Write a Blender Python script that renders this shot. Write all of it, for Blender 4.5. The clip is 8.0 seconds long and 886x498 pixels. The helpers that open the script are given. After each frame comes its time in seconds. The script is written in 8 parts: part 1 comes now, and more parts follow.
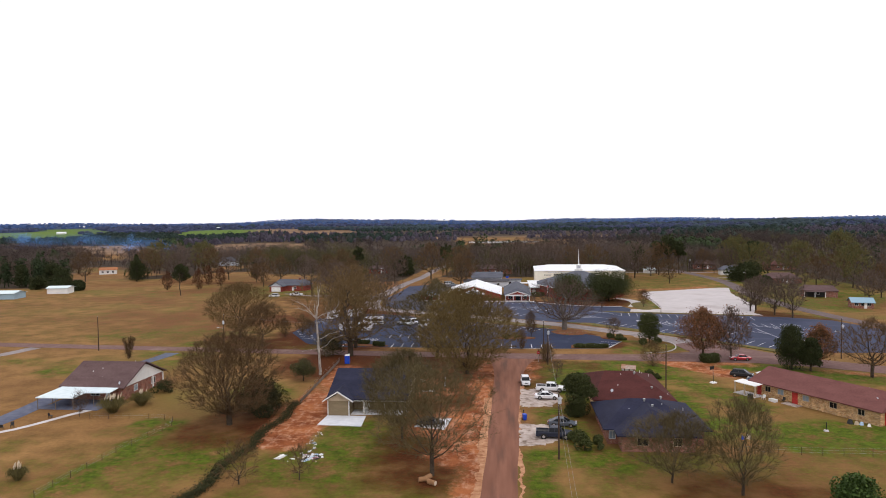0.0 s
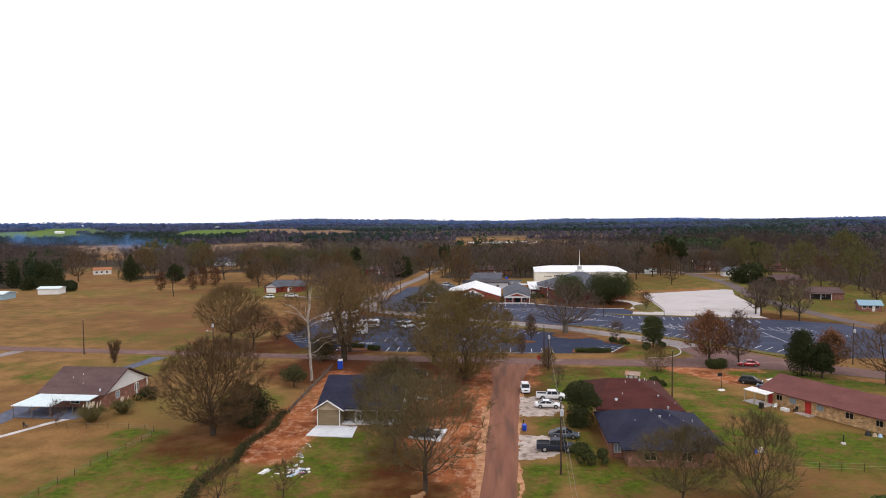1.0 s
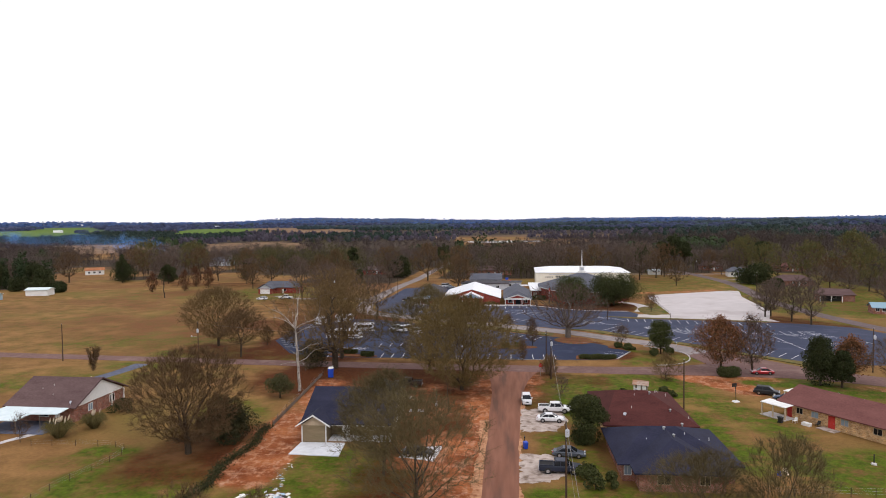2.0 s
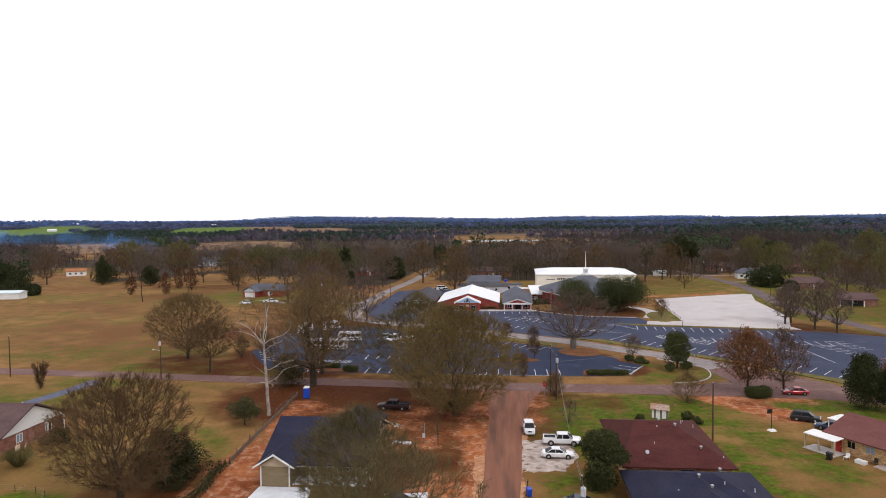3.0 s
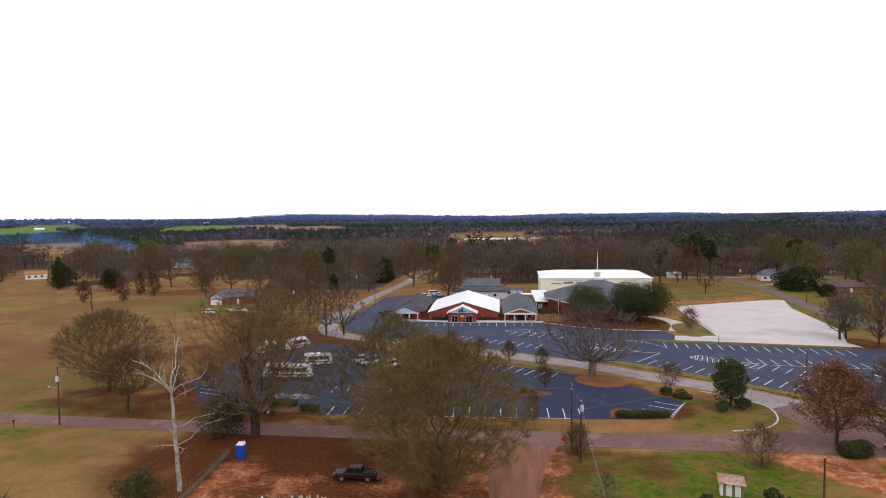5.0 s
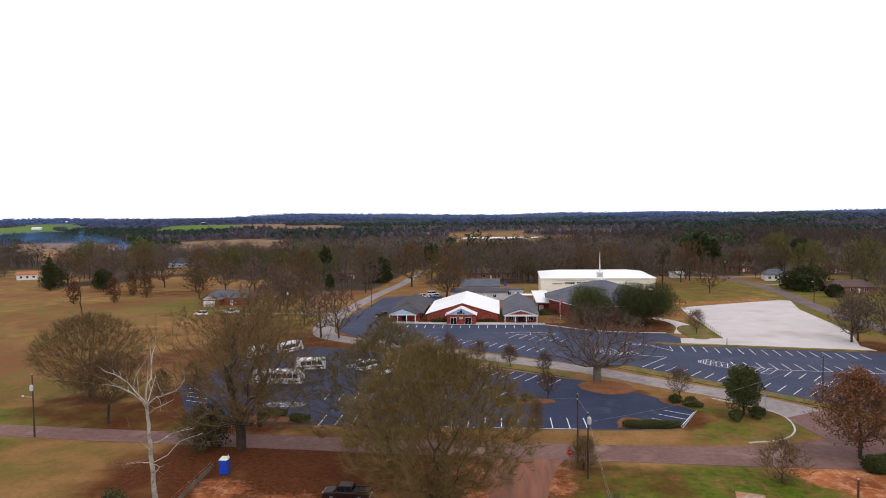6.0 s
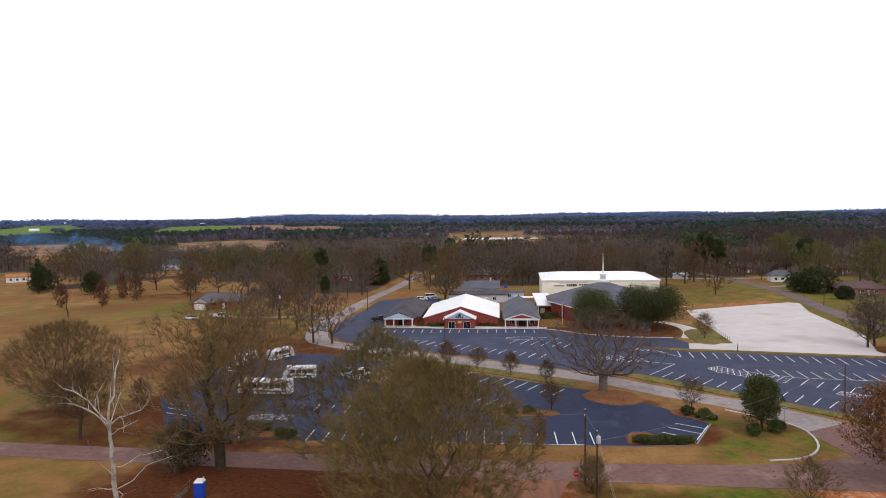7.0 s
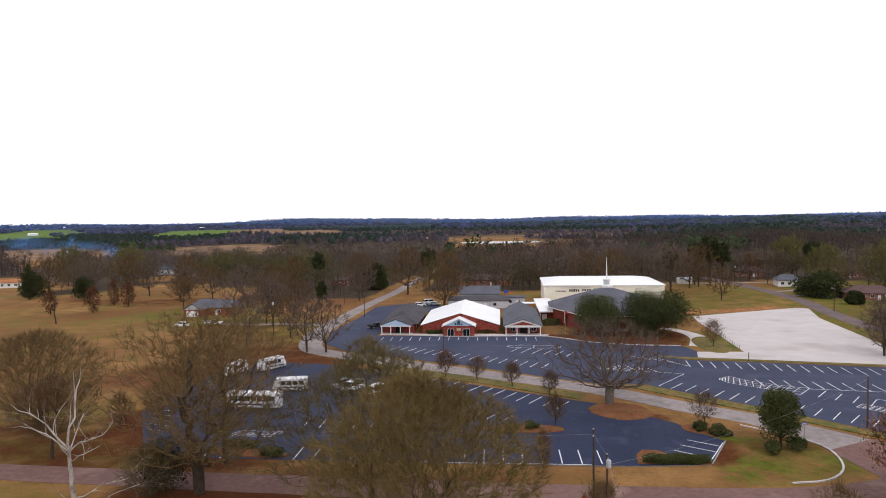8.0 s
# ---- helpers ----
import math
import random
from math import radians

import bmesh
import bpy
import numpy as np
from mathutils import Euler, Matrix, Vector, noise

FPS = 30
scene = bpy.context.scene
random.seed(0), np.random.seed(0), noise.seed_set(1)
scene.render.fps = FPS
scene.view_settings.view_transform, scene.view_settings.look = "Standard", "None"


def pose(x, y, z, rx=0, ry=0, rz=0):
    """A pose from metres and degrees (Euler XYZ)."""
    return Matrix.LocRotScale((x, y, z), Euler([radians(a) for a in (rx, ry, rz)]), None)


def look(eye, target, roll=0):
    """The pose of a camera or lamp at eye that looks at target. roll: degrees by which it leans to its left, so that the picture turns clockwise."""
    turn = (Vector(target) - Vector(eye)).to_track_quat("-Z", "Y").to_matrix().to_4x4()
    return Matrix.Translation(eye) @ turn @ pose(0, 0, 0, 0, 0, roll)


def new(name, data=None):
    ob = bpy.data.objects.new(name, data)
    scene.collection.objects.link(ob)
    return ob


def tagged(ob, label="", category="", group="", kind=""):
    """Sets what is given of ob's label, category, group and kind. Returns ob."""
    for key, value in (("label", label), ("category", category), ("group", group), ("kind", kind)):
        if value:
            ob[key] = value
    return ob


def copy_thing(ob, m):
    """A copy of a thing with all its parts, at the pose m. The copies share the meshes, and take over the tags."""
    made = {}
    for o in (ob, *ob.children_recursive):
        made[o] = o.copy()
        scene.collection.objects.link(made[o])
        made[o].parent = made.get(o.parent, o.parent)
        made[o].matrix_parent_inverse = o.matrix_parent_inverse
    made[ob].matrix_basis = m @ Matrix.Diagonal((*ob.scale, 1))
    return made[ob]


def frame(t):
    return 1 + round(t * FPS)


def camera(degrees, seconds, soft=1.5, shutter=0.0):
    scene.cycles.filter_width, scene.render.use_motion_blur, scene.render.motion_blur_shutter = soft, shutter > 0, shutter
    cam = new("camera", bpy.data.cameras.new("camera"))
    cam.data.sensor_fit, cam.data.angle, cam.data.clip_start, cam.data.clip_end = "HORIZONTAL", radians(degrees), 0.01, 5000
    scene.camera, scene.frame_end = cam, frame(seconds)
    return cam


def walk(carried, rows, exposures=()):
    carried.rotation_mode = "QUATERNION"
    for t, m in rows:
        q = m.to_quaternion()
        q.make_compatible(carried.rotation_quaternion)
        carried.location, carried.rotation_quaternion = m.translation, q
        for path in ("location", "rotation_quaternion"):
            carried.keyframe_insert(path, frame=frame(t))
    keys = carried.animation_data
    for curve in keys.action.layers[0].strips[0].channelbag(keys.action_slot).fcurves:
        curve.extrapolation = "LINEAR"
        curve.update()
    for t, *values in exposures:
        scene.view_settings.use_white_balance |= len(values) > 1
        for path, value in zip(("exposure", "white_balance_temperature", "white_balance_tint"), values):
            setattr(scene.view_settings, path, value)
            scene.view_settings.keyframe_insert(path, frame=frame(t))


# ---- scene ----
cam = camera(66.0, 8.0, soft=0.95)
PATH = [
    (0, (0.383, -3.354, 35.332), (0.207, -1.364, 35.244), -0.6),
    (0.5, (0.493, -0.284, 35.3), (0.316, 1.706, 35.211), -0.6),
    (1, (0.496, 2.796, 35.294), (0.321, 4.787, 35.206), -0.5),
    (1.5, (0.647, 5.93, 35.337), (0.47, 7.92, 35.248), -0.5),
    (3, (0.653, 29.775, 35.592), (0.48, 31.765, 35.497), -0.5),
    (3.5, (0.525, 40.714, 35.416), (0.354, 42.704, 35.318), -0.5),
    (4, (0.207, 52.5, 35.375), (0.039, 54.491, 35.274), -0.6),
    (4.5, (-0.109, 60.563, 35.167), (-0.275, 62.554, 35.066), -0.6),
    (6, (-0.603, 71.838, 35.083), (-0.765, 73.828, 34.978), -0.7),
    (6.5, (-0.629, 75.798, 34.961), (-0.79, 77.788, 34.856), -0.7),
    (7, (-0.655, 79.688, 34.913), (-0.816, 81.678, 34.81), -0.8),
    (7.5, (-0.81, 83.379, 34.873), (-0.971, 85.37, 34.776), -0.8),
    (8, (-0.64, 86.562, 34.838), (-0.802, 88.553, 34.746), -0.9),
]
walk(cam, [(t, look(eye, target, roll)) for t, eye, target, roll in PATH], exposures=((0, 0.0, 6400, 16), (8, 0.0, 6400, 16)))

# ---- world and light: an overcast winter day ----
world = bpy.data.worlds.new("overcast_sky")
scene.world = world
world.use_nodes = True
wn, wl = world.node_tree.nodes, world.node_tree.links
sky = wn.new("ShaderNodeTexSky")
sky.sky_type, sky.sun_disc = "NISHITA", False
sky.sun_elevation, sky.sun_rotation = radians(48), radians(150)
sky_gain = wn.new("ShaderNodeMix")
sky_gain.data_type, sky_gain.blend_type = "RGBA", "MIX"
sky_gain.inputs[0].default_value = 0.93
sky_gain.inputs[7].default_value = (10.2, 10.2, 10.2, 1)
wl.new(sky.outputs[0], sky_gain.inputs[6])
wl.new(sky_gain.outputs[2], wn["Background"].inputs[0])
wn["Background"].inputs[1].default_value = 0.11

sun = new("sun", bpy.data.lights.new("sun", "SUN"))
sun.data.energy, sun.data.angle, sun.data.color = 0.8, radians(14), (1.0, 0.95, 0.88)
sun.matrix_world = pose(0, 0, 60, 42, 0, 30)


# ---- materials ----
def surface(name, dark, light, small=3.0, large=0.25, rough=0.85, bump=0.0, wear=None, wear_at=0.62, metal=0.0, stretch=(1, 1, 1), island=0.0, tone=False):
    """Two colours mixed at two sizes of noise (per metre), a third for stains, and a fine relief."""
    m = bpy.data.materials.new(name)
    m.use_nodes = True
    n, l = m.node_tree.nodes, m.node_tree.links
    bsdf = n["Principled BSDF"]
    bsdf.inputs["Roughness"].default_value, bsdf.inputs["Metallic"].default_value = rough, metal
    bsdf.inputs["Specular IOR Level"].default_value = 0.18 if rough > 0.6 else 0.5
    co, mp = n.new("ShaderNodeNewGeometry"), n.new("ShaderNodeMapping")
    mp.inputs["Scale"].default_value = stretch
    l.new(co.outputs["Position"], mp.inputs[0])
    a, b = n.new("ShaderNodeTexNoise"), n.new("ShaderNodeTexNoise")
    a.inputs["Scale"].default_value, b.inputs["Scale"].default_value = small, large
    a.inputs["Detail"].default_value, b.inputs["Detail"].default_value = 5, 4
    l.new(mp.outputs[0], a.inputs[0]), l.new(mp.outputs[0], b.inputs[0])
    add = n.new("ShaderNodeMath")
    add.operation = "ADD"
    l.new(a.outputs[0], add.inputs[0]), l.new(b.outputs[0], add.inputs[1])
    ramp = n.new("ShaderNodeMapRange")
    ramp.inputs[1].default_value, ramp.inputs[2].default_value = 0.7, 1.3
    l.new(add.outputs[0], ramp.inputs[0])
    mix = n.new("ShaderNodeMix")
    mix.data_type = "RGBA"
    mix.inputs[6].default_value, mix.inputs[7].default_value = (*dark, 1), (*light, 1)
    l.new(ramp.outputs[0], mix.inputs[0])
    colour = mix.outputs[2]
    if wear:
        w = n.new("ShaderNodeTexNoise")
        w.inputs["Scale"].default_value, w.inputs["Detail"].default_value = large * 2.3, 6
        l.new(mp.outputs[0], w.inputs[0])
        r2 = n.new("ShaderNodeMapRange")
        r2.inputs[1].default_value, r2.inputs[2].default_value = wear_at - 0.06, wear_at + 0.1
        l.new(w.outputs[0], r2.inputs[0])
        mw = n.new("ShaderNodeMix")
        mw.data_type = "RGBA"
        mw.inputs[7].default_value = (*wear, 1)
        l.new(r2.outputs[0], mw.inputs[0]), l.new(colour, mw.inputs[6])
        colour = mw.outputs[2]
    if island:
        pick = co.outputs["Random Per Island"]
        hsv = n.new("ShaderNodeHueSaturation")
        r3 = n.new("ShaderNodeMapRange")
        r3.inputs[3].default_value, r3.inputs[4].default_value = 1 - island, 1 + island
        l.new(pick, r3.inputs[0]), l.new(r3.outputs[0], hsv.inputs["Value"]), l.new(colour, hsv.inputs["Color"])
        colour = hsv.outputs[0]
    if tone:
        # each tree's own lighter or darker bark
        at, hs = n.new("ShaderNodeAttribute"), n.new("ShaderNodeHueSaturation")
        at.attribute_name = "tone"
        l.new(at.outputs["Fac"], hs.inputs["Value"]), l.new(colour, hs.inputs["Color"])
        colour = hs.outputs[0]
    l.new(colour, bsdf.inputs["Base Color"])
    if bump:
        bp = n.new("ShaderNodeBump")
        bp.inputs["Strength"].default_value, bp.inputs["Distance"].default_value = bump, 0.05
        l.new(a.outputs[0], bp.inputs["Height"]), l.new(bp.outputs[0], bsdf.inputs["Normal"])
    return m


def brickwork(name, one, two, joint, size=0.22):
    m = bpy.data.materials.new(name)
    m.use_nodes = True
    n, l = m.node_tree.nodes, m.node_tree.links
    bsdf = n["Principled BSDF"]
    bsdf.inputs["Roughness"].default_value, bsdf.inputs["Specular IOR Level"].default_value = 0.9, 0.2
    co, sep, com, add = n.new("ShaderNodeTexCoord"), n.new("ShaderNodeSeparateXYZ"), n.new("ShaderNodeCombineXYZ"), n.new("ShaderNodeMath")
    l.new(co.outputs["Object"], sep.inputs[0])
    l.new(sep.outputs[0], add.inputs[0]), l.new(sep.outputs[1], add.inputs[1])
    l.new(add.outputs[0], com.inputs[0]), l.new(sep.outputs[2], com.inputs[1])
    b = n.new("ShaderNodeTexBrick")
    b.inputs["Scale"].default_value = 1
    b.inputs["Brick Width"].default_value, b.inputs["Row Height"].default_value = size, 0.08
    b.inputs["Mortar Size"].default_value = 0.008
    for key, c in (("Color1", one), ("Color2", two), ("Mortar", joint)):
        b.inputs[key].default_value = (*c, 1)
    l.new(com.outputs[0], b.inputs[0])
    v = n.new("ShaderNodeTexNoise")
    v.inputs["Scale"].default_value, v.inputs["Detail"].default_value = 1.3, 6
    l.new(co.outputs["Object"], v.inputs[0])
    r = n.new("ShaderNodeMapRange")
    r.inputs[1].default_value, r.inputs[2].default_value, r.inputs[3].default_value, r.inputs[4].default_value = 0.3, 0.7, 0.65, 1.3
    l.new(v.outputs[0], r.inputs[0])
    hsv = n.new("ShaderNodeHueSaturation")
    l.new(r.outputs[0], hsv.inputs["Value"]), l.new(b.outputs[0], hsv.inputs["Color"])
    l.new(hsv.outputs[0], bsdf.inputs["Base Color"])
    return m


def plain(name, c, rough=0.5, metal=0.0, coat=0.0):
    m = bpy.data.materials.new(name)
    m.use_nodes = True
    b = m.node_tree.nodes["Principled BSDF"]
    b.inputs["Base Color"].default_value, b.inputs["Roughness"].default_value, b.inputs["Metallic"].default_value = (*c, 1), rough, metal
    b.inputs["Coat Weight"].default_value = coat
    return m


ASPHALT = surface("sealed_asphalt", (0.014, 0.021, 0.05), (0.028, 0.038, 0.08), 2.0, 0.08, 0.8, 0.2, (0.042, 0.051, 0.095), 0.64)
ASPHALT_OLD = surface("worn_sealed_asphalt", (0.025, 0.032, 0.064), (0.046, 0.056, 0.1), 2.0, 0.08, 0.8, 0.2, (0.055, 0.063, 0.108), 0.6)
ROAD_RED = surface("worn_red_chip_road", (0.185, 0.08, 0.05), (0.265, 0.12, 0.077), 1.2, 0.3, 0.92, 0.2, (0.135, 0.068, 0.048), 0.56, stretch=(0.8, 0.07, 1))
ROAD_CROSS = surface("rosy_chip_road", (0.125, 0.07, 0.062), (0.2, 0.118, 0.104), 1.2, 0.08, 0.92, 0.2, (0.24, 0.155, 0.132), 0.62)
ROAD_GREY = surface("grey_concrete_road", (0.2, 0.173, 0.17), (0.32, 0.278, 0.272), 0.8, 0.07, 0.9, 0.1, (0.16, 0.14, 0.135), 0.62)
ROAD_FAR = surface("mauve_asphalt_road", (0.10, 0.075, 0.075), (0.17, 0.125, 0.125), 0.8, 0.06, 0.9)
DRIVE_BLUE = surface("blue_grey_asphalt_drive", (0.075, 0.085, 0.13), (0.14, 0.15, 0.2), 0.8, 0.1, 0.9)
CONCRETE = surface("pale_concrete", (0.44, 0.41, 0.41), (0.62, 0.59, 0.58), 0.6, 0.06, 0.88, 0.1, (0.36, 0.33, 0.32), 0.63)
SLAB = surface("broad_concrete_slab", (0.455, 0.42, 0.415), (0.55, 0.51, 0.505), 0.25, 0.03, 0.88, 0.1, (0.41, 0.365, 0.355), 0.6)
CLAY_PALE = surface("pale_eroded_clay", (0.32, 0.135, 0.06), (0.58, 0.33, 0.19), 1.2, 0.35, 1.0, 0.5, (0.25, 0.09, 0.04), 0.6)
CONCRETE_NEW = surface("new_white_concrete", (0.6, 0.62, 0.65), (0.75, 0.77, 0.8), 1.0, 0.3, 0.8)
DRIVE_OLD = surface("cracked_pale_driveway", (0.32, 0.25, 0.21), (0.55, 0.47, 0.42), 1.2, 0.3, 0.9, 0.2, (0.16, 0.11, 0.08), 0.6)
PAINT_LINE = surface("white_line_paint", (0.6, 0.6, 0.62), (0.8, 0.8, 0.82), 4, 0.5, 0.7)
KERB = surface("kerb_concrete", (0.24, 0.21, 0.18), (0.36, 0.32, 0.275), 2, 0.3, 0.9)
KERB_DIRTY = surface("earth-stained_kerb", (0.15, 0.12, 0.09), (0.24, 0.2, 0.16), 2, 0.3, 0.9)
BRICK_RED = brickwork("red_brick", (0.21, 0.028, 0.02), (0.28, 0.045, 0.03), (0.24, 0.1, 0.08))
BRICK_BROWN = brickwork("brown_brick", (0.22, 0.075, 0.05), (0.3, 0.12, 0.08), (0.32, 0.24, 0.2))
BRICK_TAN = brickwork("mottled_tan_brick", (0.62, 0.41, 0.19), (0.34, 0.17, 0.075), (0.6, 0.46, 0.3), 0.45)
ROOF_RED = surface("red_brown_shingle", (0.055, 0.014, 0.013), (0.09, 0.026, 0.022), 3, 0.35, 0.9, 0.5, stretch=(1, 1, 4))
ROOF_RUST = surface("faded_red_shingle", (0.13, 0.05, 0.045), (0.19, 0.08, 0.07), 3, 0.3, 0.9, 0.5, stretch=(1, 1, 4))
ROOF_BROWN = surface("brown_shingle", (0.085, 0.05, 0.05), (0.14, 0.09, 0.085), 3, 0.3, 0.9, 0.5, stretch=(1, 1, 4))
ROOF_BLUE = surface("blue_black_shingle", (0.014, 0.015, 0.032), (0.028, 0.03, 0.058), 3, 0.3, 0.85, 0.5, stretch=(1, 1, 4))
ROOF_WING = surface("dark_weathered_shingle", (0.046, 0.043, 0.052), (0.085, 0.08, 0.09), 3, 0.2, 0.88, 0.4, stretch=(1, 1, 4))
ROOF_GREY = surface("slate_grey_shingle", (0.07, 0.075, 0.095), (0.12, 0.125, 0.15), 3, 0.2, 0.88, 0.4, stretch=(1, 1, 4))
METAL_WHITE = surface("white_metal_roof", (0.74, 0.76, 0.78), (0.84, 0.86, 0.88), 0.8, 0.1, 0.45, 0.0)
METAL_AQUA = surface("pale_aqua_patio_metal", (0.56, 0.68, 0.70), (0.70, 0.80, 0.82), 0.8, 0.2, 0.5)
WHITE = surface("white_paint", (0.70, 0.70, 0.68), (0.82, 0.82, 0.80), 2, 0.3, 0.6)
TIN_RUSTED = surface("rust_streaked_tin", (0.24, 0.13, 0.075), (0.5, 0.44, 0.4), 1.6, 0.2, 0.6, 0.4, (0.3, 0.13, 0.05), 0.5)
CREAM = surface("cream_metal_wall", (0.78, 0.74, 0.61), (0.88, 0.84, 0.72), 1, 0.1, 0.6)
GREY_PAINT = surface("pale_grey_paint", (0.42, 0.45, 0.5), (0.55, 0.58, 0.63), 1, 0.2, 0.6)
BLUE_PALE = surface("pale_blue_gable_board", (0.35, 0.5, 0.66), (0.45, 0.6, 0.75), 1, 0.2, 0.6)
SIDING = surface("olive_tan_siding", (0.2, 0.155, 0.09), (0.27, 0.21, 0.13), 2, 0.3, 0.8, stretch=(1, 1, 8))
LOG_WOOD = surface("cut_log_wood", (0.22, 0.11, 0.05), (0.36, 0.2, 0.1), 2, 0.4, 0.9)
TAN = surface("tan_board", (0.42, 0.33, 0.22), (0.52, 0.42, 0.3), 2, 0.3, 0.8)
DOOR_RED = surface("red_door_paint", (0.36, 0.015, 0.012), (0.48, 0.03, 0.022), 2, 0.5, 0.5)
RUST = surface("rusty_sheet_metal", (0.26, 0.09, 0.035), (0.45, 0.2, 0.09), 2, 0.6, 0.8)
WOOD_POLE = surface("weathered_pole_wood", (0.05, 0.032, 0.022), (0.10, 0.065, 0.045), 4, 0.5, 0.9, stretch=(1, 1, 0.2))
WOOD_GREY = surface("grey_weathered_wood", (0.13, 0.105, 0.085), (0.22, 0.185, 0.15), 4, 0.5, 0.9)
STEEL = plain("galvanised_steel", (0.45, 0.46, 0.47), 0.45, 0.8)
DARK_METAL = plain("dark_metal", (0.03, 0.03, 0.03), 0.5, 0.5)
CABLE = plain("grey_cable", (0.24, 0.22, 0.2), 0.7)
GLASS_DARK = plain("dark_window_glass", (0.012, 0.014, 0.018), 0.12, 0.0)
GLASS_DARK.node_tree.nodes["Principled BSDF"].inputs["Specular IOR Level"].default_value = 0.25
BLACK_MATTE = plain("black_bed_liner", (0.015, 0.015, 0.016), 0.9)
GLASS_PALE = plain("curtained_window_glass", (0.25, 0.32, 0.38), 0.1)
RUBBER = plain("tyre_rubber", (0.015, 0.015, 0.015), 0.8)
RIM = plain("alloy_rim", (0.5, 0.5, 0.52), 0.3, 0.9)
RED_SIGN = plain("red_sign", (0.55, 0.01, 0.01), 0.5)
BLUE_PLASTIC = surface("blue_plastic", (0.005, 0.05, 0.42), (0.01, 0.07, 0.52), 2, 0.5, 0.45)
BARK = surface("grey_brown_bark", (0.042, 0.031, 0.022), (0.09, 0.068, 0.048), 5, 0.8, 0.95, 0.4)
BARK_WHITE = surface("pale_sycamore_bark", (0.24, 0.21, 0.18), (0.5, 0.46, 0.41), 2, 0.8, 0.85, 0.2, (0.16, 0.12, 0.1), 0.62)
BARK_GREY = surface("grey_oak_bark", (0.10, 0.085, 0.072), (0.19, 0.165, 0.145), 4, 0.8, 0.95, 0.4)
TWIG = surface("winter_twigs", (0.085, 0.052, 0.026), (0.15, 0.093, 0.046), 2, 0.1, 0.95)
TWIG_TAN = surface("tan_winter_twigs", (0.12, 0.079, 0.035), (0.195, 0.13, 0.058), 2, 0.1, 0.95)
TWIG_DUSK = surface("dusky_olive_twigs", (0.082, 0.064, 0.03), (0.14, 0.11, 0.052), 2, 0.1, 0.95)
TWIG_OLIVE = surface("budding_olive_twigs", (0.126, 0.088, 0.033), (0.205, 0.146, 0.055), 2, 0.1, 0.95)
TWIG_GREY = surface("grey_twigs", (0.085, 0.06, 0.046), (0.155, 0.112, 0.088), 2, 0.1, 0.95)
WOODS = surface("bare_winter_wood", (0.064, 0.044, 0.033), (0.124, 0.086, 0.063), 0.25, 0.012, 0.95, island=0.08, tone=True)
WOODS_GREY = surface("grey_winter_wood", (0.068, 0.051, 0.044), (0.13, 0.101, 0.088), 0.25, 0.012, 0.95, island=0.08, tone=True)
WOODS_BEHIND = surface("further_winter_wood", (0.045, 0.033, 0.03), (0.086, 0.064, 0.056), 0.25, 0.012, 0.95, island=0.08, tone=True)
WOODS_OLIVE = surface("budding_wood", (0.055, 0.05, 0.02), (0.105, 0.094, 0.036), 0.25, 0.012, 0.95, island=0.08, tone=True)
PINES = surface("dark_pine_wood", (0.018, 0.03, 0.012), (0.042, 0.06, 0.024), 0.25, 0.012, 0.95, island=0.25, tone=True)
# air haze is tinted into the base colours of these two woods
MID_WOODS = surface("haze_tinted_winter_wood", (0.042, 0.037, 0.052), (0.073, 0.062, 0.08), 0.03, 0.004, 0.95, island=0.2, tone=True)
MID_PINES = surface("haze_tinted_pine_wood", (0.02, 0.033, 0.04), (0.04, 0.058, 0.066), 0.03, 0.004, 0.95, island=0.2, tone=True)
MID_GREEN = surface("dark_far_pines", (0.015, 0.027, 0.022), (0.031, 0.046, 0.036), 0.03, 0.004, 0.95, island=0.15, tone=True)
# distance haze painted into the base colours, bluest for the furthest wood
HAZE_WOODS = surface("haze_tinted_grey_wood", (0.027, 0.036, 0.075), (0.05, 0.058, 0.105), 0.03, 0.004, 0.95, island=0.2, tone=True)
FAR_HAZE_WOODS = surface("haze_tinted_mixed_wood", (0.024, 0.052, 0.135), (0.052, 0.084, 0.18), 0.02, 0.002, 0.95, island=0.15, tone=True)
FAR_HAZE_BLUE = surface("haze_tinted_horizon_wood", (0.038, 0.085, 0.225), (0.062, 0.118, 0.275), 0.02, 0.002, 0.95, island=0.1, tone=True)
LEAF_DARK = surface("dark_evergreen_leaf", (0.025, 0.033, 0.012), (0.05, 0.058, 0.02), 1.5, 0.2, 0.9, island=0.18)
LEAF_MID = surface("live_oak_leaf", (0.047, 0.056, 0.019), (0.085, 0.096, 0.031), 1.5, 0.2, 0.9, island=0.16)
LEAF_BROAD = surface("deep_green_oak_leaf", (0.036, 0.044, 0.015), (0.067, 0.075, 0.025), 1.5, 0.2, 0.9, island=0.18)
LEAF_THICKET = surface("dark_thicket_leaf", (0.026, 0.03, 0.013), (0.05, 0.05, 0.021), 1.5, 0.2, 0.9, island=0.2)
LEAF_BUDDING = surface("pale_budding_leaf", (0.085, 0.085, 0.03), (0.14, 0.135, 0.05), 1.5, 0.2, 0.9, island=0.25)
LEAF_PINE = surface("bright_pine_needles", (0.035, 0.065, 0.014), (0.075, 0.12, 0.028), 1.5, 0.2, 0.7, island=0.4)
TWIG_PALE = surface("pale_grey_twigs", (0.15, 0.118, 0.096), (0.25, 0.2, 0.165), 2, 0.1, 0.95)
LEAF_BROWN = surface("dead_brown_leaf", (0.075, 0.032, 0.018), (0.14, 0.06, 0.03), 1.5, 0.3, 0.85, island=0.3)
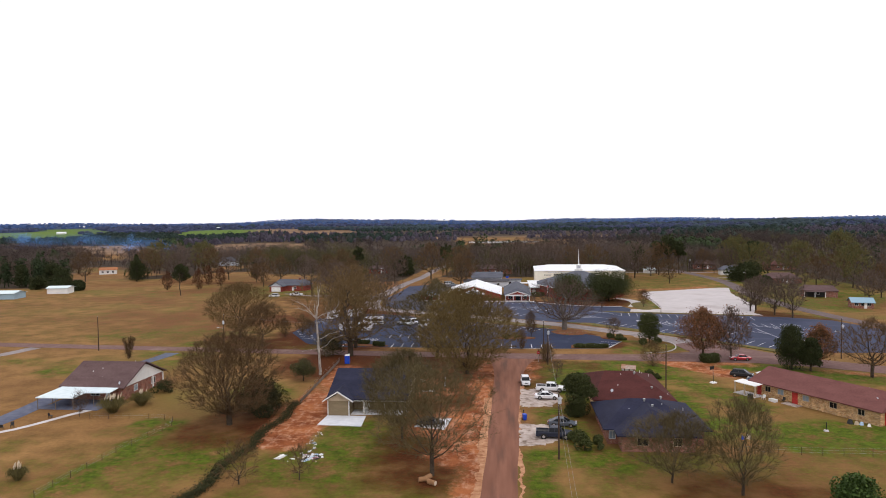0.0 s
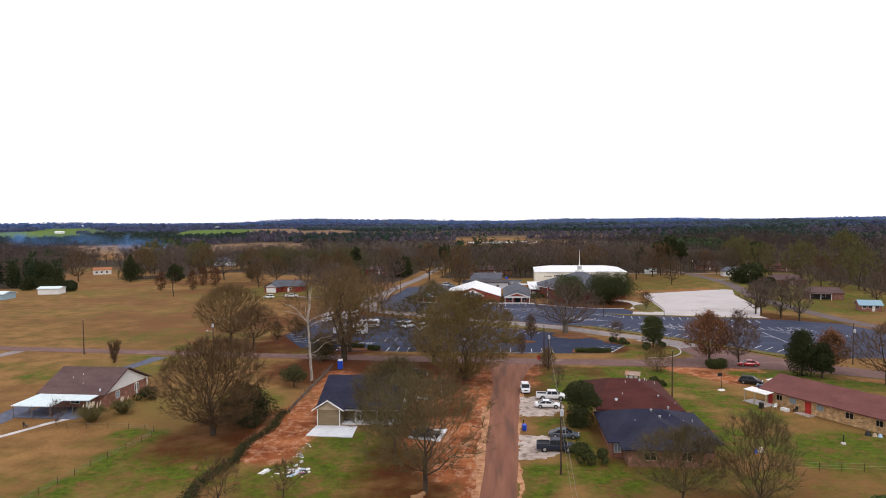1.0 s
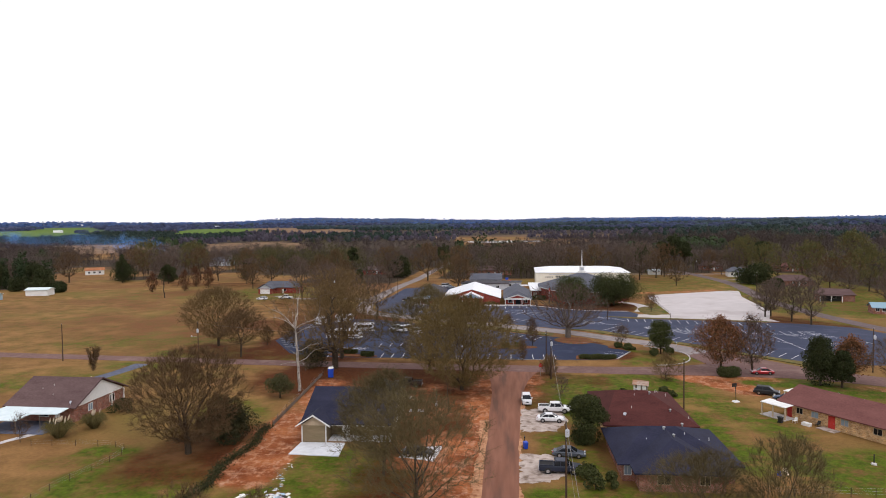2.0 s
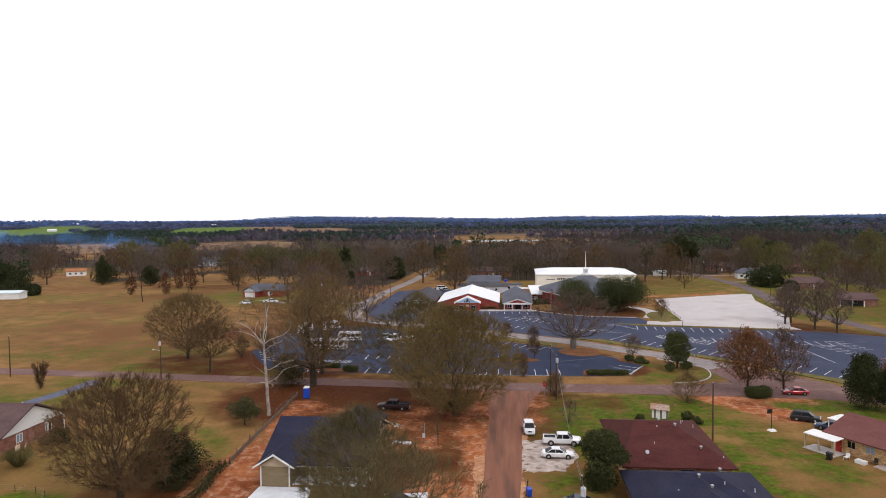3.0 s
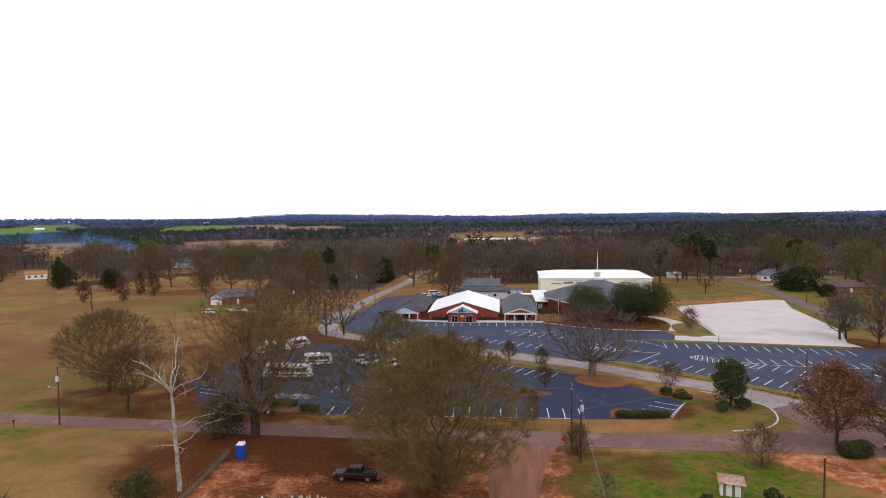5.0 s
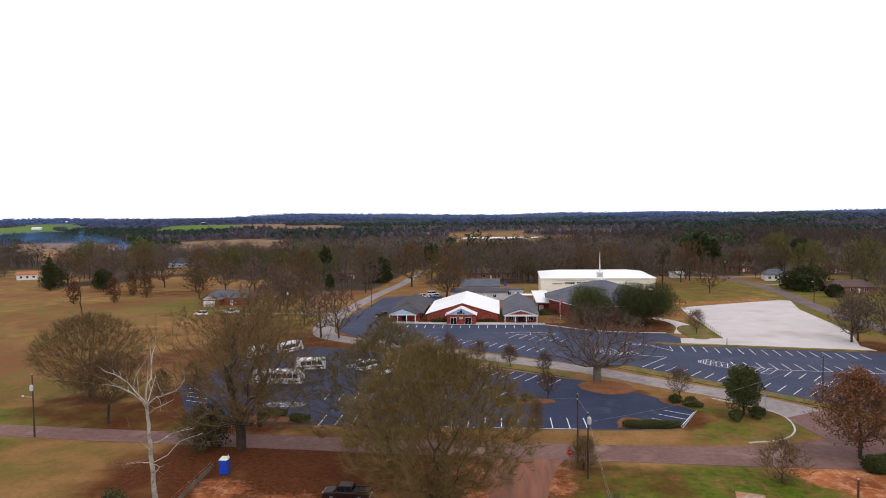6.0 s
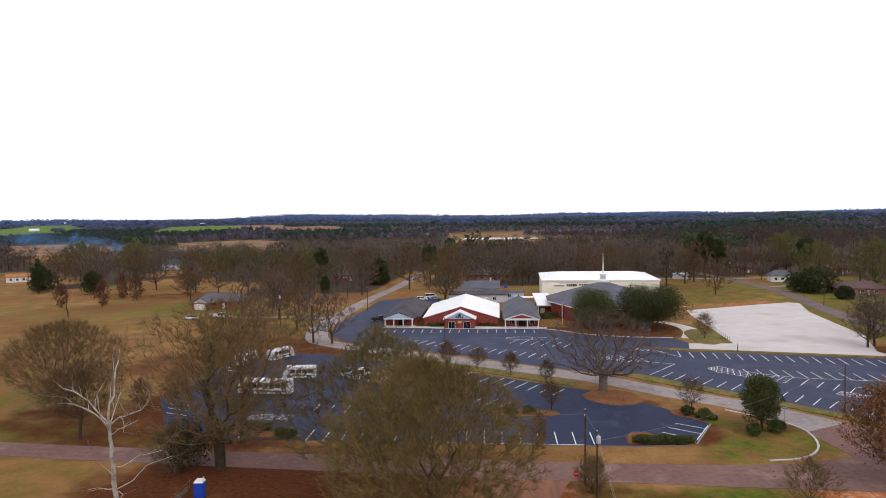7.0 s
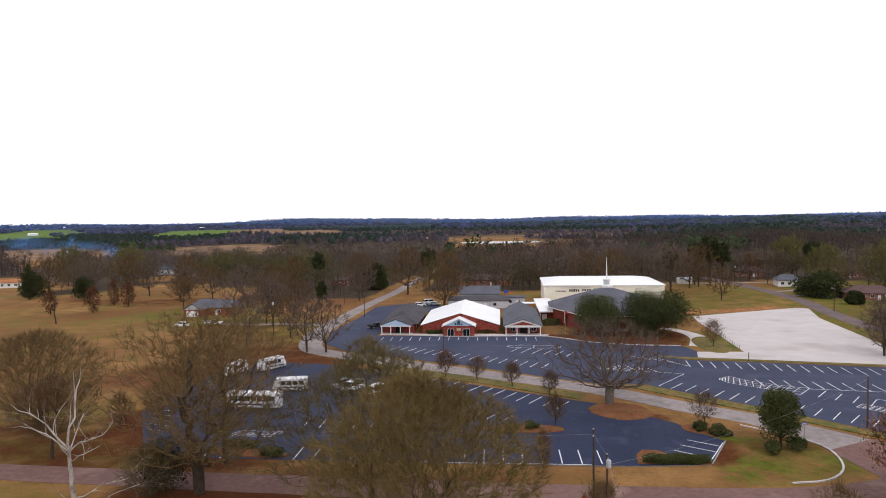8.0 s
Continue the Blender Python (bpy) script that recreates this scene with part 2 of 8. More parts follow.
LEAF_RUST = surface("dead_russet_leaf", (0.15, 0.062, 0.026), (0.25, 0.112, 0.048), 1.5, 0.3, 0.85, island=0.35)
BUDS = surface("olive_brown_buds", (0.13, 0.092, 0.035), (0.2, 0.145, 0.055), 1.5, 0.3, 0.9, island=0.35)
LEAF_OLIVE = surface("olive_shrub_leaf", (0.045, 0.05, 0.02), (0.09, 0.09, 0.035), 1.5, 0.3, 0.85, island=0.4)
PAMPAS_BLADE = surface("dry_pampas_blade", (0.1, 0.085, 0.03), (0.19, 0.155, 0.06), 2, 0.4, 0.9, island=0.3)
PLUME = surface("pampas_plume", (0.5, 0.4, 0.28), (0.68, 0.58, 0.44), 3, 0.5, 0.9)
LITTER = surface("scrub_and_needles", (0.06, 0.035, 0.02), (0.11, 0.07, 0.035), 2, 0.3, 0.95, island=0.3)


# ---- mesh helpers ----
def np_mesh(name, verts, faces, material, smooth=False):
    """One mesh from arrays of corners and of triangles or quads."""
    me = bpy.data.meshes.new(name)
    verts, faces = np.asarray(verts, np.float32), np.asarray(faces, np.int32)
    k = faces.shape[1]
    me.vertices.add(len(verts)), me.loops.add(faces.size), me.polygons.add(len(faces))
    me.vertices.foreach_set("co", verts.ravel())
    me.loops.foreach_set("vertex_index", faces.ravel())
    me.polygons.foreach_set("loop_start", np.arange(0, faces.size, k, dtype=np.int32))
    if smooth:
        me.polygons.foreach_set("use_smooth", np.ones(len(faces), bool))
    me.materials.append(material)
    me.update(calc_edges=True)
    return me


class Solid:
    """Gathers boxes, slabs and tubes of one part."""

    def __init__(self):
        self.v, self.f = [], []

    def face(self, *pts):
        k = len(self.v)
        self.v += [tuple(p) for p in pts]
        self.f.append(tuple(range(k, k + len(pts))))
        return self

    def hull(self, low, high):
        """A closed body between two rings of equal length."""
        k, n = len(self.v), len(low)
        self.v += [tuple(p) for p in low] + [tuple(p) for p in high]
        self.f.append(tuple(range(k + n - 1, k - 1, -1)))
        self.f.append(tuple(range(k + n, k + 2 * n)))
        self.f += [(k + i, k + (i + 1) % n, k + n + (i + 1) % n, k + n + i) for i in range(n)]
        return self

    def box(self, x0, y0, z0, x1, y1, z1):
        ring = ((x0, y0), (x1, y0), (x1, y1), (x0, y1))
        return self.hull([(*p, z0) for p in ring], [(*p, z1) for p in ring])

    def slab(self, poly, z0, z1):
        return self.hull([(*p, z0) for p in poly], [(*p, z1) for p in poly])

    def sheet(self, pts, thick):
        """A sloping sheet: corners of its top, and its thickness downwards."""
        return self.hull([(x, y, z - thick) for x, y, z in pts], pts)

    def tube(self, a, b, r0, r1=None, sides=8):
        a, b = Vector(a), Vector(b)
        r1 = r0 if r1 is None else r1
        q = (b - a).to_track_quat("Z", "Y")
        ring = [q @ Vector((math.cos(i * math.tau / sides), math.sin(i * math.tau / sides), 0)) for i in range(sides)]
        return self.hull([a + r0 * p for p in ring], [b + r1 * p for p in ring])

    def lathe(self, rings, sides=12, at=(0, 0)):
        """A turned body from (radius, height) pairs."""
        k = len(self.v)
        for r, z in rings:
            self.v += [(at[0] + r * math.cos(i * math.tau / sides), at[1] + r * math.sin(i * math.tau / sides), z) for i in range(sides)]
        for j in range(len(rings) - 1):
            self.f += [(k + j * sides + i, k + j * sides + (i + 1) % sides, k + (j + 1) * sides + (i + 1) % sides, k + (j + 1) * sides + i) for i in range(sides)]
        self.f.append(tuple(range(k + sides - 1, k - 1, -1)))
        self.f.append(tuple(range(k + (len(rings) - 1) * sides, k + len(rings) * sides)))
        return self

    def mesh(self, name, material):
        me = bpy.data.meshes.new(name)
        me.from_pydata(self.v, [], self.f)
        me.materials.append(material)
        me.update()
        return me


def part(name, shape, material, parent, label=""):
    ob = new(name, shape.mesh(name, material) if isinstance(shape, Solid) else shape)
    ob.parent = parent
    return tagged(ob, label)


def thing(name, m, label, category, group="", kind=""):
    ob = new(name)
    ob.empty_display_size = 0.3
    ob.matrix_world = m
    return tagged(ob, label, category, group, kind)


def setting(name, shape, material, label, category, kind="structure"):
    return tagged(new(name, shape.mesh(name, material) if isinstance(shape, Solid) else shape), label, category, kind=kind)


def curve_points(pts, step=2.0):
    """Points along a smooth curve through the given ones."""
    p = [Vector(q).to_3d() for q in pts]
    p = [2 * p[0] - p[1], *p, 2 * p[-1] - p[-2]]
    out = []
    for a, b, c, d in zip(p, p[1:], p[2:], p[3:]):
        n = max(1, int((c - b).length / step))
        for i in range(n):
            t = i / n
            out.append(0.5 * (2 * b + (c - a) * t + (2 * a - 5 * b + 4 * c - d) * t * t + (3 * b - a - 3 * c + d) * t**3))
    return out + [p[-2]]


def ribbon(pts, width, z0, z1, step=3.0, ragged=0.0, seed=1):
    """A road along points (x, y) or (x, y, width)."""
    rng = random.Random(seed)
    c = curve_points([(q[0], q[1], q[2] if len(q) > 2 else width) for q in pts], step)
    left, right = [], []
    p0, p1 = rng.uniform(0, 6.28), rng.uniform(0, 6.28)

    def crumble(i, side):
        return ragged * (0.6 * math.sin(i * 0.27 * step + p0 + side) + 0.4 * math.sin(i * 0.93 * step + p1 + 2 * side) + rng.gauss(0, 0.25))

    for i, q in enumerate(c):
        d = (c[min(i + 1, len(c) - 1)] - c[max(i - 1, 0)]).to_2d().normalized()
        side = Vector((-d.y, d.x))
        left.append(q.to_2d() + side * (q.z / 2 + crumble(i, 0)))
        right.append(q.to_2d() - side * (q.z / 2 + crumble(i, 1.7)))
    s = Solid()
    for a, b, p, q in zip(right, left, right[1:], left[1:]):
        s.face((*a, z1), (*p, z1), (*q, z1), (*b, z1))
        s.face((*a, z0), (*p, z0), (*p, z1), (*a, z1))
        s.face((*b, z1), (*q, z1), (*q, z0), (*b, z0))
    return s


def blob(cx, cy, rx, ry, turn, seed, n=40, rough=0.25):
    """An uneven closed outline round a place."""
    rng = random.Random(seed)
    ph = [(rng.uniform(0, 6.28), rng.uniform(0.3, 1) * rough / k) for k in (2, 3, 5, 8, 11)]
    out = []
    for i in range(n):
        a = i * math.tau / n
        k = 1 + sum(w * math.sin(q * a + p) for q, (p, w) in zip((2, 3, 5, 8, 11), ph))
        x, y = rx * k * math.cos(a), ry * k * math.sin(a)
        c, s = math.cos(radians(turn)), math.sin(radians(turn))
        out.append((cx + c * x - s * y, cy + s * x + c * y))
    return out


# ---- the ground: one sheet to the horizon ----
def capsule(X, Y, a, b, r, soft):
    """1 inside a band of radius r round the line a-b, fading over soft metres."""
    ax, ay, bx, by = *a, *b
    dx, dy = bx - ax, by - ay
    t = np.clip(((X - ax) * dx + (Y - ay) * dy) / (dx * dx + dy * dy + 1e-9), 0, 1)
    d = np.hypot(X - ax - t * dx, Y - ay - t * dy)
    return np.clip(1 - (d - r) / soft, 0, 1)


def waves(X, Y, size, seed):
    """A smooth uneven field of sines, about -1 to 1."""
    rng = np.random.RandomState(seed)
    out = 0
    for _ in range(9):
        a, k = rng.uniform(0, 6.28), rng.uniform(0.6, 1.7) / size
        out = out + np.sin(k * (X * np.cos(a) + Y * np.sin(a)) + rng.uniform(0, 6.28))
    return out / 4.2


def hill(X, Y):
    """The height of the land: level here, rising in low swells far off."""
    far = np.hypot(X, Y - 100)
    k = np.clip((far - 900) / 3300, 0, 1)
    return k**1.2 * (19 + 9 * waves(X, Y, 420, 3) + 4 * waves(X, Y, 170, 4)) + np.clip((far - 3700) / 1000, 0, 1) * 9 * np.clip(waves(X, Y, 600, 8), -0.4, 1) + 16 * np.exp(-(((X + 1250) / 520) ** 2 + ((Y - 4450) / 420) ** 2)) + 8 * np.exp(-(((X + 350) / 600) ** 2 + ((Y - 4500) / 350) ** 2))


def clear(x, y):
    """Where the land is open: fields, gardens, roads, buildings and water."""
    edge = 392 + 14 * np.sin(x * 0.03 + 1)
    near = (y < edge) & (x > -330) & (x < 178)
    west = (x < -75) & (x > -300) & (y < 372 + 0.12 * (x + 75))
    pines = (x < -236) & (y > 344) & (x + y > 60)
    far_east = (x >= 178) & (y < 300 + 0.1 * x)
    east = (x > 60) & (x < 172) & (y < 440)
    lane = (np.abs(x + 48 - 0.05 * (y - 400)) < 10) & (y < 500)
    church = (np.abs(x - 15) < 55) & (y < 405)
    yards = (np.hypot((x + 266) / 36, (y - 432) / 36) < 1) | (np.hypot((x + 178) / 24, (y - 425) / 34) < 1) | (np.hypot((x + 205) / 12, (y - 490) / 30) < 1) | (np.hypot((x + 140) / 26, (y - 405) / 30) < 1) | (np.hypot((x - 150) / 34, (y - 425) / 30) < 1)
    sight = capsule(x, y, (-232, 372), (-312, 502), 11, 4) > 0.5
    smoky = capsule(x, y, (-370, 630), (-540, 860), 34, 5) > 0.5
    water = capsule(x, y, (-4, 770), (6, 1080), 56, 5) + capsule(x, y, (-14, 1080), (-20, 1210), 58, 5) + capsule(x, y, (45, 860), (100, 1060), 26, 5) > 0.5
    return ((near | west | east | lane | church) & ~pines) | yards | far_east | sight | smoky | water | (y < 60)


def band(x, y, rows):
    """The strongest of several soft bands, each from a to b with a radius."""
    return np.max([capsule(x, y, (a, b), (c, d), r, 0.35 * r) for a, b, c, d, r in rows], axis=0)


def open_land(x, y):
    """Pale fields between the woods, and young green ones to the west."""
    d = np.hypot(x, y - 100)
    wild = np.clip(1.6 * waves(x * 0.5, y, 120, 21) - 1.3, 0, 1) * np.clip((d - 1100) / 150, 0, 1) * np.clip((2600 - d) / 200, 0, 1)
    pale = np.maximum(wild, band(x, y, [(-460, 760, -575, 920, 38), (-285, 790, -360, 970, 48), (10, 1020, 130, 1050, 26), (-150, 1180, -110, 1190, 30), (150, 1190, 215, 1240, 30), (-430, 1560, -480, 1800, 60), (-600, 1650, -700, 2000, 70)]))
    west = band(x, y, [(-640, 1450, -860, 1980, 62), (-960, 1360, -1400, 1900, 75), (-1180, 1800, -1500, 2230, 70), (-1700, 2350, -1450, 2450, 90)])
    return pale * (west < 0.2), west


def steps(lo, hi, d, end_lo, end_hi, grow=1.08):
    mid = list(np.arange(lo, hi + d / 2, d))
    up, s = [mid[-1]], d
    while up[-1] < end_hi:
        s *= grow
        up.append(up[-1] + s)
    down, s = [mid[0]], d
    while down[-1] > end_lo:
        s *= grow
        down.append(down[-1] - s)
    return np.array(down[:0:-1] + mid + up[1:])


gx, gy = steps(-150, 150, 1.8, -4700, 4700), steps(64, 330, 1.8, -900, 4700)
GX, GY = np.meshgrid(gx, gy)
nx, ny = len(gx), len(gy)
idx = np.arange(nx * ny).reshape(ny, nx)
quads = np.stack([idx[:-1, :-1], idx[:-1, 1:], idx[1:, 1:], idx[1:, :-1]], -1).reshape(-1, 4)
GZ = hill(GX, GY)


def union(*rows):
    return np.max([k * capsule(GX, GY, (a, b), (c, d), r, s) for a, b, c, d, r, s, k in rows], axis=0)


# bare red clay: the building plot, the shoulder of the lane, the drive on the east side
clay = union(
    (-35, 102, -36, 128, 3.2, 3, 1), (-37, 130, -37, 156, 2.2, 3, 0.62), (-30, 147, -14, 147, 5, 8, 0.38), (-15, 133, -12, 136, 3, 5, 0.5),
    (-4.2, 78, -3.2, 132, 0.9, 2.2, 0.9), (-7, 96, -5, 118, 2.4, 3, 0.95), (-12, 108, -8, 119, 2, 4, 0.7), (41, 166, 50, 153, 3.0, 2.5, 0.9), (46, 165, 58, 163, 1.8, 2, 0.6),
    (4.5, 146, 7, 163, 2, 3, 0.55), (-3.6, 136, -3, 164, 2.5, 4, 0.6), (72, 157, 95, 148, 1.2, 2, 0.5), (64, 331, 100, 344, 2.5, 4, 0.55))
# leaf and needle litter under the trees
litter_a = union(
    (30.2, 184, 33.6, 190.5, 1.3, 1.5, 0.85), (36, 190.5, 46, 191.5, 1.5, 2, 0.6), (28, 84, 40, 82, 5, 6, 0.6), (-40, 104, -41, 122, 3, 4, 0.7), (-60, 250, -90, 300, 8, 14, 0.5),
    (-90, 370, -170, 372, 6, 12, 0.6), (-38, 160, -6, 160, 13, 8, 0.95), (-44, 150, -46, 168, 4, 7, 0.6), (-80, 192, -62, 182, 6, 7, 0.7), (-12, 90, -10, 142, 5, 6, 0.75),
    (-55, 200, -48, 240, 12, 8, 0.9))
# bands starting at (-46, 105) and (-50, 104) also paint in the oak's shade
litter_and_oak_shade = union(
    (-20, 236, -10, 232, 4, 4, 0.5), (-46, 105, -44, 118, 7, 5, 0.6), (14, 161, 20, 160, 3, 4, 0.5), (-75, 235, -55, 262, 9, 12, 0.7), (93, 252, 105, 235, 5, 5, 0.7),
    (5, 162, 6, 140, 3, 3, 0.5), (20, 208, 24, 204, 3, 2, 0.7), (-50, 104, -45, 112, 5, 5, 0.4), (-44, 178, -38, 186, 5, 5, 0.8), (16, 284, 26, 280, 3, 3, 0.8), (26, 279, 46, 275, 3.5, 3, 0.8), (28, 288, 46, 287, 7, 4, 0.8))
litter = np.max([litter_a, litter_and_oak_shade], axis=0)
# lush winter green
lush_a = union(
    (54, 160, 66, 157, 2.4, 2.5, 1), (38, 150, 46, 125, 2.6, 3.5, 0.8), (6, 158, 16, 163, 2, 3, 0.5), (-230, 255, -80, 235, 55, 40, 0.22), (-190, 320, -110, 330, 25, 20, 0.25),
    (-120, 200, -70, 200, 8, 10, 0.4), (10, 97, 20, 95, 3.5, 4, 0.85), (9.5, 120, 12, 106, 2.5, 3, 0.75), (-105, 150, -85, 158, 4, 6, 0.6), (-92, 170, -80, 168, 2, 4, 0.8),
    (47, 109, 59, 110, 6, 4, 1))
lush_b = union(
    (46, 103, 53, 102, 2, 3, 0.8), (-62.5, 110.3, -57.5, 110, 1.8, 1.5, 1), (-49, 97, -43, 96, 3.5, 3, 1), (-31, 107, -23, 105, 1.6, 2, 0.9), (-27, 98, -22, 99, 2.5, 3, 0.9),
    (35, 193, 39, 191, 1.6, 2, 0.9), (33, 184, 36, 182, 1.5, 2.5, 0.7), (38, 181, 44, 183, 2, 3, 0.4), (-27, 92, -19, 106, 7, 6, 0.8), (-14, 84, -17, 78, 5, 5, 0.6),
    (5.6, 70, 5.4, 98, 1.6, 1.6, 0.9))
lush_c = union(
    (20, 97, 36, 96, 2, 4, 0.6), (62, 98, 70, 106, 6, 5, 1), (66, 92, 74, 98, 3, 6, 0.5), (35, 112, 32, 134, 3, 5, 1), (18, 140, 30, 154, 8, 9, 0.95),
    (38, 152, 34, 164, 3, 5, 0.4), (60, 160, 82, 146, 3, 4, 1), (-50, 86, -46, 98, 5, 8, 0.65), (-58.4, 78, -57.6, 110, 1.5, 2, 1))
lush = np.max([lush_a, lush_b, lush_c], axis=0)
lush2 = union(
    (-66, 104, -61, 106, 2, 2, 0.45), (-88, 187, -55, 182, 3, 5, 0.7), (-52, 135, -46, 128, 4, 6, 0.6), (96, 250, 112, 240, 4, 5, 0.6), (108, 310, 128, 260, 4, 6, 0.75),
    (34, 180, 45, 184, 4, 3, 0.6), (40, 188, 45, 190, 3, 3, 0.6), (-125, 330, -100, 360, 6, 20, 0.6), (128, 380, 150, 300, 10, 16, 0.7), (70, 380, 105, 420, 6, 12, 0.4), (-85, 158, -60, 165, 3, 6, 0.25),
    (-100, 92, -78, 96, 3, 5, 0.3), (-95, 155, -130, 160, 3, 6, 0.4), (58, 262, 62, 290, 3, 4, 0.6))
lush3 = union((18, 86, 70, 92, 8, 9, 0.38), (38, 106, 44, 140, 6, 7, 0.34), (10, 98, 12, 122, 3, 5, 0.4), (-70, 84, -50, 90, 6, 9, 0.34), (-30, 78, -12, 84, 6, 5, 0.38), (75, 100, 95, 130, 8, 8, 0.38), (60, 345, 112, 390, 16, 18, 0.55), (120, 300, 175, 430, 30, 20, 0.6), (12, 156, 40, 160, 5, 5, 0.95), (-115, 325, -70, 300, 10, 14, 0.55))
lush = np.maximum(np.maximum(lush, lush2), lush3)
far = np.hypot(GX, GY - 100)
pasture, young = open_land(GX, GY)
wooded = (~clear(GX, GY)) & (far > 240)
me = np_mesh("ground", np.stack([GX, GY, GZ], -1).reshape(-1, 3), quads, PAINT_LINE, smooth=True)
# ridge: share of haze blue put into the ground colour, growing with distance
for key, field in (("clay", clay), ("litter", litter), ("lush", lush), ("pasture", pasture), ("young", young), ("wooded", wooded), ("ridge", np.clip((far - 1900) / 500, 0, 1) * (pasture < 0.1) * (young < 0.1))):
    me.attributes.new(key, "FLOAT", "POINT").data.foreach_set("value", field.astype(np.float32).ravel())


def ground_material():
    m = bpy.data.materials.new("winter_grass_and_clay")
    m.use_nodes = True
    n, l = m.node_tree.nodes, m.node_tree.links
    bsdf = n["Principled BSDF"]
    bsdf.inputs["Roughness"].default_value = 1.0
    bsdf.inputs["Specular IOR Level"].default_value = 0.1
    co = n.new("ShaderNodeNewGeometry")

    def tex(scale, detail=5, rough=0.6, stretch=None):
        t = n.new("ShaderNodeTexNoise")
        t.inputs["Scale"].default_value, t.inputs["Detail"].default_value, t.inputs["Roughness"].default_value = scale, detail, rough
        if stretch:
            mp = n.new("ShaderNodeMapping")
            mp.inputs["Scale"].default_value = stretch
            l.new(co.outputs["Position"], mp.inputs[0]), l.new(mp.outputs[0], t.inputs[0])
        else:
            l.new(co.outputs["Position"], t.inputs[0])
        return t.outputs[0]

    def span(x, a, b, c=0.0, d=1.0):
        r = n.new("ShaderNodeMapRange")
        for i, v in enumerate((a, b, c, d)):
            r.inputs[i + 1].default_value = v
        l.new(x, r.inputs[0])
        return r.outputs[0]

    def math_node(op, x, y):
        k = n.new("ShaderNodeMath")
        k.operation = op
        for i, v in enumerate((x, y)):
            if isinstance(v, float):
                k.inputs[i].default_value = v
            else:
                l.new(v, k.inputs[i])
        return k.outputs[0]

    def mix(f, x, y):
        k = n.new("ShaderNodeMix")
        k.data_type = "RGBA"
        l.new(f, k.inputs[0])
        for i, v in ((6, x), (7, y)):
            if isinstance(v, tuple):
                k.inputs[i].default_value = (*v, 1)
            else:
                l.new(v, k.inputs[i])
        return k.outputs[2]

    def attribute(key):
        a = n.new("ShaderNodeAttribute")
        a.attribute_name = key
        return a.outputs["Fac"]

    big, mid, fine, streak = tex(0.02), tex(0.16, 6), tex(1.6, 6, 0.75), tex(0.022, 5, 0.55, (1.0, 1.8, 1.0))

    def broken(key, soft=0.55):
        """An attribute with its edge broken up by noise."""
        k = math_node("ADD", attribute(key), math_node("MULTIPLY", math_node("SUBTRACT", mid, 0.5), 1.5))
        k = math_node("ADD", k, math_node("MULTIPLY", math_node("SUBTRACT", fine, 0.5), 0.9))
        return math_node("MULTIPLY", span(k, 0.5 - soft / 2, 0.5 + soft / 2), span(attribute(key), 0.02, 0.3))

    straw = mix(span(streak, 0.3, 0.7), (0.195, 0.098, 0.037), (0.31, 0.172, 0.062))
    straw = mix(span(mid, 0.42, 0.7), straw, (0.15, 0.078, 0.026))
    straw = mix(span(tex(0.011, 4), 0.5, 0.62), straw, (0.17, 0.075, 0.03))
    straw = mix(span(big, 0.5, 0.68), straw, (0.175, 0.13, 0.034))
    green = mix(span(tex(0.7, 6, 0.75), 0.35, 0.65), (0.042, 0.06, 0.005), (0.104, 0.146, 0.01))
    worn = mix(span(tex(0.9, 7, 0.8), 0.4, 0.6), (0.115, 0.068, 0.02), straw)
    green = mix(span(tex(0.3, 7, 0.7), 0.48, 0.62), green, worn)
    c = mix(broken("lush", 0.8), straw, green)
    brown = mix(span(fine, 0.35, 0.7), (0.058, 0.018, 0.006), (0.125, 0.04, 0.012))
    c = mix(broken("litter", 0.7), c, brown)
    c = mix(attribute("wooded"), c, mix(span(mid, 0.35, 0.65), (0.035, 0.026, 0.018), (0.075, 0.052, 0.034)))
    red = mix(span(mid, 0.38, 0.62), (0.19, 0.05, 0.016), (0.39, 0.135, 0.05))
    red = mix(span(tex(0.5, 6, 0.7), 0.5, 0.66), red, (0.50, 0.25, 0.14))
    red = mix(span(tex(0.4, 7, 0.75, (1.6, 0.8, 1.0)), 0.52, 0.78), red, (0.6, 0.37, 0.25))
    c = mix(broken("clay", 0.5), c, red)
    c = mix(span(attribute("pasture"), 0.1, 0.4), c, mix(span(big, 0.4, 0.6), (0.17, 0.105, 0.06), (0.25, 0.155, 0.09)))
    c = mix(span(attribute("young"), 0.15, 0.4), c, (0.10, 0.16, 0.025))
    # distance haze painted into the far ground as a blue tint
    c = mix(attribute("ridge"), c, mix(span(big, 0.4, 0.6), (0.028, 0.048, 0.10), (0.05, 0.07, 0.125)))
    shade = span(fine, 0.25, 0.75, 0.72, 1.22)
    hsv = n.new("ShaderNodeHueSaturation")
    l.new(shade, hsv.inputs["Value"]), l.new(c, hsv.inputs["Color"])
    l.new(hsv.outputs[0], bsdf.inputs["Base Color"])
    bp = n.new("ShaderNodeBump")
    bp.inputs["Strength"].default_value, bp.inputs["Distance"].default_value = 0.6, 0.12
    l.new(fine, bp.inputs["Height"]), l.new(bp.outputs[0], bsdf.inputs["Normal"])
    return m


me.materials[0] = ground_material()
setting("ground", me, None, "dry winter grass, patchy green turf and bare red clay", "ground")

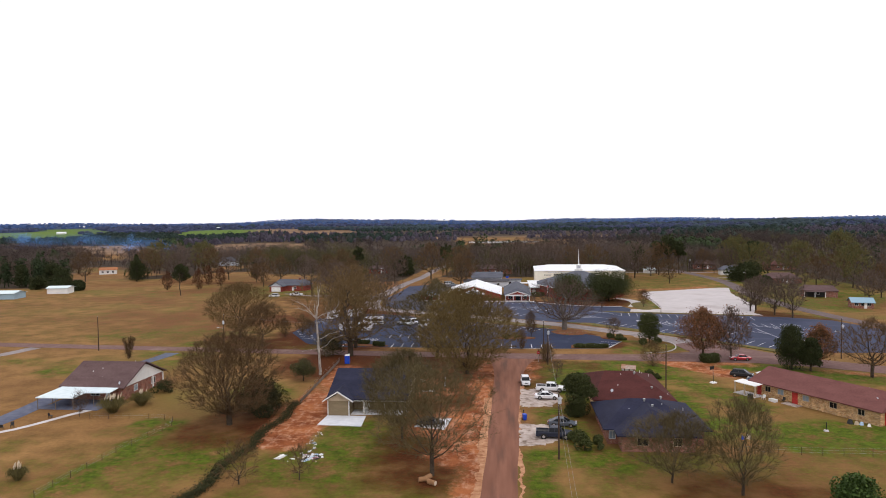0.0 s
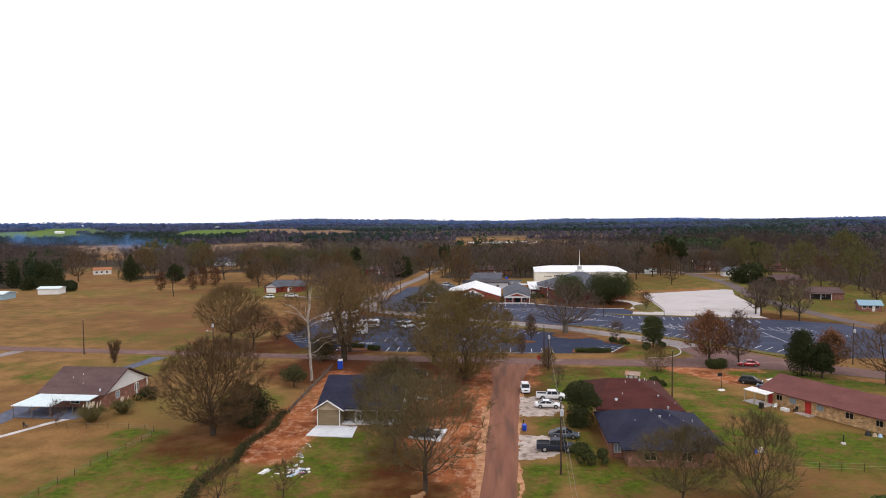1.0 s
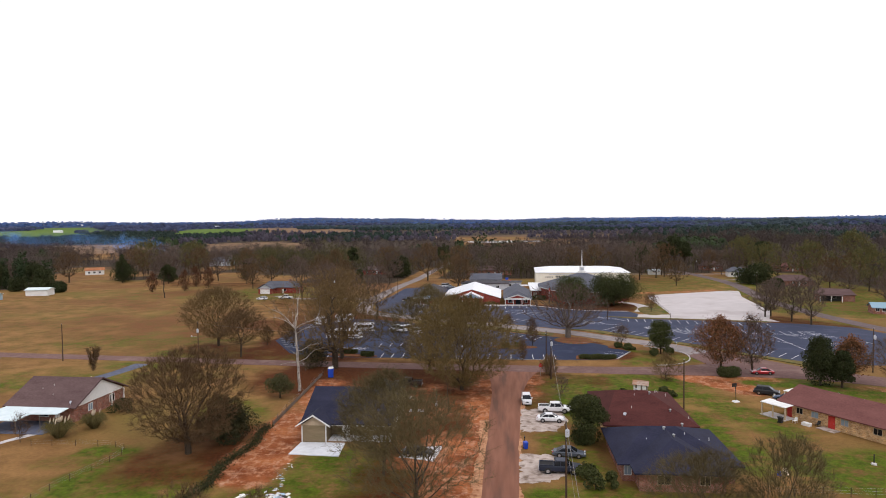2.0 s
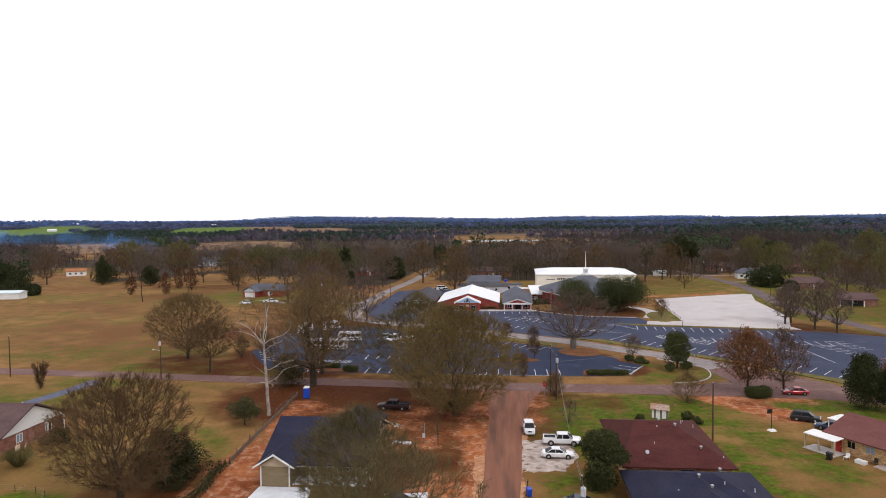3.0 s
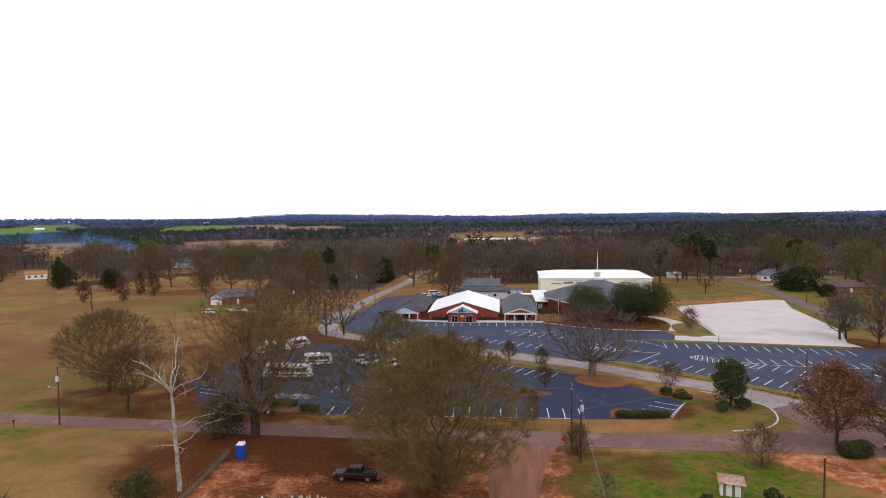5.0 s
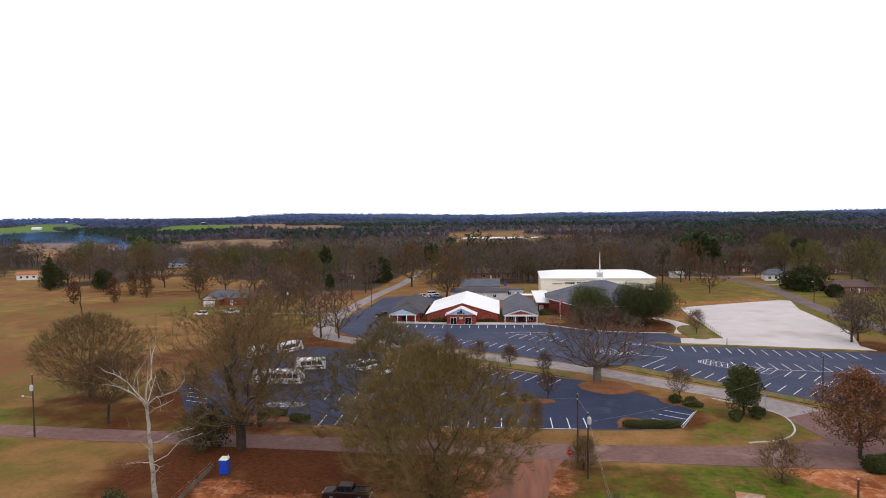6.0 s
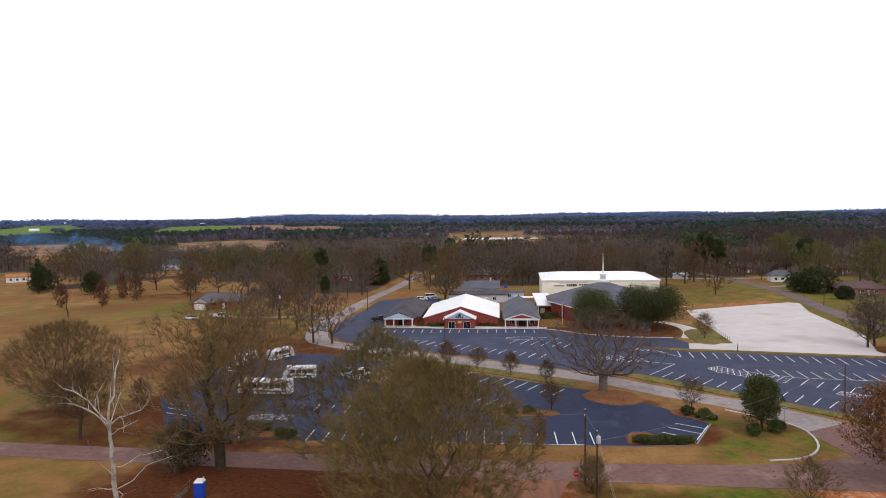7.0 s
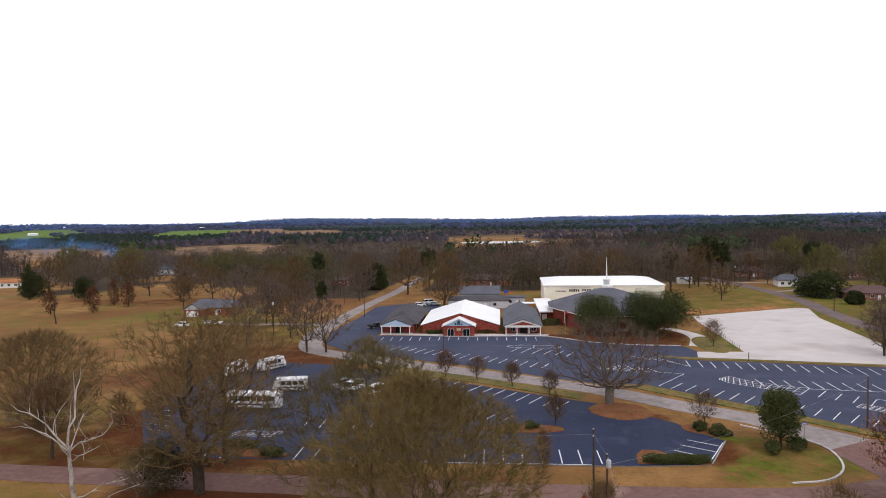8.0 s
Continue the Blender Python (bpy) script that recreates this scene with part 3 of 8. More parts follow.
# ---- roads and paved places ----
LANE = [(-3.6, -60, 4.6), (-2.6, -15, 4.6), (-1.6, 30, 4.6), (-0.6, 70, 4.6), (0.2, 105, 4.9), (0.7, 130, 5.4), (1.3, 150, 6.4), (2.0, 162, 9.0), (2.4, 169, 13.0)]
setting("road_lane", ribbon(LANE, 5, -0.05, 0.03, ragged=0.12), ROAD_RED, "narrow worn reddish chip-seal lane with crumbled edges", "road")
CROSS = [(-420, 201, 5.4), (-340, 196, 5.4), (-270, 191, 5.4), (-210, 187, 5.4), (-165, 184, 5.4), (-130, 181, 5.4), (-92, 177.8, 5.4), (-57, 174.8, 5.6), (-20, 172.5, 6.4), (20, 170.6), (40, 170.6, 9), (56, 172.5, 15), (66, 170, 13), (78, 163.5, 9.5), (100, 150.5, 8), (135, 128), (175, 102), (225, 69), (280, 33), (330, 0)]
setting("road_cross", ribbon(CROSS, 7, -0.05, 0.036, ragged=0.08), ROAD_CROSS, "rosy grey chip-seal road running across", "road")
setting("road_junction", ribbon([(60, 172, 21), (55.4, 183, 15), (50.8, 193, 9.4), (48.6, 196.4, 7.6)], 9, -0.05, 0.039, 1.0), ROAD_CROSS, "rosy worn asphalt where the two roads meet", "road")
CHURCH_ROAD = [(51.5, 191.5, 9), (48.6, 196.4, 7.4), (42.4, 203.8), (33, 211), (20, 222.5), (6, 231), (-12, 241), (-28, 250), (-44, 259), (-52, 268), (-56, 290), (-55.5, 320, 5.6), (-54, 350, 5.2), (-52, 375, 5), (-49, 405, 5), (-46, 470, 4.8), (-40, 560, 4.6)]
setting("road_church", ribbon(CHURCH_ROAD, 6.5, -0.05, 0.042), ROAD_GREY, "pale grey concrete road curving past the church", "road")
ROAD_EAST = [(150, 150), (122, 215), (112, 262), (110.5, 300), (113, 330), (117.5, 362), (118.5, 390), (117, 415), (113, 450), (96, 540)]
setting("road_east", ribbon(ROAD_EAST, 6.2, -0.05, 0.03), ROAD_FAR, "mauve grey asphalt lane between lawns", "road")
setting("road_back", ribbon([(62, 441), (90, 437.5), (113, 436), (128, 438), (142, 441)], 4.0, -0.05, 0.026), ROAD_GREY, "pale narrow back road", "road")

lot_near = setting("car_park_near", Solid().slab([(-66, 205), (-56, 187), (-49, 182.6), (-30, 182), (12, 181.2), (28.6, 182.2), (33.8, 192.4), (30.5, 197), (28.5, 201.5), (17, 213.4), (8, 218.6), (-6, 227), (-17, 233.3), (-30, 240), (-44, 247), (-56, 248), (-66, 235)], -0.05, 0.02), ASPHALT, "dark sealed asphalt car park with white stripes", "car park")
lot_church = setting("car_park_church", Solid().slab([(-24, 362), (-36, 362), (-49, 352), (-50, 322), (-52.5, 292), (-49, 272), (-41, 262.5), (-26, 254), (-9, 245.5), (7, 235.5), (19, 228.5), (29, 228), (35, 222), (46, 211.5), (58, 199), (64, 190.5), (76, 178.5), (100, 178.5), (121, 196), (117.5, 214), (110, 234), (98, 241.5), (84, 244.6), (60, 249.5), (44, 251.9), (47.6, 254.8), (49.6, 262), (47.4, 269.2), (36, 271.6), (24, 275), (12, 284.5), (-37, 286), (-37.5, 333), (-24, 336)], -0.05, 0.016), ASPHALT_OLD, "large dark sealed asphalt church car park", "car park")
setting("forecourt_slab", Solid().slab([(47, 253.6), (60, 252.4), (85, 247.4), (92, 246), (91, 252), (99, 273), (104, 318), (110.5, 341), (107, 343), (98, 339), (80, 330.5), (65, 323), (63, 310), (62, 287), (60.5, 262), (49, 262)], -0.05, 0.02), SLAB, "wide pale concrete slab", "concrete slab")
for side, wide, y0, y1, seed in ((-1, 2.6, 74, 134, 5), (1, 0.6, 74, 140, 6)):
    edge = [(x + side * w / 2, y, wide) for x, y, w in LANE if y0 <= y <= y1 + 10]
    setting("lane_shoulder", ribbon([(edge[0][0] - 0.1, y0 - 10, wide), *edge], wide, -0.05, 0.022, 0.6, 0.4, seed), CLAY_PALE, "crumbling pale orange clay shoulder of the lane", "shoulder")
setting("pavement_church", Solid().slab([(-36, 287.2), (-27, 286.6), (-16.6, 284.9), (0, 284.9), (13, 284.4), (14, 287.5), (-1, 288.6), (-36, 289.6)], -0.05, 0.06), CONCRETE, "pale concrete pavement before the church", "pavement")
for n_, pts in (("driveway_east_upper", [(119, 397, 3), (127, 399, 3), (134, 404, 3)]), ("driveway_east_lower", [(118.5, 379, 3), (126, 381, 3), (139, 366, 3)])):
    setting(n_, ribbon(pts, 3, -0.05, 0.022), ROAD_GREY, "pale concrete house driveway", "driveway")
setting("footpath_church", ribbon([(51, 269, 4), (55, 281, 5), (53.5, 292, 3.5), (48, 300, 3)], 4, -0.05, 0.03), CONCRETE, "curving pale concrete path", "path")
def ragged(corners, seed, step=0.7, rough=0.3):
    """A polygon with its sides broken up unevenly."""
    rng, out = random.Random(seed), []
    for a, c in zip(corners, corners[1:] + corners[:1]):
        a, c = Vector(a), Vector(c)
        n = max(2, int((c - a).length / step))
        side = Vector((-(c - a).y, (c - a).x)).normalized()
        out += [a.lerp(c, i / n) + side * rng.gauss(0, rough) * (0.3 if i == 0 else 1) for i in range(n)]
    return out


setting("driveway_upper", Solid().slab(ragged([(3.4, 123.6), (9.4, 124.2), (11.6, 131), (10.4, 137), (3.6, 136.8)], 3), -0.05, 0.024), DRIVE_OLD, "cracked pale concrete driveway", "driveway")
setting("driveway_lower", Solid().slab(ragged([(2.7, 101.6), (6.8, 102.2), (9.6, 106), (9, 112.6), (3.0, 113)], 4), -0.05, 0.024), DRIVE_OLD, "cracked pale concrete driveway", "driveway")
setting("parking_pad", Solid().slab(ragged([(-15, 110.4), (-9.6, 109), (-9.0, 115.8), (-14.6, 115)], 8, 1.0, 0.1), -0.05, 0.03), CONCRETE_NEW, "small pale concrete parking pad", "driveway")
setting("driveway_brown_house", ribbon([(-88.5, 172, 4), (-89.5, 163, 3.5), (-92, 150, 3.5), (-92.5, 136, 3.8), (-90.6, 124, 4), (-89.6, 113, 4.4), (-90, 103, 4.4)], 4, -0.05, 0.022), DRIVE_BLUE, "blue-grey asphalt driveway", "driveway")
setting("driveway_west", ribbon([(-132, 178, 4), (-136, 165, 4), (-150, 155, 4)], 4, -0.05, 0.022), ROAD_GREY, "pale driveway", "driveway")
setting("garden_path", ribbon([(-96, 98, 1.2), (-86, 102.5, 1.2), (-82, 108, 1.2), (-79.5, 114, 1.2), (-77, 118.6, 1.6)], 1.2, -0.03, 0.03), CONCRETE, "narrow white concrete garden path", "path")
setting("field_drive", ribbon([(-54, 305, 4), (-72, 309, 3.4), (-90, 308, 3.4), (-104, 318, 4)], 3.4, -0.05, 0.022), ROAD_GREY, "pale gravel drive", "driveway")


def kerb_line(pts, name="kerb", width=0.3, height=0.16, material=KERB):
    setting(name, ribbon(pts, width, -0.05, height, 1.5), material, "low concrete kerb", "kerb")


kerb_line([(36.6, 176), (41.6, 177.2), (45.2, 180.8), (47, 185.8), (47, 190.6), (44.5, 195), (38.6, 200.6)], "kerb_corner", 0.28, 0.16, CONCRETE)
kerb_line([(28.6, 182.4), (33.6, 192.4)], "kerb_lot_end", 0.18)
kerb_line([(-30, 181.9), (12, 181.1), (28.4, 182)], "kerb_lot_front", 0.15, 0.1, KERB_DIRTY)
kerb_line([(-36, 288), (-27, 287.2), (-16, 284.6), (0, 284.7), (13, 284.2), (25, 275), (36, 271), (47, 270)], "kerb_church", 0.35, 0.16, CONCRETE)


# ---- islands, verges and stripes of the car parks ----
VERGE = surface("verge_grass", (0.11, 0.085, 0.025), (0.2, 0.15, 0.05), 1.2, 0.15, 1.0, 0.4, (0.075, 0.09, 0.02), 0.56)
MULCH = surface("red_mulch", (0.115, 0.043, 0.018), (0.22, 0.09, 0.038), 1.5, 0.3, 1.0, 0.5, (0.13, 0.1, 0.03), 0.6)


def island(poly, material, label):
    body = Solid()
    cx, cy = sum(p[0] for p in poly) / len(poly), sum(p[1] for p in poly) / len(poly)
    body.hull([(*p, -0.05) for p in poly], [(cx + (p[0] - cx) * 0.94, cy + (p[1] - cy) * 0.94, 0.15) for p in poly])
    setting("planting_island", body, material, label, "planting island")


island(blob(3.4, 197.6, 7.0, 2.0, 2, 5, 30, 0.1), MULCH, "raised mulch island with low shrubs")
island(blob(20.6, 208.4, 6.0, 5.0, -50, 6, 36, 0.12), MULCH, "rounded mulch island under a bare tree")
island([(18.4, 182.2), (18.8, 186), (20, 188), (22.4, 187.8), (24, 185.6), (28.6, 184.8), (29, 182.2)], MULCH, "mulch bed at the end of a clipped hedge")
island(blob(31.2, 198.4, 2.6, 2.4, -40, 7, 24, 0.1), MULCH, "small mulch island with a shrub")
island(blob(-39, 184.6, 7.0, 1.7, -8, 8, 30, 0.1), MULCH, "mulch bed with clipped hedges")
island(blob(55.6, 272, 4.6, 12, -6, 9, 36, 0.1), VERGE, "grass island beside the concrete slab")
island([(18, 230), (24.5, 226.2), (34.5, 216.5), (45, 207.4), (57, 195), (72, 176.5), (76, 178.2), (64, 189.6), (58, 198.2), (46, 210.8), (35, 221.2), (29, 227.2), (20, 229.6)], VERGE, "long grass verge beside the car park")
island([(-18, 234.4), (-5, 228.2), (8, 219.8), (15, 215.4), (16.4, 219.6), (6, 226.4), (-6, 233.8), (-18, 240.5), (-28, 244.5), (-30, 241.5)], VERGE, "long grass verge with a row of small trees")
island([(36, 256.6), (44, 252.4), (60, 250.2), (84, 245.3), (89, 244.6), (89.5, 246), (84.5, 247), (60, 252), (46, 254.6)], VERGE, "thin grass strip before the slab")

stripe = Solid().box(-0.075, -2.75, 0, 0.075, 2.75, 0.006).mesh("parking_stripe", PAINT_LINE)


def stripes(lot, rows, z=0.024):
    """Rows of stripes: first place, step, count, turn in degrees and length."""
    for x, y, dx, dy, count, turn, length in rows:
        for i in range(count):
            ob = new("parking_stripe", stripe)
            ob.parent = lot
            ob.matrix_world = pose(x + i * dx, y + i * dy, z, 0, 0, turn) @ Matrix.Diagonal((1, length / 5.5, 1, 1))


stripes(lot_near, [(-47.4, 184.9, 2.77, 0, 3, 0, 5.0), (-30.8, 184.8, 2.77, 0, 17, 0, 5.6), (-33.8, 199.6, 2.87, 0, 9, 0, 5.4), (-4.3, 206.4, 2.3, -1.7, 3, -31, 4.4),
                   (-24.6, 237.5, 2.36, -1.7, 16, -29, 5.6), (-63, 207, 1.3, -3.0, 5, 70, 5), (-62, 226, -0.2, 2.8, 4, 80, 5), (30.2, 191.4, -1.6, -2.4, 3, 55, 5.2)])
stripes(lot_church, [(-34.5, 280.6, 2.76, 0, 17, 0, 5.2), (-31, 268.4, 2.4, -1.37, 18, -24, 5.4), (3.5, 264.7, 2.75, -1.1, 6, -25, 6.5), (35.1, 226.8, 2.15, -2.03, 11, -37, 5.6),
                     (58.7, 204.7, 2.05, -2.45, 9, -39, 5.6), (43, 248, 2.66, -0.58, 17, -6, 6.4), (52.4, 229.6, 2.65, -0.5, 16, -3, 6.0), (60.6, 220.8, 2.15, -1.95, 5, -37, 5.6),
                     (86, 219, 0.9, -2.5, 7, 80, 5.0), (92, 226, 0.6, -2.6, 5, 78, 5.0), (24, 248, 2.3, -1.6, 5, 20, 5.6), (33.5, 254.3, 2.4, -1.0, 3, 40, 6)], 0.02)


def painted_line(lot, pts, width=0.14, z=0.022):
    part("painted_line", ribbon(pts, width, z - 0.006, z, 4), PAINT_LINE, lot)


painted_line(lot_church, [(60, 224.7), (80.7, 221.4), (90, 220)])
painted_line(lot_church, [(68.9, 217.4), (75.4, 211.6), (80, 206)])
painted_line(lot_church, [(79, 217), (79.5, 197)])
painted_line(lot_church, [(31.4, 226.6), (39.3, 237.3)])
painted_line(lot_church, [(39.3, 237.3), (30, 240.5)])
painted_line(lot_church, [(42.6, 244.8), (38.7, 251.2)])
painted_line(lot_near, [(33.0, 191.8), (28.4, 183)])
painted_line(lot_near, [(-12, 181.9), (12, 181.7)])


def hatch(lot, x, y, a, b, turn, n=9):
    """A painted no-parking place: a long ellipse with bars across it."""
    s = Solid()
    for i in range(48):
        p, q = i * math.tau / 48, (i + 1) * math.tau / 48
        s.face((a * math.cos(p), b * math.sin(p), 0), (a * math.cos(q), b * math.sin(q), 0), ((a - 0.18) * math.cos(q), (b - 0.18) * math.sin(q), 0), ((a - 0.18) * math.cos(p), (b - 0.18) * math.sin(p), 0))
    for i in range(1, n):
        u = -a + 2 * a * i / n
        v = b * math.sqrt(1 - (u / a) ** 2)
        s.face((u - 0.08, -v, 0), (u + 0.08, -v, 0), (u + 0.08, v, 0), (u - 0.08, v, 0))
    ob = part("painted_hatching", s, PAINT_LINE, lot)
    ob.matrix_world = pose(x, y, 0.024, 0, 0, turn)


def hatched(lot, low, high, n):
    """A painted no-parking place between two long sides, with crossing bars."""
    low, high = [Vector(p) for p in low], [Vector(p) for p in high]

    def at(line, t):
        k = min(int(t * (len(line) - 1)), len(line) - 2)
        return line[k].lerp(line[k + 1], t * (len(line) - 1) - k)

    s = Solid()

    def bar(a, b, w=0.13):
        side = Vector((-(b - a).y, (b - a).x)).normalized() * w / 2
        s.face((*(a - side), 0.024), (*(b - side), 0.024), (*(b + side), 0.024), (*(a + side), 0.024))

    for line in (low, high):
        for a, b in zip(line, line[1:]):
            bar(a, b)
    for i in range(n + 1):
        bar(at(low, i / n), at(high, i / n))
    for f in (0.33, 0.66):
        pts = [at(low, t / 12).lerp(at(high, t / 12), f) for t in range(13)]
        for a, b in zip(pts, pts[1:]):
            bar(a, b, 0.1)
    part("painted_hatching", s, PAINT_LINE, lot)


hatched(lot_church, [(45.2, 232.2), (46.2, 229.6), (49.5, 226.6), (52.5, 224.2), (56.5, 220.3)], [(45.6, 233.4), (48.2, 235.1), (50.6, 231.5), (55.5, 227.6), (60.3, 225.2)], 13)
hatched(lot_church, [(22, 243), (29, 239)], [(23.5, 246), (31, 241.5)], 8)
hatched(lot_church, [(62.5, 212), (68, 206.5)], [(64.5, 214), (70.5, 208.5)], 8)
hatch(lot_church, 8.5, 268.8, 7.2, 2.2, -4, 2)
hatched(lot_near, [(-45, 192.6), (-37, 192.4)], [(-43.5, 195.4), (-36.4, 195)], 9)


# ---- trees ----
def grow(seed, height, spread, trunk=0.3, n=900, bare=0.2, stem=0.35, direct=0.4, vase=False, lobes=0.16, crook=0.0):
    """A leafless tree: spots strewn through a domed crown, each joined to the branch that reaches it shortest from the root.
    Gives starts, ends, start and end radii and the count of spots beyond each stick."""
    rng = np.random.RandomState(seed)
    u = rng.uniform(0, 1, n) ** 0.85
    wide = u**0.8 if vase else np.where(u < 0.42, (np.minimum(u, 0.42) / 0.42) ** 0.55, np.sqrt(np.clip(1 - ((u - 0.42) / 0.58) ** 2, 0, 1)))
    a = rng.uniform(0, math.tau, n)
    p1, p2, p3 = rng.uniform(0, math.tau, 3)
    wide = wide * (1 + lobes * np.sin(3 * a + p1 + 2 * u) + lobes * 0.7 * np.sin(5 * a + p2 + 5 * u) + lobes * 0.35 * np.sin(7 * u + 2 * a + p3))
    r = spread / 2 * wide * rng.uniform(0, 1, n) ** 0.5 * rng.uniform(0.9, 1.06, n)
    top = 1 + 0.5 * lobes * np.sin(2 * a + p3)
    spots = np.stack([r * np.cos(a), r * np.sin(a), height * (bare + (1 - bare) * u * top)], 1)
    k = max(4, int(height * stem / 0.7))
    t = np.linspace(0, 1, k + 1)
    lean = rng.normal(0, 0.03 * height, 2)
    base = np.stack([lean[0] * t**2 + rng.normal(0, 0.04, k + 1) * t, lean[1] * t**2 + rng.normal(0, 0.04, k + 1) * t, t * height * stem], 1)
    base[:, 0] += crook * np.sin(t * 7 + p1) * t
    base[:, 1] += crook * np.sin(t * 5 + p2) * t
    P = np.concatenate([base, spots])
    m = len(P)
    parent = np.full(m, -1)
    parent[1 : k + 1] = np.arange(k)
    path = np.zeros(m)
    path[: k + 1] = t * height * stem
    best, frm = np.full(m, 1e9), np.zeros(m, int)
    done = np.zeros(m, bool)
    order = list(range(k + 1))

    def reach(i):
        d = P - P[i]
        dist = np.sqrt((d * d).sum(1)) + np.maximum(-d[:, 2], 0) * 0.6
        cost = dist + direct * path[i]
        near = cost < best
        best[near], frm[near] = cost[near], i

    for i in range(max(1, int(k * bare / stem * 0.8)), k + 1):
        reach(i)
    done[: k + 1] = True
    best[: k + 1] = 1e9
    for _ in range(n):
        i = int(np.argmin(np.where(done, 1e9, best)))
        parent[i] = frm[i]
        path[i] = path[frm[i]] + np.linalg.norm(P[i] - P[frm[i]])
        done[i] = True
        order.append(i)
        reach(i)
    count = np.ones(m)
    for i in order[:0:-1]:
        count[parent[i]] += count[i]
    rad = trunk * (count / m) ** 0.52
    child = np.array(order[1:])
    return P[parent[child]], P[child], np.minimum(rad[parent[child]], rad[child] * 1.5), rad[child], count[child]


def twigs(starts, ends, each, length, width, rng, up=0.2):
    """Fine tapering twigs on the outer branches, fanning outwards and up."""
    i = np.repeat(np.arange(len(ends)), each)
    f = rng.uniform(0, 1, (len(i), 1))
    p = starts[i] * (1 - f) + ends[i] * f
    d = ends[i] - starts[i]
    d /= np.linalg.norm(d, axis=1, keepdims=True) + 1e-6
    out = p - (0, 0, ends[:, 2].mean() * 0.6)
    out /= np.linalg.norm(out, axis=1, keepdims=True) + 1e-6
    w = 0.35 * d + 0.5 * out + rng.normal(0, 0.5, d.shape) + (0, 0, up)
    w /= np.linalg.norm(w, axis=1, keepdims=True)
    ln = length * rng.uniform(0.3, 1.35, (len(i), 1))
    side = np.cross(w, rng.normal(size=w.shape))
    side *= width / (np.linalg.norm(side, axis=1, keepdims=True) + 1e-6)
    V = np.stack([p - side, p + side, p + w * ln], 1)
    return V.reshape(-1, 3), np.arange(3 * len(i)).reshape(-1, 3), (p + w * ln)


def sticks(rows, sides=3):
    """Tapered prisms for sticks: corners and triangles as arrays."""
    a = np.array([r[0] for r in rows])
    b = np.array([r[1] for r in rows])
    r0, r1 = np.array([r[2] for r in rows]), np.array([r[3] for r in rows])
    d = b - a
    d /= np.linalg.norm(d, axis=1, keepdims=True) + 1e-9
    ref = np.where(np.abs(d[:, 2:3]) < 0.9, [[0, 0, 1.0]], [[1.0, 0, 0]])
    u = np.cross(d, ref)
    u /= np.linalg.norm(u, axis=1, keepdims=True)
    w = np.cross(d, u)
    ang = np.arange(sides) * math.tau / sides
    ring = u[:, None] * np.cos(ang)[None, :, None] + w[:, None] * np.sin(ang)[None, :, None]
    V = np.concatenate([a[:, None] + ring * r0[:, None, None], b[:, None] + ring * r1[:, None, None]], 1)
    i = np.arange(sides)
    j = (i + 1) % sides
    F = np.concatenate([np.stack([i, j, sides + j], 1), np.stack([i, sides + j, sides + i], 1)])
    return V.reshape(-1, 3), (F[None] + (np.arange(len(rows)) * 2 * sides)[:, None, None]).reshape(-1, 3)


def thorns(rows):
    """Fine twigs, each a slim three-sided spike."""
    V, F = sticks(rows, 3)
    V = V.reshape(-1, 6, 3)
    V = np.concatenate([V[:, :3], V[:, 3:].mean(1, keepdims=True)], 1)
    F = np.array([[0, 1, 3], [1, 2, 3], [2, 0, 3]])
    return V.reshape(-1, 3), (F[None] + (np.arange(len(V)) * 4)[:, None, None]).reshape(-1, 3)


def leaves(centres, size, rng, flat=0.0, uneven=0.5):
    """Small folded leaf clumps, two triangles each, at the centres."""
    n = len(centres)
    u = rng.normal(size=(n, 3))
    u /= np.linalg.norm(u, axis=1, keepdims=True)
    w = np.cross(u, rng.normal(size=(n, 3)))
    w /= np.linalg.norm(w, axis=1, keepdims=True) + 1e-9
    s = size * rng.uniform(1 - uneven, 1 + uneven, (n, 1))
    fold = np.cross(u, w) * s * 0.35
    V = np.stack([centres - u * s * 0.5, centres + w * s * 0.45 + fold, centres + u * s * 0.5, centres - w * s * 0.45 + fold], 1).reshape(-1, 3)
    F = np.array([[0, 1, 2], [0, 2, 3]])
    return V, (F[None] + (np.arange(n) * 4)[:, None, None]).reshape(-1, 3)


def merge(*pairs):
    V, F, k = [], [], 0
    for v, f in pairs:
        V.append(v), F.append(f + k)
        k += len(v)
    return np.concatenate(V), np.concatenate(F)


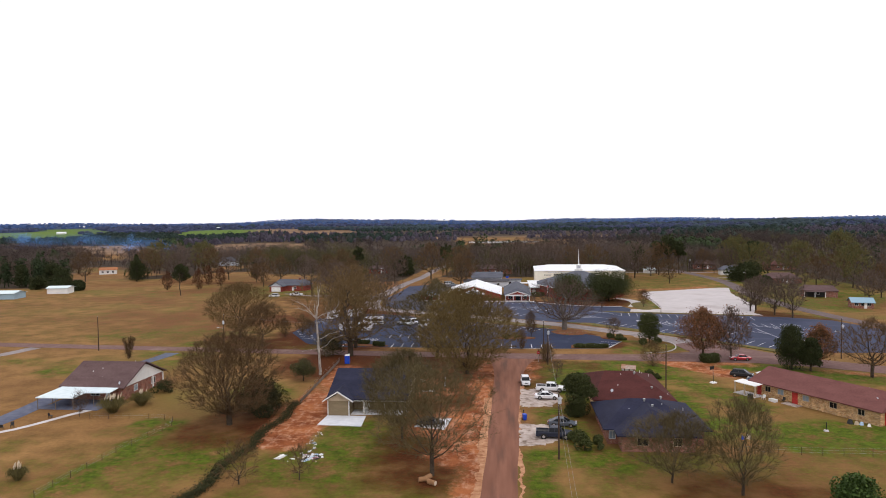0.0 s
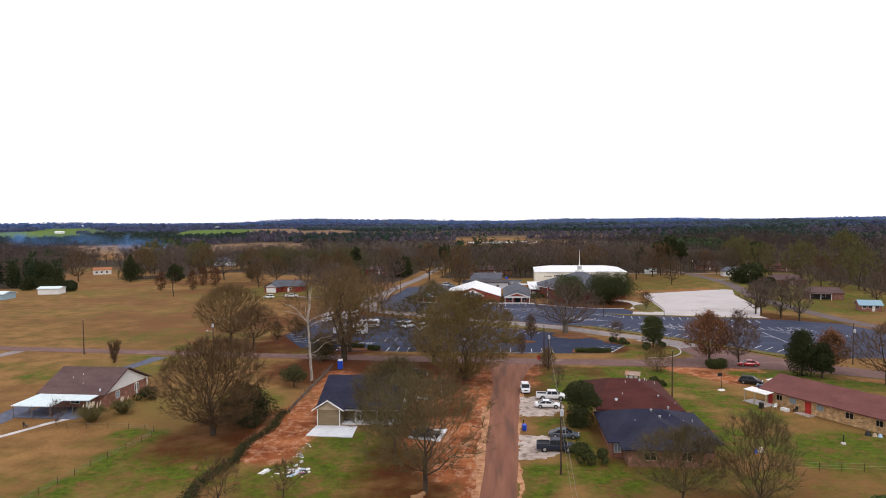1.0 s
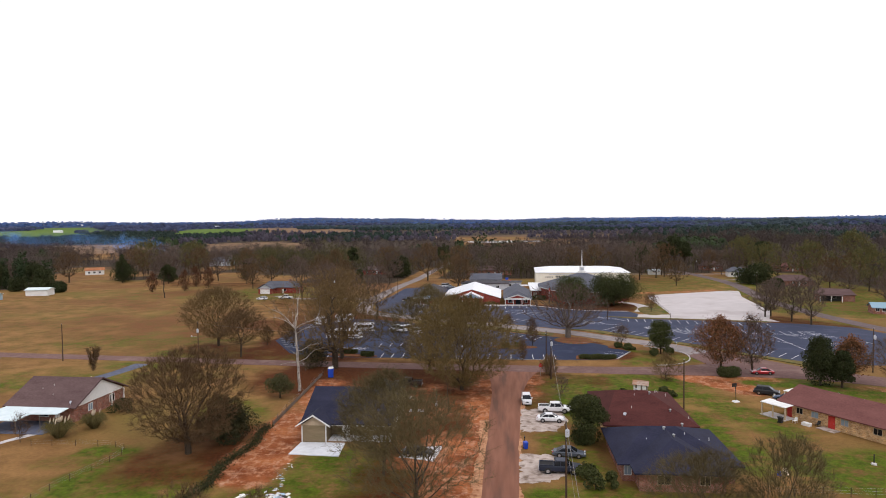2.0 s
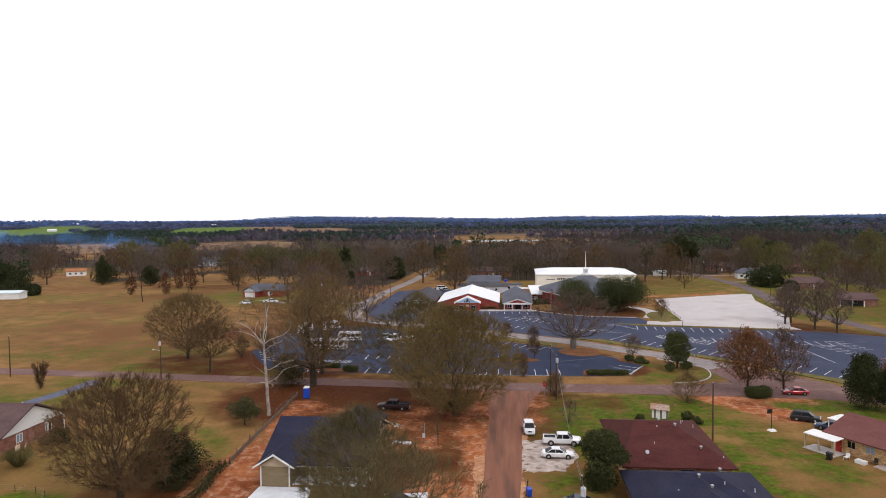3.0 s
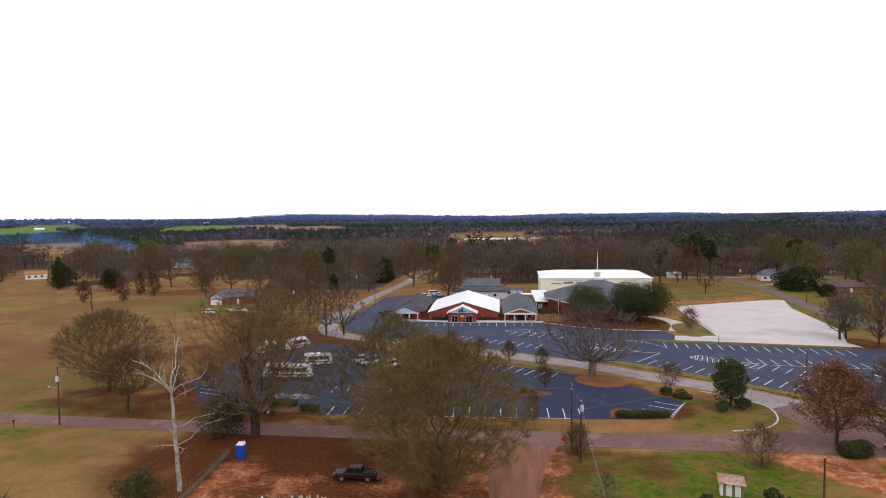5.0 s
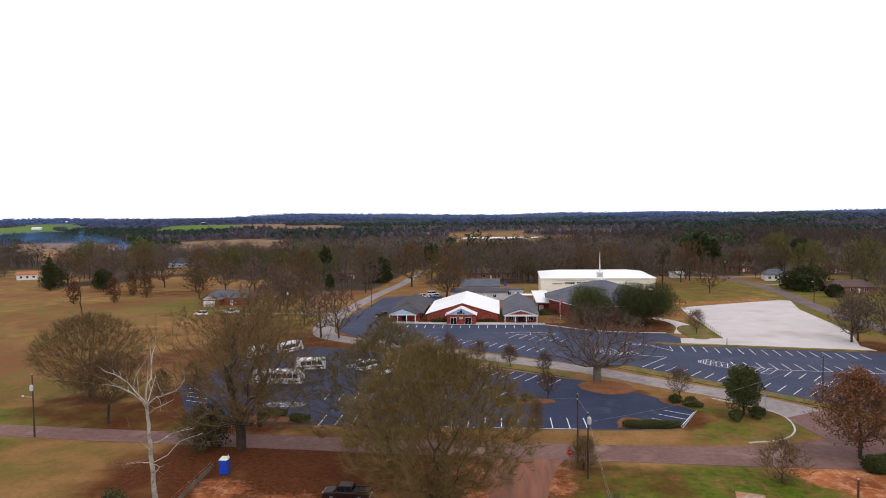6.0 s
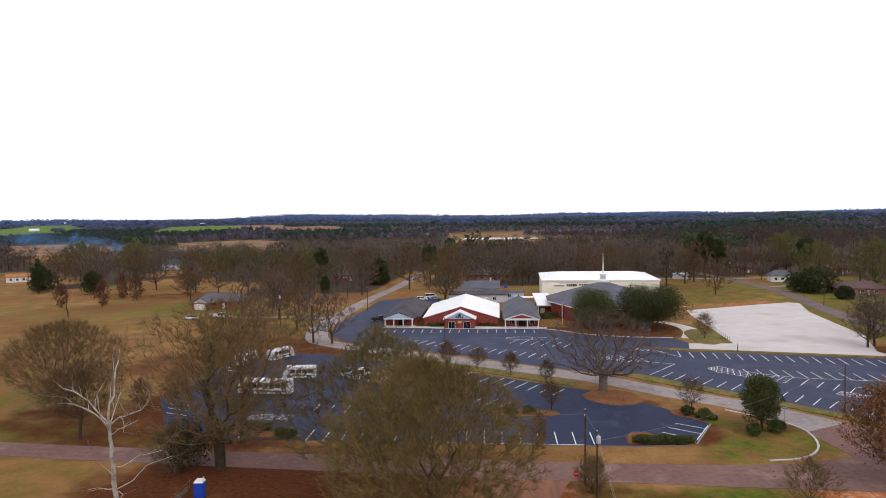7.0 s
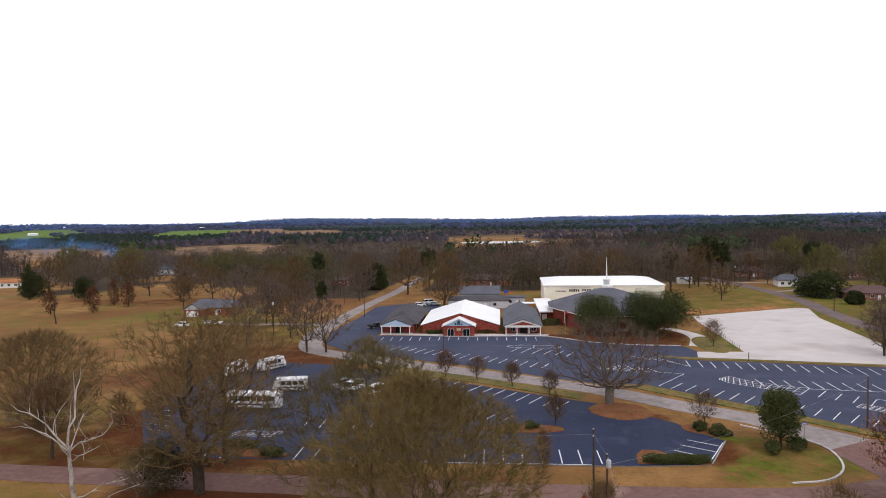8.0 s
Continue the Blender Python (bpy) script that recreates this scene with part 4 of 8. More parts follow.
def bare_tree(name, m, seed, height, spread, label, twig=None, bark=None, trunk=0.3, n=900, each=12, bare=0.2, stem=0.35, direct=0.4, vase=False, group="", leaf=None, leaf_n=0, leaf_size=0.25, thick=1.0, reach=1.25, category="tree", lobes=0.16, crook=0.0):
    a, c, r0, r1, beyond = grow(seed, height, spread, trunk, n, bare, stem, direct, vase, lobes, crook)
    rng = np.random.RandomState(seed)
    ob = thing(name, m, label, category, group)
    rows = list(zip(a, c, np.maximum(r0, 0.016 * thick), np.maximum(r1, 0.012 * thick)))
    limb = beyond > max(n * 0.035, 1.5)
    part("trunk", np_mesh("trunk", *sticks([r for r, k in zip(rows, limb) if k], 7), bark or BARK, True), None, ob)
    V, F = merge(sticks([r for r, k, w in zip(rows, limb, beyond) if not k and w > 1] or rows[-1:], 3), thorns([r for r, w in zip(rows, beyond) if w <= 1] or rows[-1:]))
    outer = beyond < 7
    tips = c[outer]
    if each:
        v2, f2, tips = twigs(a[outer], c[outer], each, reach, 0.015 * thick, rng)
        V, F = merge((V, F), (v2, f2))
    part("crown", np_mesh("crown", V, F, twig or TWIG), None, ob)
    if leaf:
        at = tips[rng.randint(0, len(tips), leaf_n)] + rng.normal(0, 0.25, (leaf_n, 3))
        part("foliage", np_mesh("foliage", *leaves(at, leaf_size, rng), leaf), None, ob)
    return ob


def evergreen(name, m, seed, height, spread, label, leaf, count=5000, size=0.4, clumps=22, trunk=0.25, cone=0.0, base=0.12, group="", category="tree"):
    """A dense crown: leaves round many uneven clumps on a short trunk with limbs."""
    rng = np.random.RandomState(seed)
    ob = thing(name, m, label, category, group)
    rows, cen = [], []
    for i in range(clumps):
        h = rng.uniform(base + 0.12, 0.9)
        out = (math.sin(math.pi * min(1, (h - base * 0.5) ** 0.8)) ** 0.6) * (1 - cone) + cone * (1 - h) * 1.05
        a, r = i * 2.4 + rng.uniform(-0.5, 0.5), spread * 0.5 * out * rng.uniform(0.35, 0.8)
        cen.append((r * math.cos(a), r * math.sin(a), h * height, spread * rng.uniform(0.13, 0.22) * (1 - 0.5 * cone * h)))
    for h in (0.18, 0.34, 0.5, 0.65, 0.8) if cone > 0.25 and base < 0.1 else ():
        out = (math.sin(math.pi * min(1, (h - base * 0.5) ** 0.8)) ** 0.6) * (1 - cone) + cone * (1 - h) * 1.05
        cen.append((0, 0, h * height, spread * 0.42 * out))
    cen.append((0, 0, height * 0.93, spread * 0.12 * (1 - 0.4 * cone)))
    cen.append((0, 0, height * 0.6, spread * 0.26 * (1 - 0.4 * cone)))
    for x, y, z, r in cen:
        s = Vector((0, 0, max(0.2, z * 0.55)))
        rows.append((s, Vector((x, y, z)), trunk * 0.4, trunk * 0.12, 1))
    rows.append((Vector((0, 0, 0)), Vector((0, 0, height * 0.75)), trunk, trunk * 0.35, 0))
    pts = []
    for x, y, z, r in cen:
        n = int(count * r * r / sum(c[3] ** 2 for c in cen)) + 4
        d = rng.normal(size=(n, 3))
        d /= np.linalg.norm(d, axis=1, keepdims=True)
        pts.append(np.array((x, y, z)) + d * (r * rng.uniform(0.55, 1.06, (n, 1)) ** 0.7) * (1, 1, 0.82))
    pts = np.concatenate(pts)
    pts[:, 2] = np.maximum(pts[:, 2], 0.12)
    part("trunk", np_mesh("trunk", *sticks(rows, 6), BARK, True), None, ob)
    part("crown", np_mesh("crown", *leaves(pts, size, rng), leaf), None, ob)
    return ob


def shrub(name, m, seed, height, spread, label, leaf, count=700, size=0.22, category="shrub", group=""):
    return evergreen(name, m, seed, height, spread, label, leaf, count, size, 9, 0.05, 0.0, 0.0, group, category)


def hedge(m, lx, ly, lz, seed, label="clipped dark green hedge beside the car park", count=4000):
    rng = np.random.RandomState(seed)
    ob = thing("hedge", m, label, "hedge", "car park hedges")
    p = rng.normal(size=(count, 3))
    p /= (np.abs(p) ** (6, 3, 3)).sum(1, keepdims=True) ** 0.3
    p = np.clip(p, -1, 1) * rng.uniform(0.85, 1.04, (count, 1))
    p = p * (lx / 2, ly / 2, lz / 2) + (0, 0, lz / 2)
    p[:, 2] = np.clip(p[:, 2] + 0.1 * np.sin(p[:, 0] * 1.7 + seed), 0.05, None)
    part("foliage", np_mesh("foliage", *leaves(p, 0.17, rng), LEAF_MID), None, ob)
    rows = [(Vector((x, 0, 0)), Vector((x, 0.1, lz * 0.8)), 0.03, 0.015, 0) for x in np.linspace(-lx * 0.42, lx * 0.42, max(3, int(lx)))]
    tagged(part("stems", np_mesh("stems", *sticks(rows, 5), BARK), None, ob), kind="stuff")
    return ob


def sycamore(m, seed):
    """A stout white trunk that forks high up, with long crooked limbs and little twig."""
    rng = random.Random(seed)
    ob = thing("sycamore_tree", m, "white-barked leafless sycamore with crooked limbs", "tree")
    rows, fine = [], []

    def limb(a, turn, rise, length, r, twigs_left):
        """A crooked limb from a, that bends as it goes and forks into thinner ones."""
        n = max(3, int(length / 0.9))
        p, t, k = Vector(a), radians(turn), radians(rise)
        for i in range(n):
            t += rng.gauss(0, 0.22)
            k = min(1.5, max(-0.6, k + rng.gauss(0, 0.2)))
            q = p + Vector((math.cos(t) * math.cos(k), math.sin(t) * math.cos(k), math.sin(k))) * length / n
            r1 = r * (1 - 0.8 / n)
            (rows if r > 0.022 else fine).append((p, q, r, r1))
            if twigs_left and i > 0 and rng.random() < 0.85:
                limb(q, math.degrees(t) + rng.choice((-1, 1)) * rng.uniform(25, 70), math.degrees(k) + rng.uniform(-25, 30), length * rng.uniform(0.35, 0.62), r1 * 0.6, twigs_left - 1)
            p, r = q, r1

    p = Vector((0, 0, -0.2))
    for i in range(14):
        q = Vector((-0.74 * (i / 13) ** 1.3 + rng.gauss(0, 0.05), rng.gauss(0, 0.06), 13.4 * (i + 1) / 14))
        rows.append((p, q, 0.34 - 0.0125 * i, 0.34 - 0.0125 * (i + 1)))
        p = q
    for x, z, turn, rise, length, r in ((-1.35, 13.3, 60, 72, 6.6, 0.2), (-1.3, 13.2, 176, 42, 6.2, 0.15), (-1.3, 12.9, 200, 34, 5.4, 0.13), (-1.2, 12.8, 8, 44, 7.2, 0.14), (-1.1, 11.8, -12, 30, 4.6, 0.11),
                                        (-1.2, 12.6, 95, 40, 5.0, 0.11), (-1.2, 12.4, 265, 35, 5.0, 0.11), (-0.7, 8.3, 10, -4, 5.4, 0.1), (-0.5, 6.0, 182, 12, 5.4, 0.1), (-0.45, 5.7, -20, 12, 4.0, 0.09), (-0.4, 5.9, 20, 34, 6.6, 0.09), (-0.6, 7.4, 150, 25, 3.2, 0.06)):
        limb((x * 0.55, 0, z), turn, rise, length, r * 0.68, 3)
    part("trunk", np_mesh("trunk", *sticks(rows, 7), BARK_WHITE, True), None, ob)
    tagged(part("twigs", np_mesh("twigs", *sticks([(a, b, max(r0, 0.014), max(r1, 0.01)) for a, b, r0, r1 in fine], 3), TWIG_PALE), None, ob), kind="stuff")
    return ob


T = lambda x, y, turn=0.0, s=1.0: pose(x, y, 0, 0, 0, turn) @ Matrix.Scale(s, 4)  # noqa: E731

# large bare trees of the near yards
bare_tree("bare_oak", T(-47.2, 110), 11, 14.8, 19.5, "large spreading leafless oak with tan twigs beside a hedge line", trunk=0.5, n=3200, each=14, direct=0.42, bare=0.13, stem=0.3, lobes=0.22, thick=1.15)
bare_tree("bare_oak", T(-9.6, 88.8), 12, 14.8, 19, "leafless oak with low spreading limbs on patchy lawn", trunk=0.32, n=1500, each=13, direct=0.5, bare=0.2, twig=TWIG_DUSK, thick=0.95)
bare_tree("bare_tree", T(-15.9, 103), 13, 13.6, 14.5, "slim leafless tree with olive buds beside the new house", twig=TWIG_DUSK, trunk=0.22, n=1900, each=18, bare=0.2, leaf=LEAF_OLIVE, leaf_n=4000, leaf_size=0.1, thick=0.95)
bare_tree("water_oak", T(-8.0, 150.5), 14, 18.5, 24.5, "tall budding oak with an olive brown haze of twigs", twig=TWIG_OLIVE, trunk=0.45, n=3600, each=26, lobes=0.12, bare=0.06, leaf=BUDS, leaf_n=5000, leaf_size=0.1, thick=1.1)
bare_tree("water_oak", T(-16.5, 168), 15, 18.2, 27, "tall budding oak with dense brown twigs by the road", twig=TWIG_DUSK, trunk=0.4, n=2900, each=22, lobes=0.22, bare=0.14, leaf=BUDS, leaf_n=2500, leaf_size=0.1, thick=1.1)
bare_tree("bare_oak", T(-39.3, 169.8), 16, 21, 23.5, "tall dark leafless oak beside the road", trunk=0.75, n=2300, each=14, lobes=0.3, direct=0.34, bare=0.18, thick=1.35, twig=TWIG_TAN)
bare_tree("bare_oak", T(-40.4, 181), 17, 20.5, 19, "tall leafless oak at the edge of the car park", trunk=0.5, n=1800, each=14, lobes=0.28, direct=0.36, bare=0.22, thick=1.1, twig=TWIG_TAN)
sycamore(T(-41.5, 148.2), 18)
bare_tree("bare_oak", T(-79.3, 196), 29, 16, 23, "round leafless oak with tan twigs in the field", trunk=0.4, n=3000, each=15, bare=0.16, thick=1.2, lobes=0.08, stem=0.25, direct=0.6, twig=TWIG_TAN)
bare_tree("bare_tree", T(-67, 181.2), 20, 11.6, 13.5, "small leafless tree by the cross road", trunk=0.24, n=1300, each=11, bare=0.3, twig=TWIG, thick=1.1)
bare_tree("bare_tree", T(30.4, 84.5), 21, 11.8, 9.8, "slim leafless tree with fine upright twigs on a lawn", trunk=0.2, n=1100, each=13, direct=0.7, stem=0.14, bare=0.14, twig=TWIG_DUSK, thick=0.8)
bare_tree("bare_tree", T(22.5, 88), 22, 8.8, 13, "fine twiggy leafless tree before the dark-roofed house", trunk=0.15, n=1200, each=15, direct=0.6, stem=0.25, bare=0.2, twig=TWIG_DUSK, thick=0.8)
bare_tree("bare_oak", T(19.4, 213), 23, 14.8, 27, "large grey leafless oak on a mulch island", trunk=0.85, n=1300, each=7, direct=0.35, lobes=0.2, bare=0.22, stem=0.26, twig=TWIG_GREY, bark=BARK_GREY, thick=1.9)
bare_tree("russet_oak", T(49.7, 170.2), 24, 11, 11.5, "oak holding dead russet leaves above a clipped bush", trunk=0.28, n=700, each=20, bare=0.22, leaf=LEAF_RUST, leaf_n=9000, leaf_size=0.22)
bare_tree("bare_tree", T(56.0, 168.6), 25, 11.6, 10, "grey leafless tree with a few rusty leaves", trunk=0.2, n=800, each=13, lobes=0.28, bare=0.2, twig=TWIG_GREY, leaf=LEAF_RUST, leaf_n=500, leaf_size=0.25, thick=1.2)
bare_tree("bare_oak", T(80, 151), 26, 12, 15.5, "leafless oak beside the road", trunk=0.35, n=800, each=13, bare=0.22, thick=1.2)
bare_tree("russet_tree", T(73.5, 161), 27, 8.5, 7, "small tree with dead russet leaves", trunk=0.2, n=350, each=28, leaf=LEAF_RUST, leaf_n=2500, leaf_size=0.28)
for i, (x, y, h, w) in enumerate([(94, 259, 10.6, 10.5), (96, 246.5, 12.2, 9), (91.4, 257, 11, 11), (99.5, 240, 12.8, 10), (-51.3, 261.5, 14.2, 14), (-46, 261, 13.8, 14.5), (-79, 310, 16, 13), (-88.3, 306, 17, 14), (-70, 268, 14, 10)]):
    bare_tree("bare_oak", T(x, y), 40 + i, h, w, "leafless grey oak on open grass", trunk=0.3, n=520, each=9, bare=0.2, twig=TWIG_GREY, thick=1.9, group="roadside oaks")

bare_tree("bare_oak", T(-21.6, 346), 46, 16.5, 20, "large dark leafless oak behind the church hall", trunk=0.45, n=900, each=10, bare=0.2, thick=2.4, lobes=0.22)

# scattered bare trees of the fields and far gardens: three kinds, copied
far_kinds = [bare_tree("bare_oak", T(-127, 378), 200, 14.5, 16, "leafless brown oak at the edge of the field", trunk=0.3, n=420, each=10, bare=0.2, thick=3.6, group="field edge trees"),
             bare_tree("bare_oak", T(-113, 378), 201, 15.5, 17, "leafless grey oak at the edge of the field", trunk=0.3, n=420, each=10, bare=0.22, twig=TWIG_GREY, thick=3.6, group="field edge trees"),
             bare_tree("bare_oak", T(-205, 449.7), 202, 20, 20, "budding olive oak at the edge of the field", trunk=0.3, n=420, each=10, bare=0.15, twig=TWIG_OLIVE, thick=3.6, group="field edge trees", leaf=LEAF_BUDDING, leaf_n=8000, leaf_size=0.32)]
rng = random.Random(77)
for x, y, s, q in [(-240, 448, 1.0, 0), (-221, 404, 1.15, 0), (-215, 470, 1.3, 1), (-141.6, 378, 0.7, 0), (-140, 383, 0.9, 1), (-74.5, 303, 0.95, 1), (-73.6, 323.6, 1.0, 0), (-68.5, 415, 1.15, 0), (-42, 394, 1.35, 0), (88, 366, 0.85, 0),
                   (130, 430, 0.5, 1), (94.4, 420, 1.3, 0), (76, 398, 1.4, 1), (150, 462, 1.0, 2), (166, 452, 0.85, 2), (158, 470, 1.0, 2), (102, 277, 0.72, 1), (110, 273, 0.75, 1), (-165, 395, 1.1, 1)]:
    copy_thing(far_kinds[q], T(x, y, rng.uniform(0, 360), s * rng.uniform(0.95, 1.05)))
for x, y, s, q in [(-178, 400, 1.2, 0), (-196, 392, 1.1, 1), (-150, 402, 1.2, 0), (-98, 372, 1.1, 0), (-90, 352, 0.95, 1), (-128, 352, 0.8, 0), (-60, 372, 1.0, 1), (-95, 395, 1.2, 0), (-214, 428, 1.3, 1), (-24, 398, 1.3, 0),
                   (-2, 404, 1.2, 1), (52, 402, 1.35, 0), (28, 408, 1.3, 1), (190, 400, 1.2, 2), (200, 360, 1.2, 0), (180, 330, 1.0, 1), (-250, 385, 1.2, 0), (-62, 282, 0.9, 0), (-84, 330, 1.0, 0),
                   (141, 396, 0.9, 2), (152, 404, 1.0, 1), (160, 384, 1.0, 2), (148, 345, 0.8, 1), (158, 356, 1.0, 0), (168, 340, 1.0, 2), (150, 322, 0.8, 1), (172, 366, 1.1, 0), (128, 448, 0.9, 0), (141, 446, 1.0, 1),
                   (172, 420, 1.1, 1), (186, 436, 1.2, 0), (160, 300, 0.9, 0), (146, 282, 0.85, 1), (88, 412, 1.1, 0), (66, 404, 1.2, 1), (40, 412, 1.2, 0), (14, 412, 1.2, 1), (-290, 440, 1.2, 1), (-232, 440, 1.1, 2)]:
    copy_thing(far_kinds[q], T(x, y, rng.uniform(0, 360), s * rng.uniform(0.95, 1.05)))

# small ornamental trees round the car parks
for i, (x, y, h, w, lf) in enumerate([(-12.5, 233.4, 5.3, 4.4, 1), (-5.4, 231, 4.5, 4.2, 0), (1.8, 225, 4.6, 3.8, 0), (9, 218.6, 4.4, 3.4, 0), (8.5, 200, 4.7, 3.6, 0), (5.2, 180.4, 4.8, 2.4, 0), (32.5, 199.4, 5.4, 5, 0), (55, 268.5, 6.2, 5.4, 1), (35.5, 161, 5.2, 6.8, 0), (10.8, 164.5, 4.0, 4.2, 0)]):
    bare_tree("crape_myrtle", T(x, y), 60 + i, h, w, "small round-headed myrtle with fine russet twigs", trunk=0.1, n=460 if i > 7 else 300, each=9, bare=0.05 if i > 7 else 0.26 if w > 3 else 0.1, stem=0.08 if i > 7 else 0.2, direct=0.6 if i > 7 else 0.4, twig=TWIG_GREY if i in (3, 6) else TWIG_TAN if i > 7 else TWIG, leaf=LEAF_BROWN, leaf_n=1300 if lf else 160, leaf_size=0.16, group="car park myrtles", thick=0.9)

# evergreens
evergreen("magnolia_tree", T(27.6, 288), 31, 11.2, 15.4, "dense dark green oak in front of the church", LEAF_MID, 28000, 0.22, 90)
evergreen("magnolia_tree", T(44.4, 287), 32, 11.6, 22, "broad dense dark green oak in front of the church", LEAF_BROAD, 42000, 0.24, 120, 0.4)
evergreen("holly_tree", T(40.9, 190.4), 33, 8.7, 7.6, "upright dark green holly tree on a grass corner", LEAF_MID, 15000, 0.2, 70, 0.22, 0.35, 0.12)
evergreen("holly_tree", T(13.5, 118.8), 34, 7.7, 7.3, "round dark evergreen beside the red-roofed house", LEAF_BROAD, 17000, 0.19, 44, 0.25, 0.05, 0.0)
evergreen("cedar_tree", T(66.2, 158.5), 35, 10.6, 8.4, "dark green cedar beside the road", LEAF_DARK, 16000, 0.22, 70, 0.25, 0.35, 0.04)
evergreen("cedar_tree", T(69.6, 156.6), 36, 7.8, 5.2, "dark green cedar beside the road", LEAF_DARK, 12000, 0.24, 60, 0.25, 0.2, 0.04)
evergreen("pine_tree", T(39.5, 75), 37, 6.4, 6.8, "young bright green pine at the lawn edge", LEAF_PINE, 9000, 0.25, 34, 0.2, 0.3, 0.0)
evergreen("cedar_tree", T(-44.0, 116.5), 38, 6.6, 9.6, "low dark evergreen thicket under the oak", LEAF_THICKET, 13000, 0.22, 34, 0.15, 0.0, 0.0)
evergreen("cedar_tree", T(-44.4, 171), 39, 6.6, 8.0, "dark evergreen undergrowth by the road", LEAF_THICKET, 3800, 0.2, 60, 0.15, 0.3, 0.0)
bare_tree("bare_shrub", T(-45.2, 168.4), 139, 6.2, 7.5, "leafless thicket tangled through dark undergrowth", trunk=0.08, n=520, each=10, bare=0.05, stem=0.08, direct=0.6, twig=TWIG_DUSK, thick=1.1, category="shrub")
evergreen("yaupon_bush", T(-43.7, 142.4), 40, 4.5, 6.3, "round olive green bush on a leaning trunk beside the garden fence", LEAF_OLIVE, 6000, 0.15, 26, 0.16, 0.0, 0.3)
for i, (x, y, h, w) in enumerate([(130, 376, 9.2, 20), (132, 352, 4.6, 6.5), (-61, 418, 13, 13), (-230, 330, 6, 9), (-222, 334, 5, 8)]):
    evergreen("live_oak_tree", T(x, y), 70 + i, h, w, "round dense evergreen in the open field", LEAF_DARK, 7000, 0.6, 44, 0.3, 0.0, 0.02, "far evergreens")
for i, (x, y, h, w, c) in enumerate([(-221.5, 393, 12, 14, 0.1), (-187, 379, 11, 11, 0.2), (-217, 384, 17, 9, 0.6), (-77.6, 377, 8, 6, 0.5), (-152, 404, 12, 6, 0.6)]):
    evergreen("cedar_tree", T(x, y), 170 + i, h, w, "dark upright cedar at the edge of the field", LEAF_DARK, 5000, 0.42, 30, 0.3, c, 0.02, "far cedars")
for i, (x, y, h, w, c) in enumerate([(-264, 350, 13, 10, 0.3), (-251, 357, 15, 11, 0.2), (-240, 349, 12, 10, 0.1), (-246, 338, 7, 9, 0.0), (-274, 340, 12, 10, 0.2)]):
    evergreen("cedar_tree", T(x, y), 270 + i, h, w, "dark spreading evergreen in a thicket beside the sheds", LEAF_DARK, 3200, 0.55, 30, 0.3, c, 0.02, "thicket evergreens")
for i, (x, y, h, w) in enumerate([(101, 424, 25, 12), (95, 429, 21, 9), (109, 431, 21, 9), (84, 432, 20, 9), (160, 452, 20, 9), (-92, 425, 19, 8), (-36, 430, 20, 9)]):
    evergreen("pine_tree", T(x, y), 180 + i, h, w, "tall dark pine standing above the bare woods", LEAF_DARK, 2600, 0.7, 22, 0.3, 0.15, 0.42, "tall pines")
for i, (x, y, h, w) in enumerate([(-173, 335, 8, 4.8), (-158, 338.6, 9.6, 4.8), (-163, 362, 9.3, 5.2), (-153.4, 356, 9.1, 5.8)]):
    bare_tree("russet_tree", T(x, y), 80 + i, h, w, "slim tree with dead russet leaves in the field", trunk=0.15, n=200, each=5, bare=0.1, leaf=LEAF_BROWN, leaf_n=900, leaf_size=0.42, group="field trees", thick=2)
bare_tree("dead_snag", T(-153.8, 310), 90, 10.8, 3.5, "thin dead trunk standing in the field", trunk=0.25, n=25, each=1, bare=0.5, thick=2)

# hedges and shrubs
hedge(T(23.9, 182.9, 1), 9.0, 1.7, 1.15, 1, count=9000)
hedge(T(-40.2, 186.8, -2), 5.2, 1.6, 1.2, 3)
hedge(T(-34.4, 183.6, -2), 3.4, 1.7, 1.3, 4)
hedge(T(50, 165.4, 10), 4.6, 2.6, 2.1, 5, "clipped round green hedge below a russet tree", 7000)
hedge(T(-20, 289, 0), 5.5, 1.2, 1.2, 6, "low clipped hedge before the brick hall")
hedge(T(-4.4, 290.4, 0), 6.5, 1.2, 1.2, 7, "low clipped hedge before the brick hall")
hedge(T(15.5, 305, 20), 7, 2, 2.0, 8, "green hedge beside the church walkway")
for i, (x, y, h, w) in enumerate([(1.0, 196.6, 1.3, 3.0), (4.4, 197.6, 1.3, 2.6), (38.4, 187.2, 2.0, 3.2), (42.6, 188.6, 2.1, 3.1), (33.8, 195.6, 1.6, 4.0), (31.2, 197.6, 1.6, 2.8), (12.4, 100, 2.7, 3.4), (14.6, 101, 2.0, 2.4), (24, 146.5, 1.6, 2.4), (32.2, 148.6, 1.5, 2.6), (33.6, 147.4, 1.2, 2.0), (11.5, 104, 2.2, 3)]):
    shrub("shrub", T(x, y), 100 + i, h, w, "rounded dark green shrub", LEAF_MID, 1300, 0.22, group="garden shrubs")


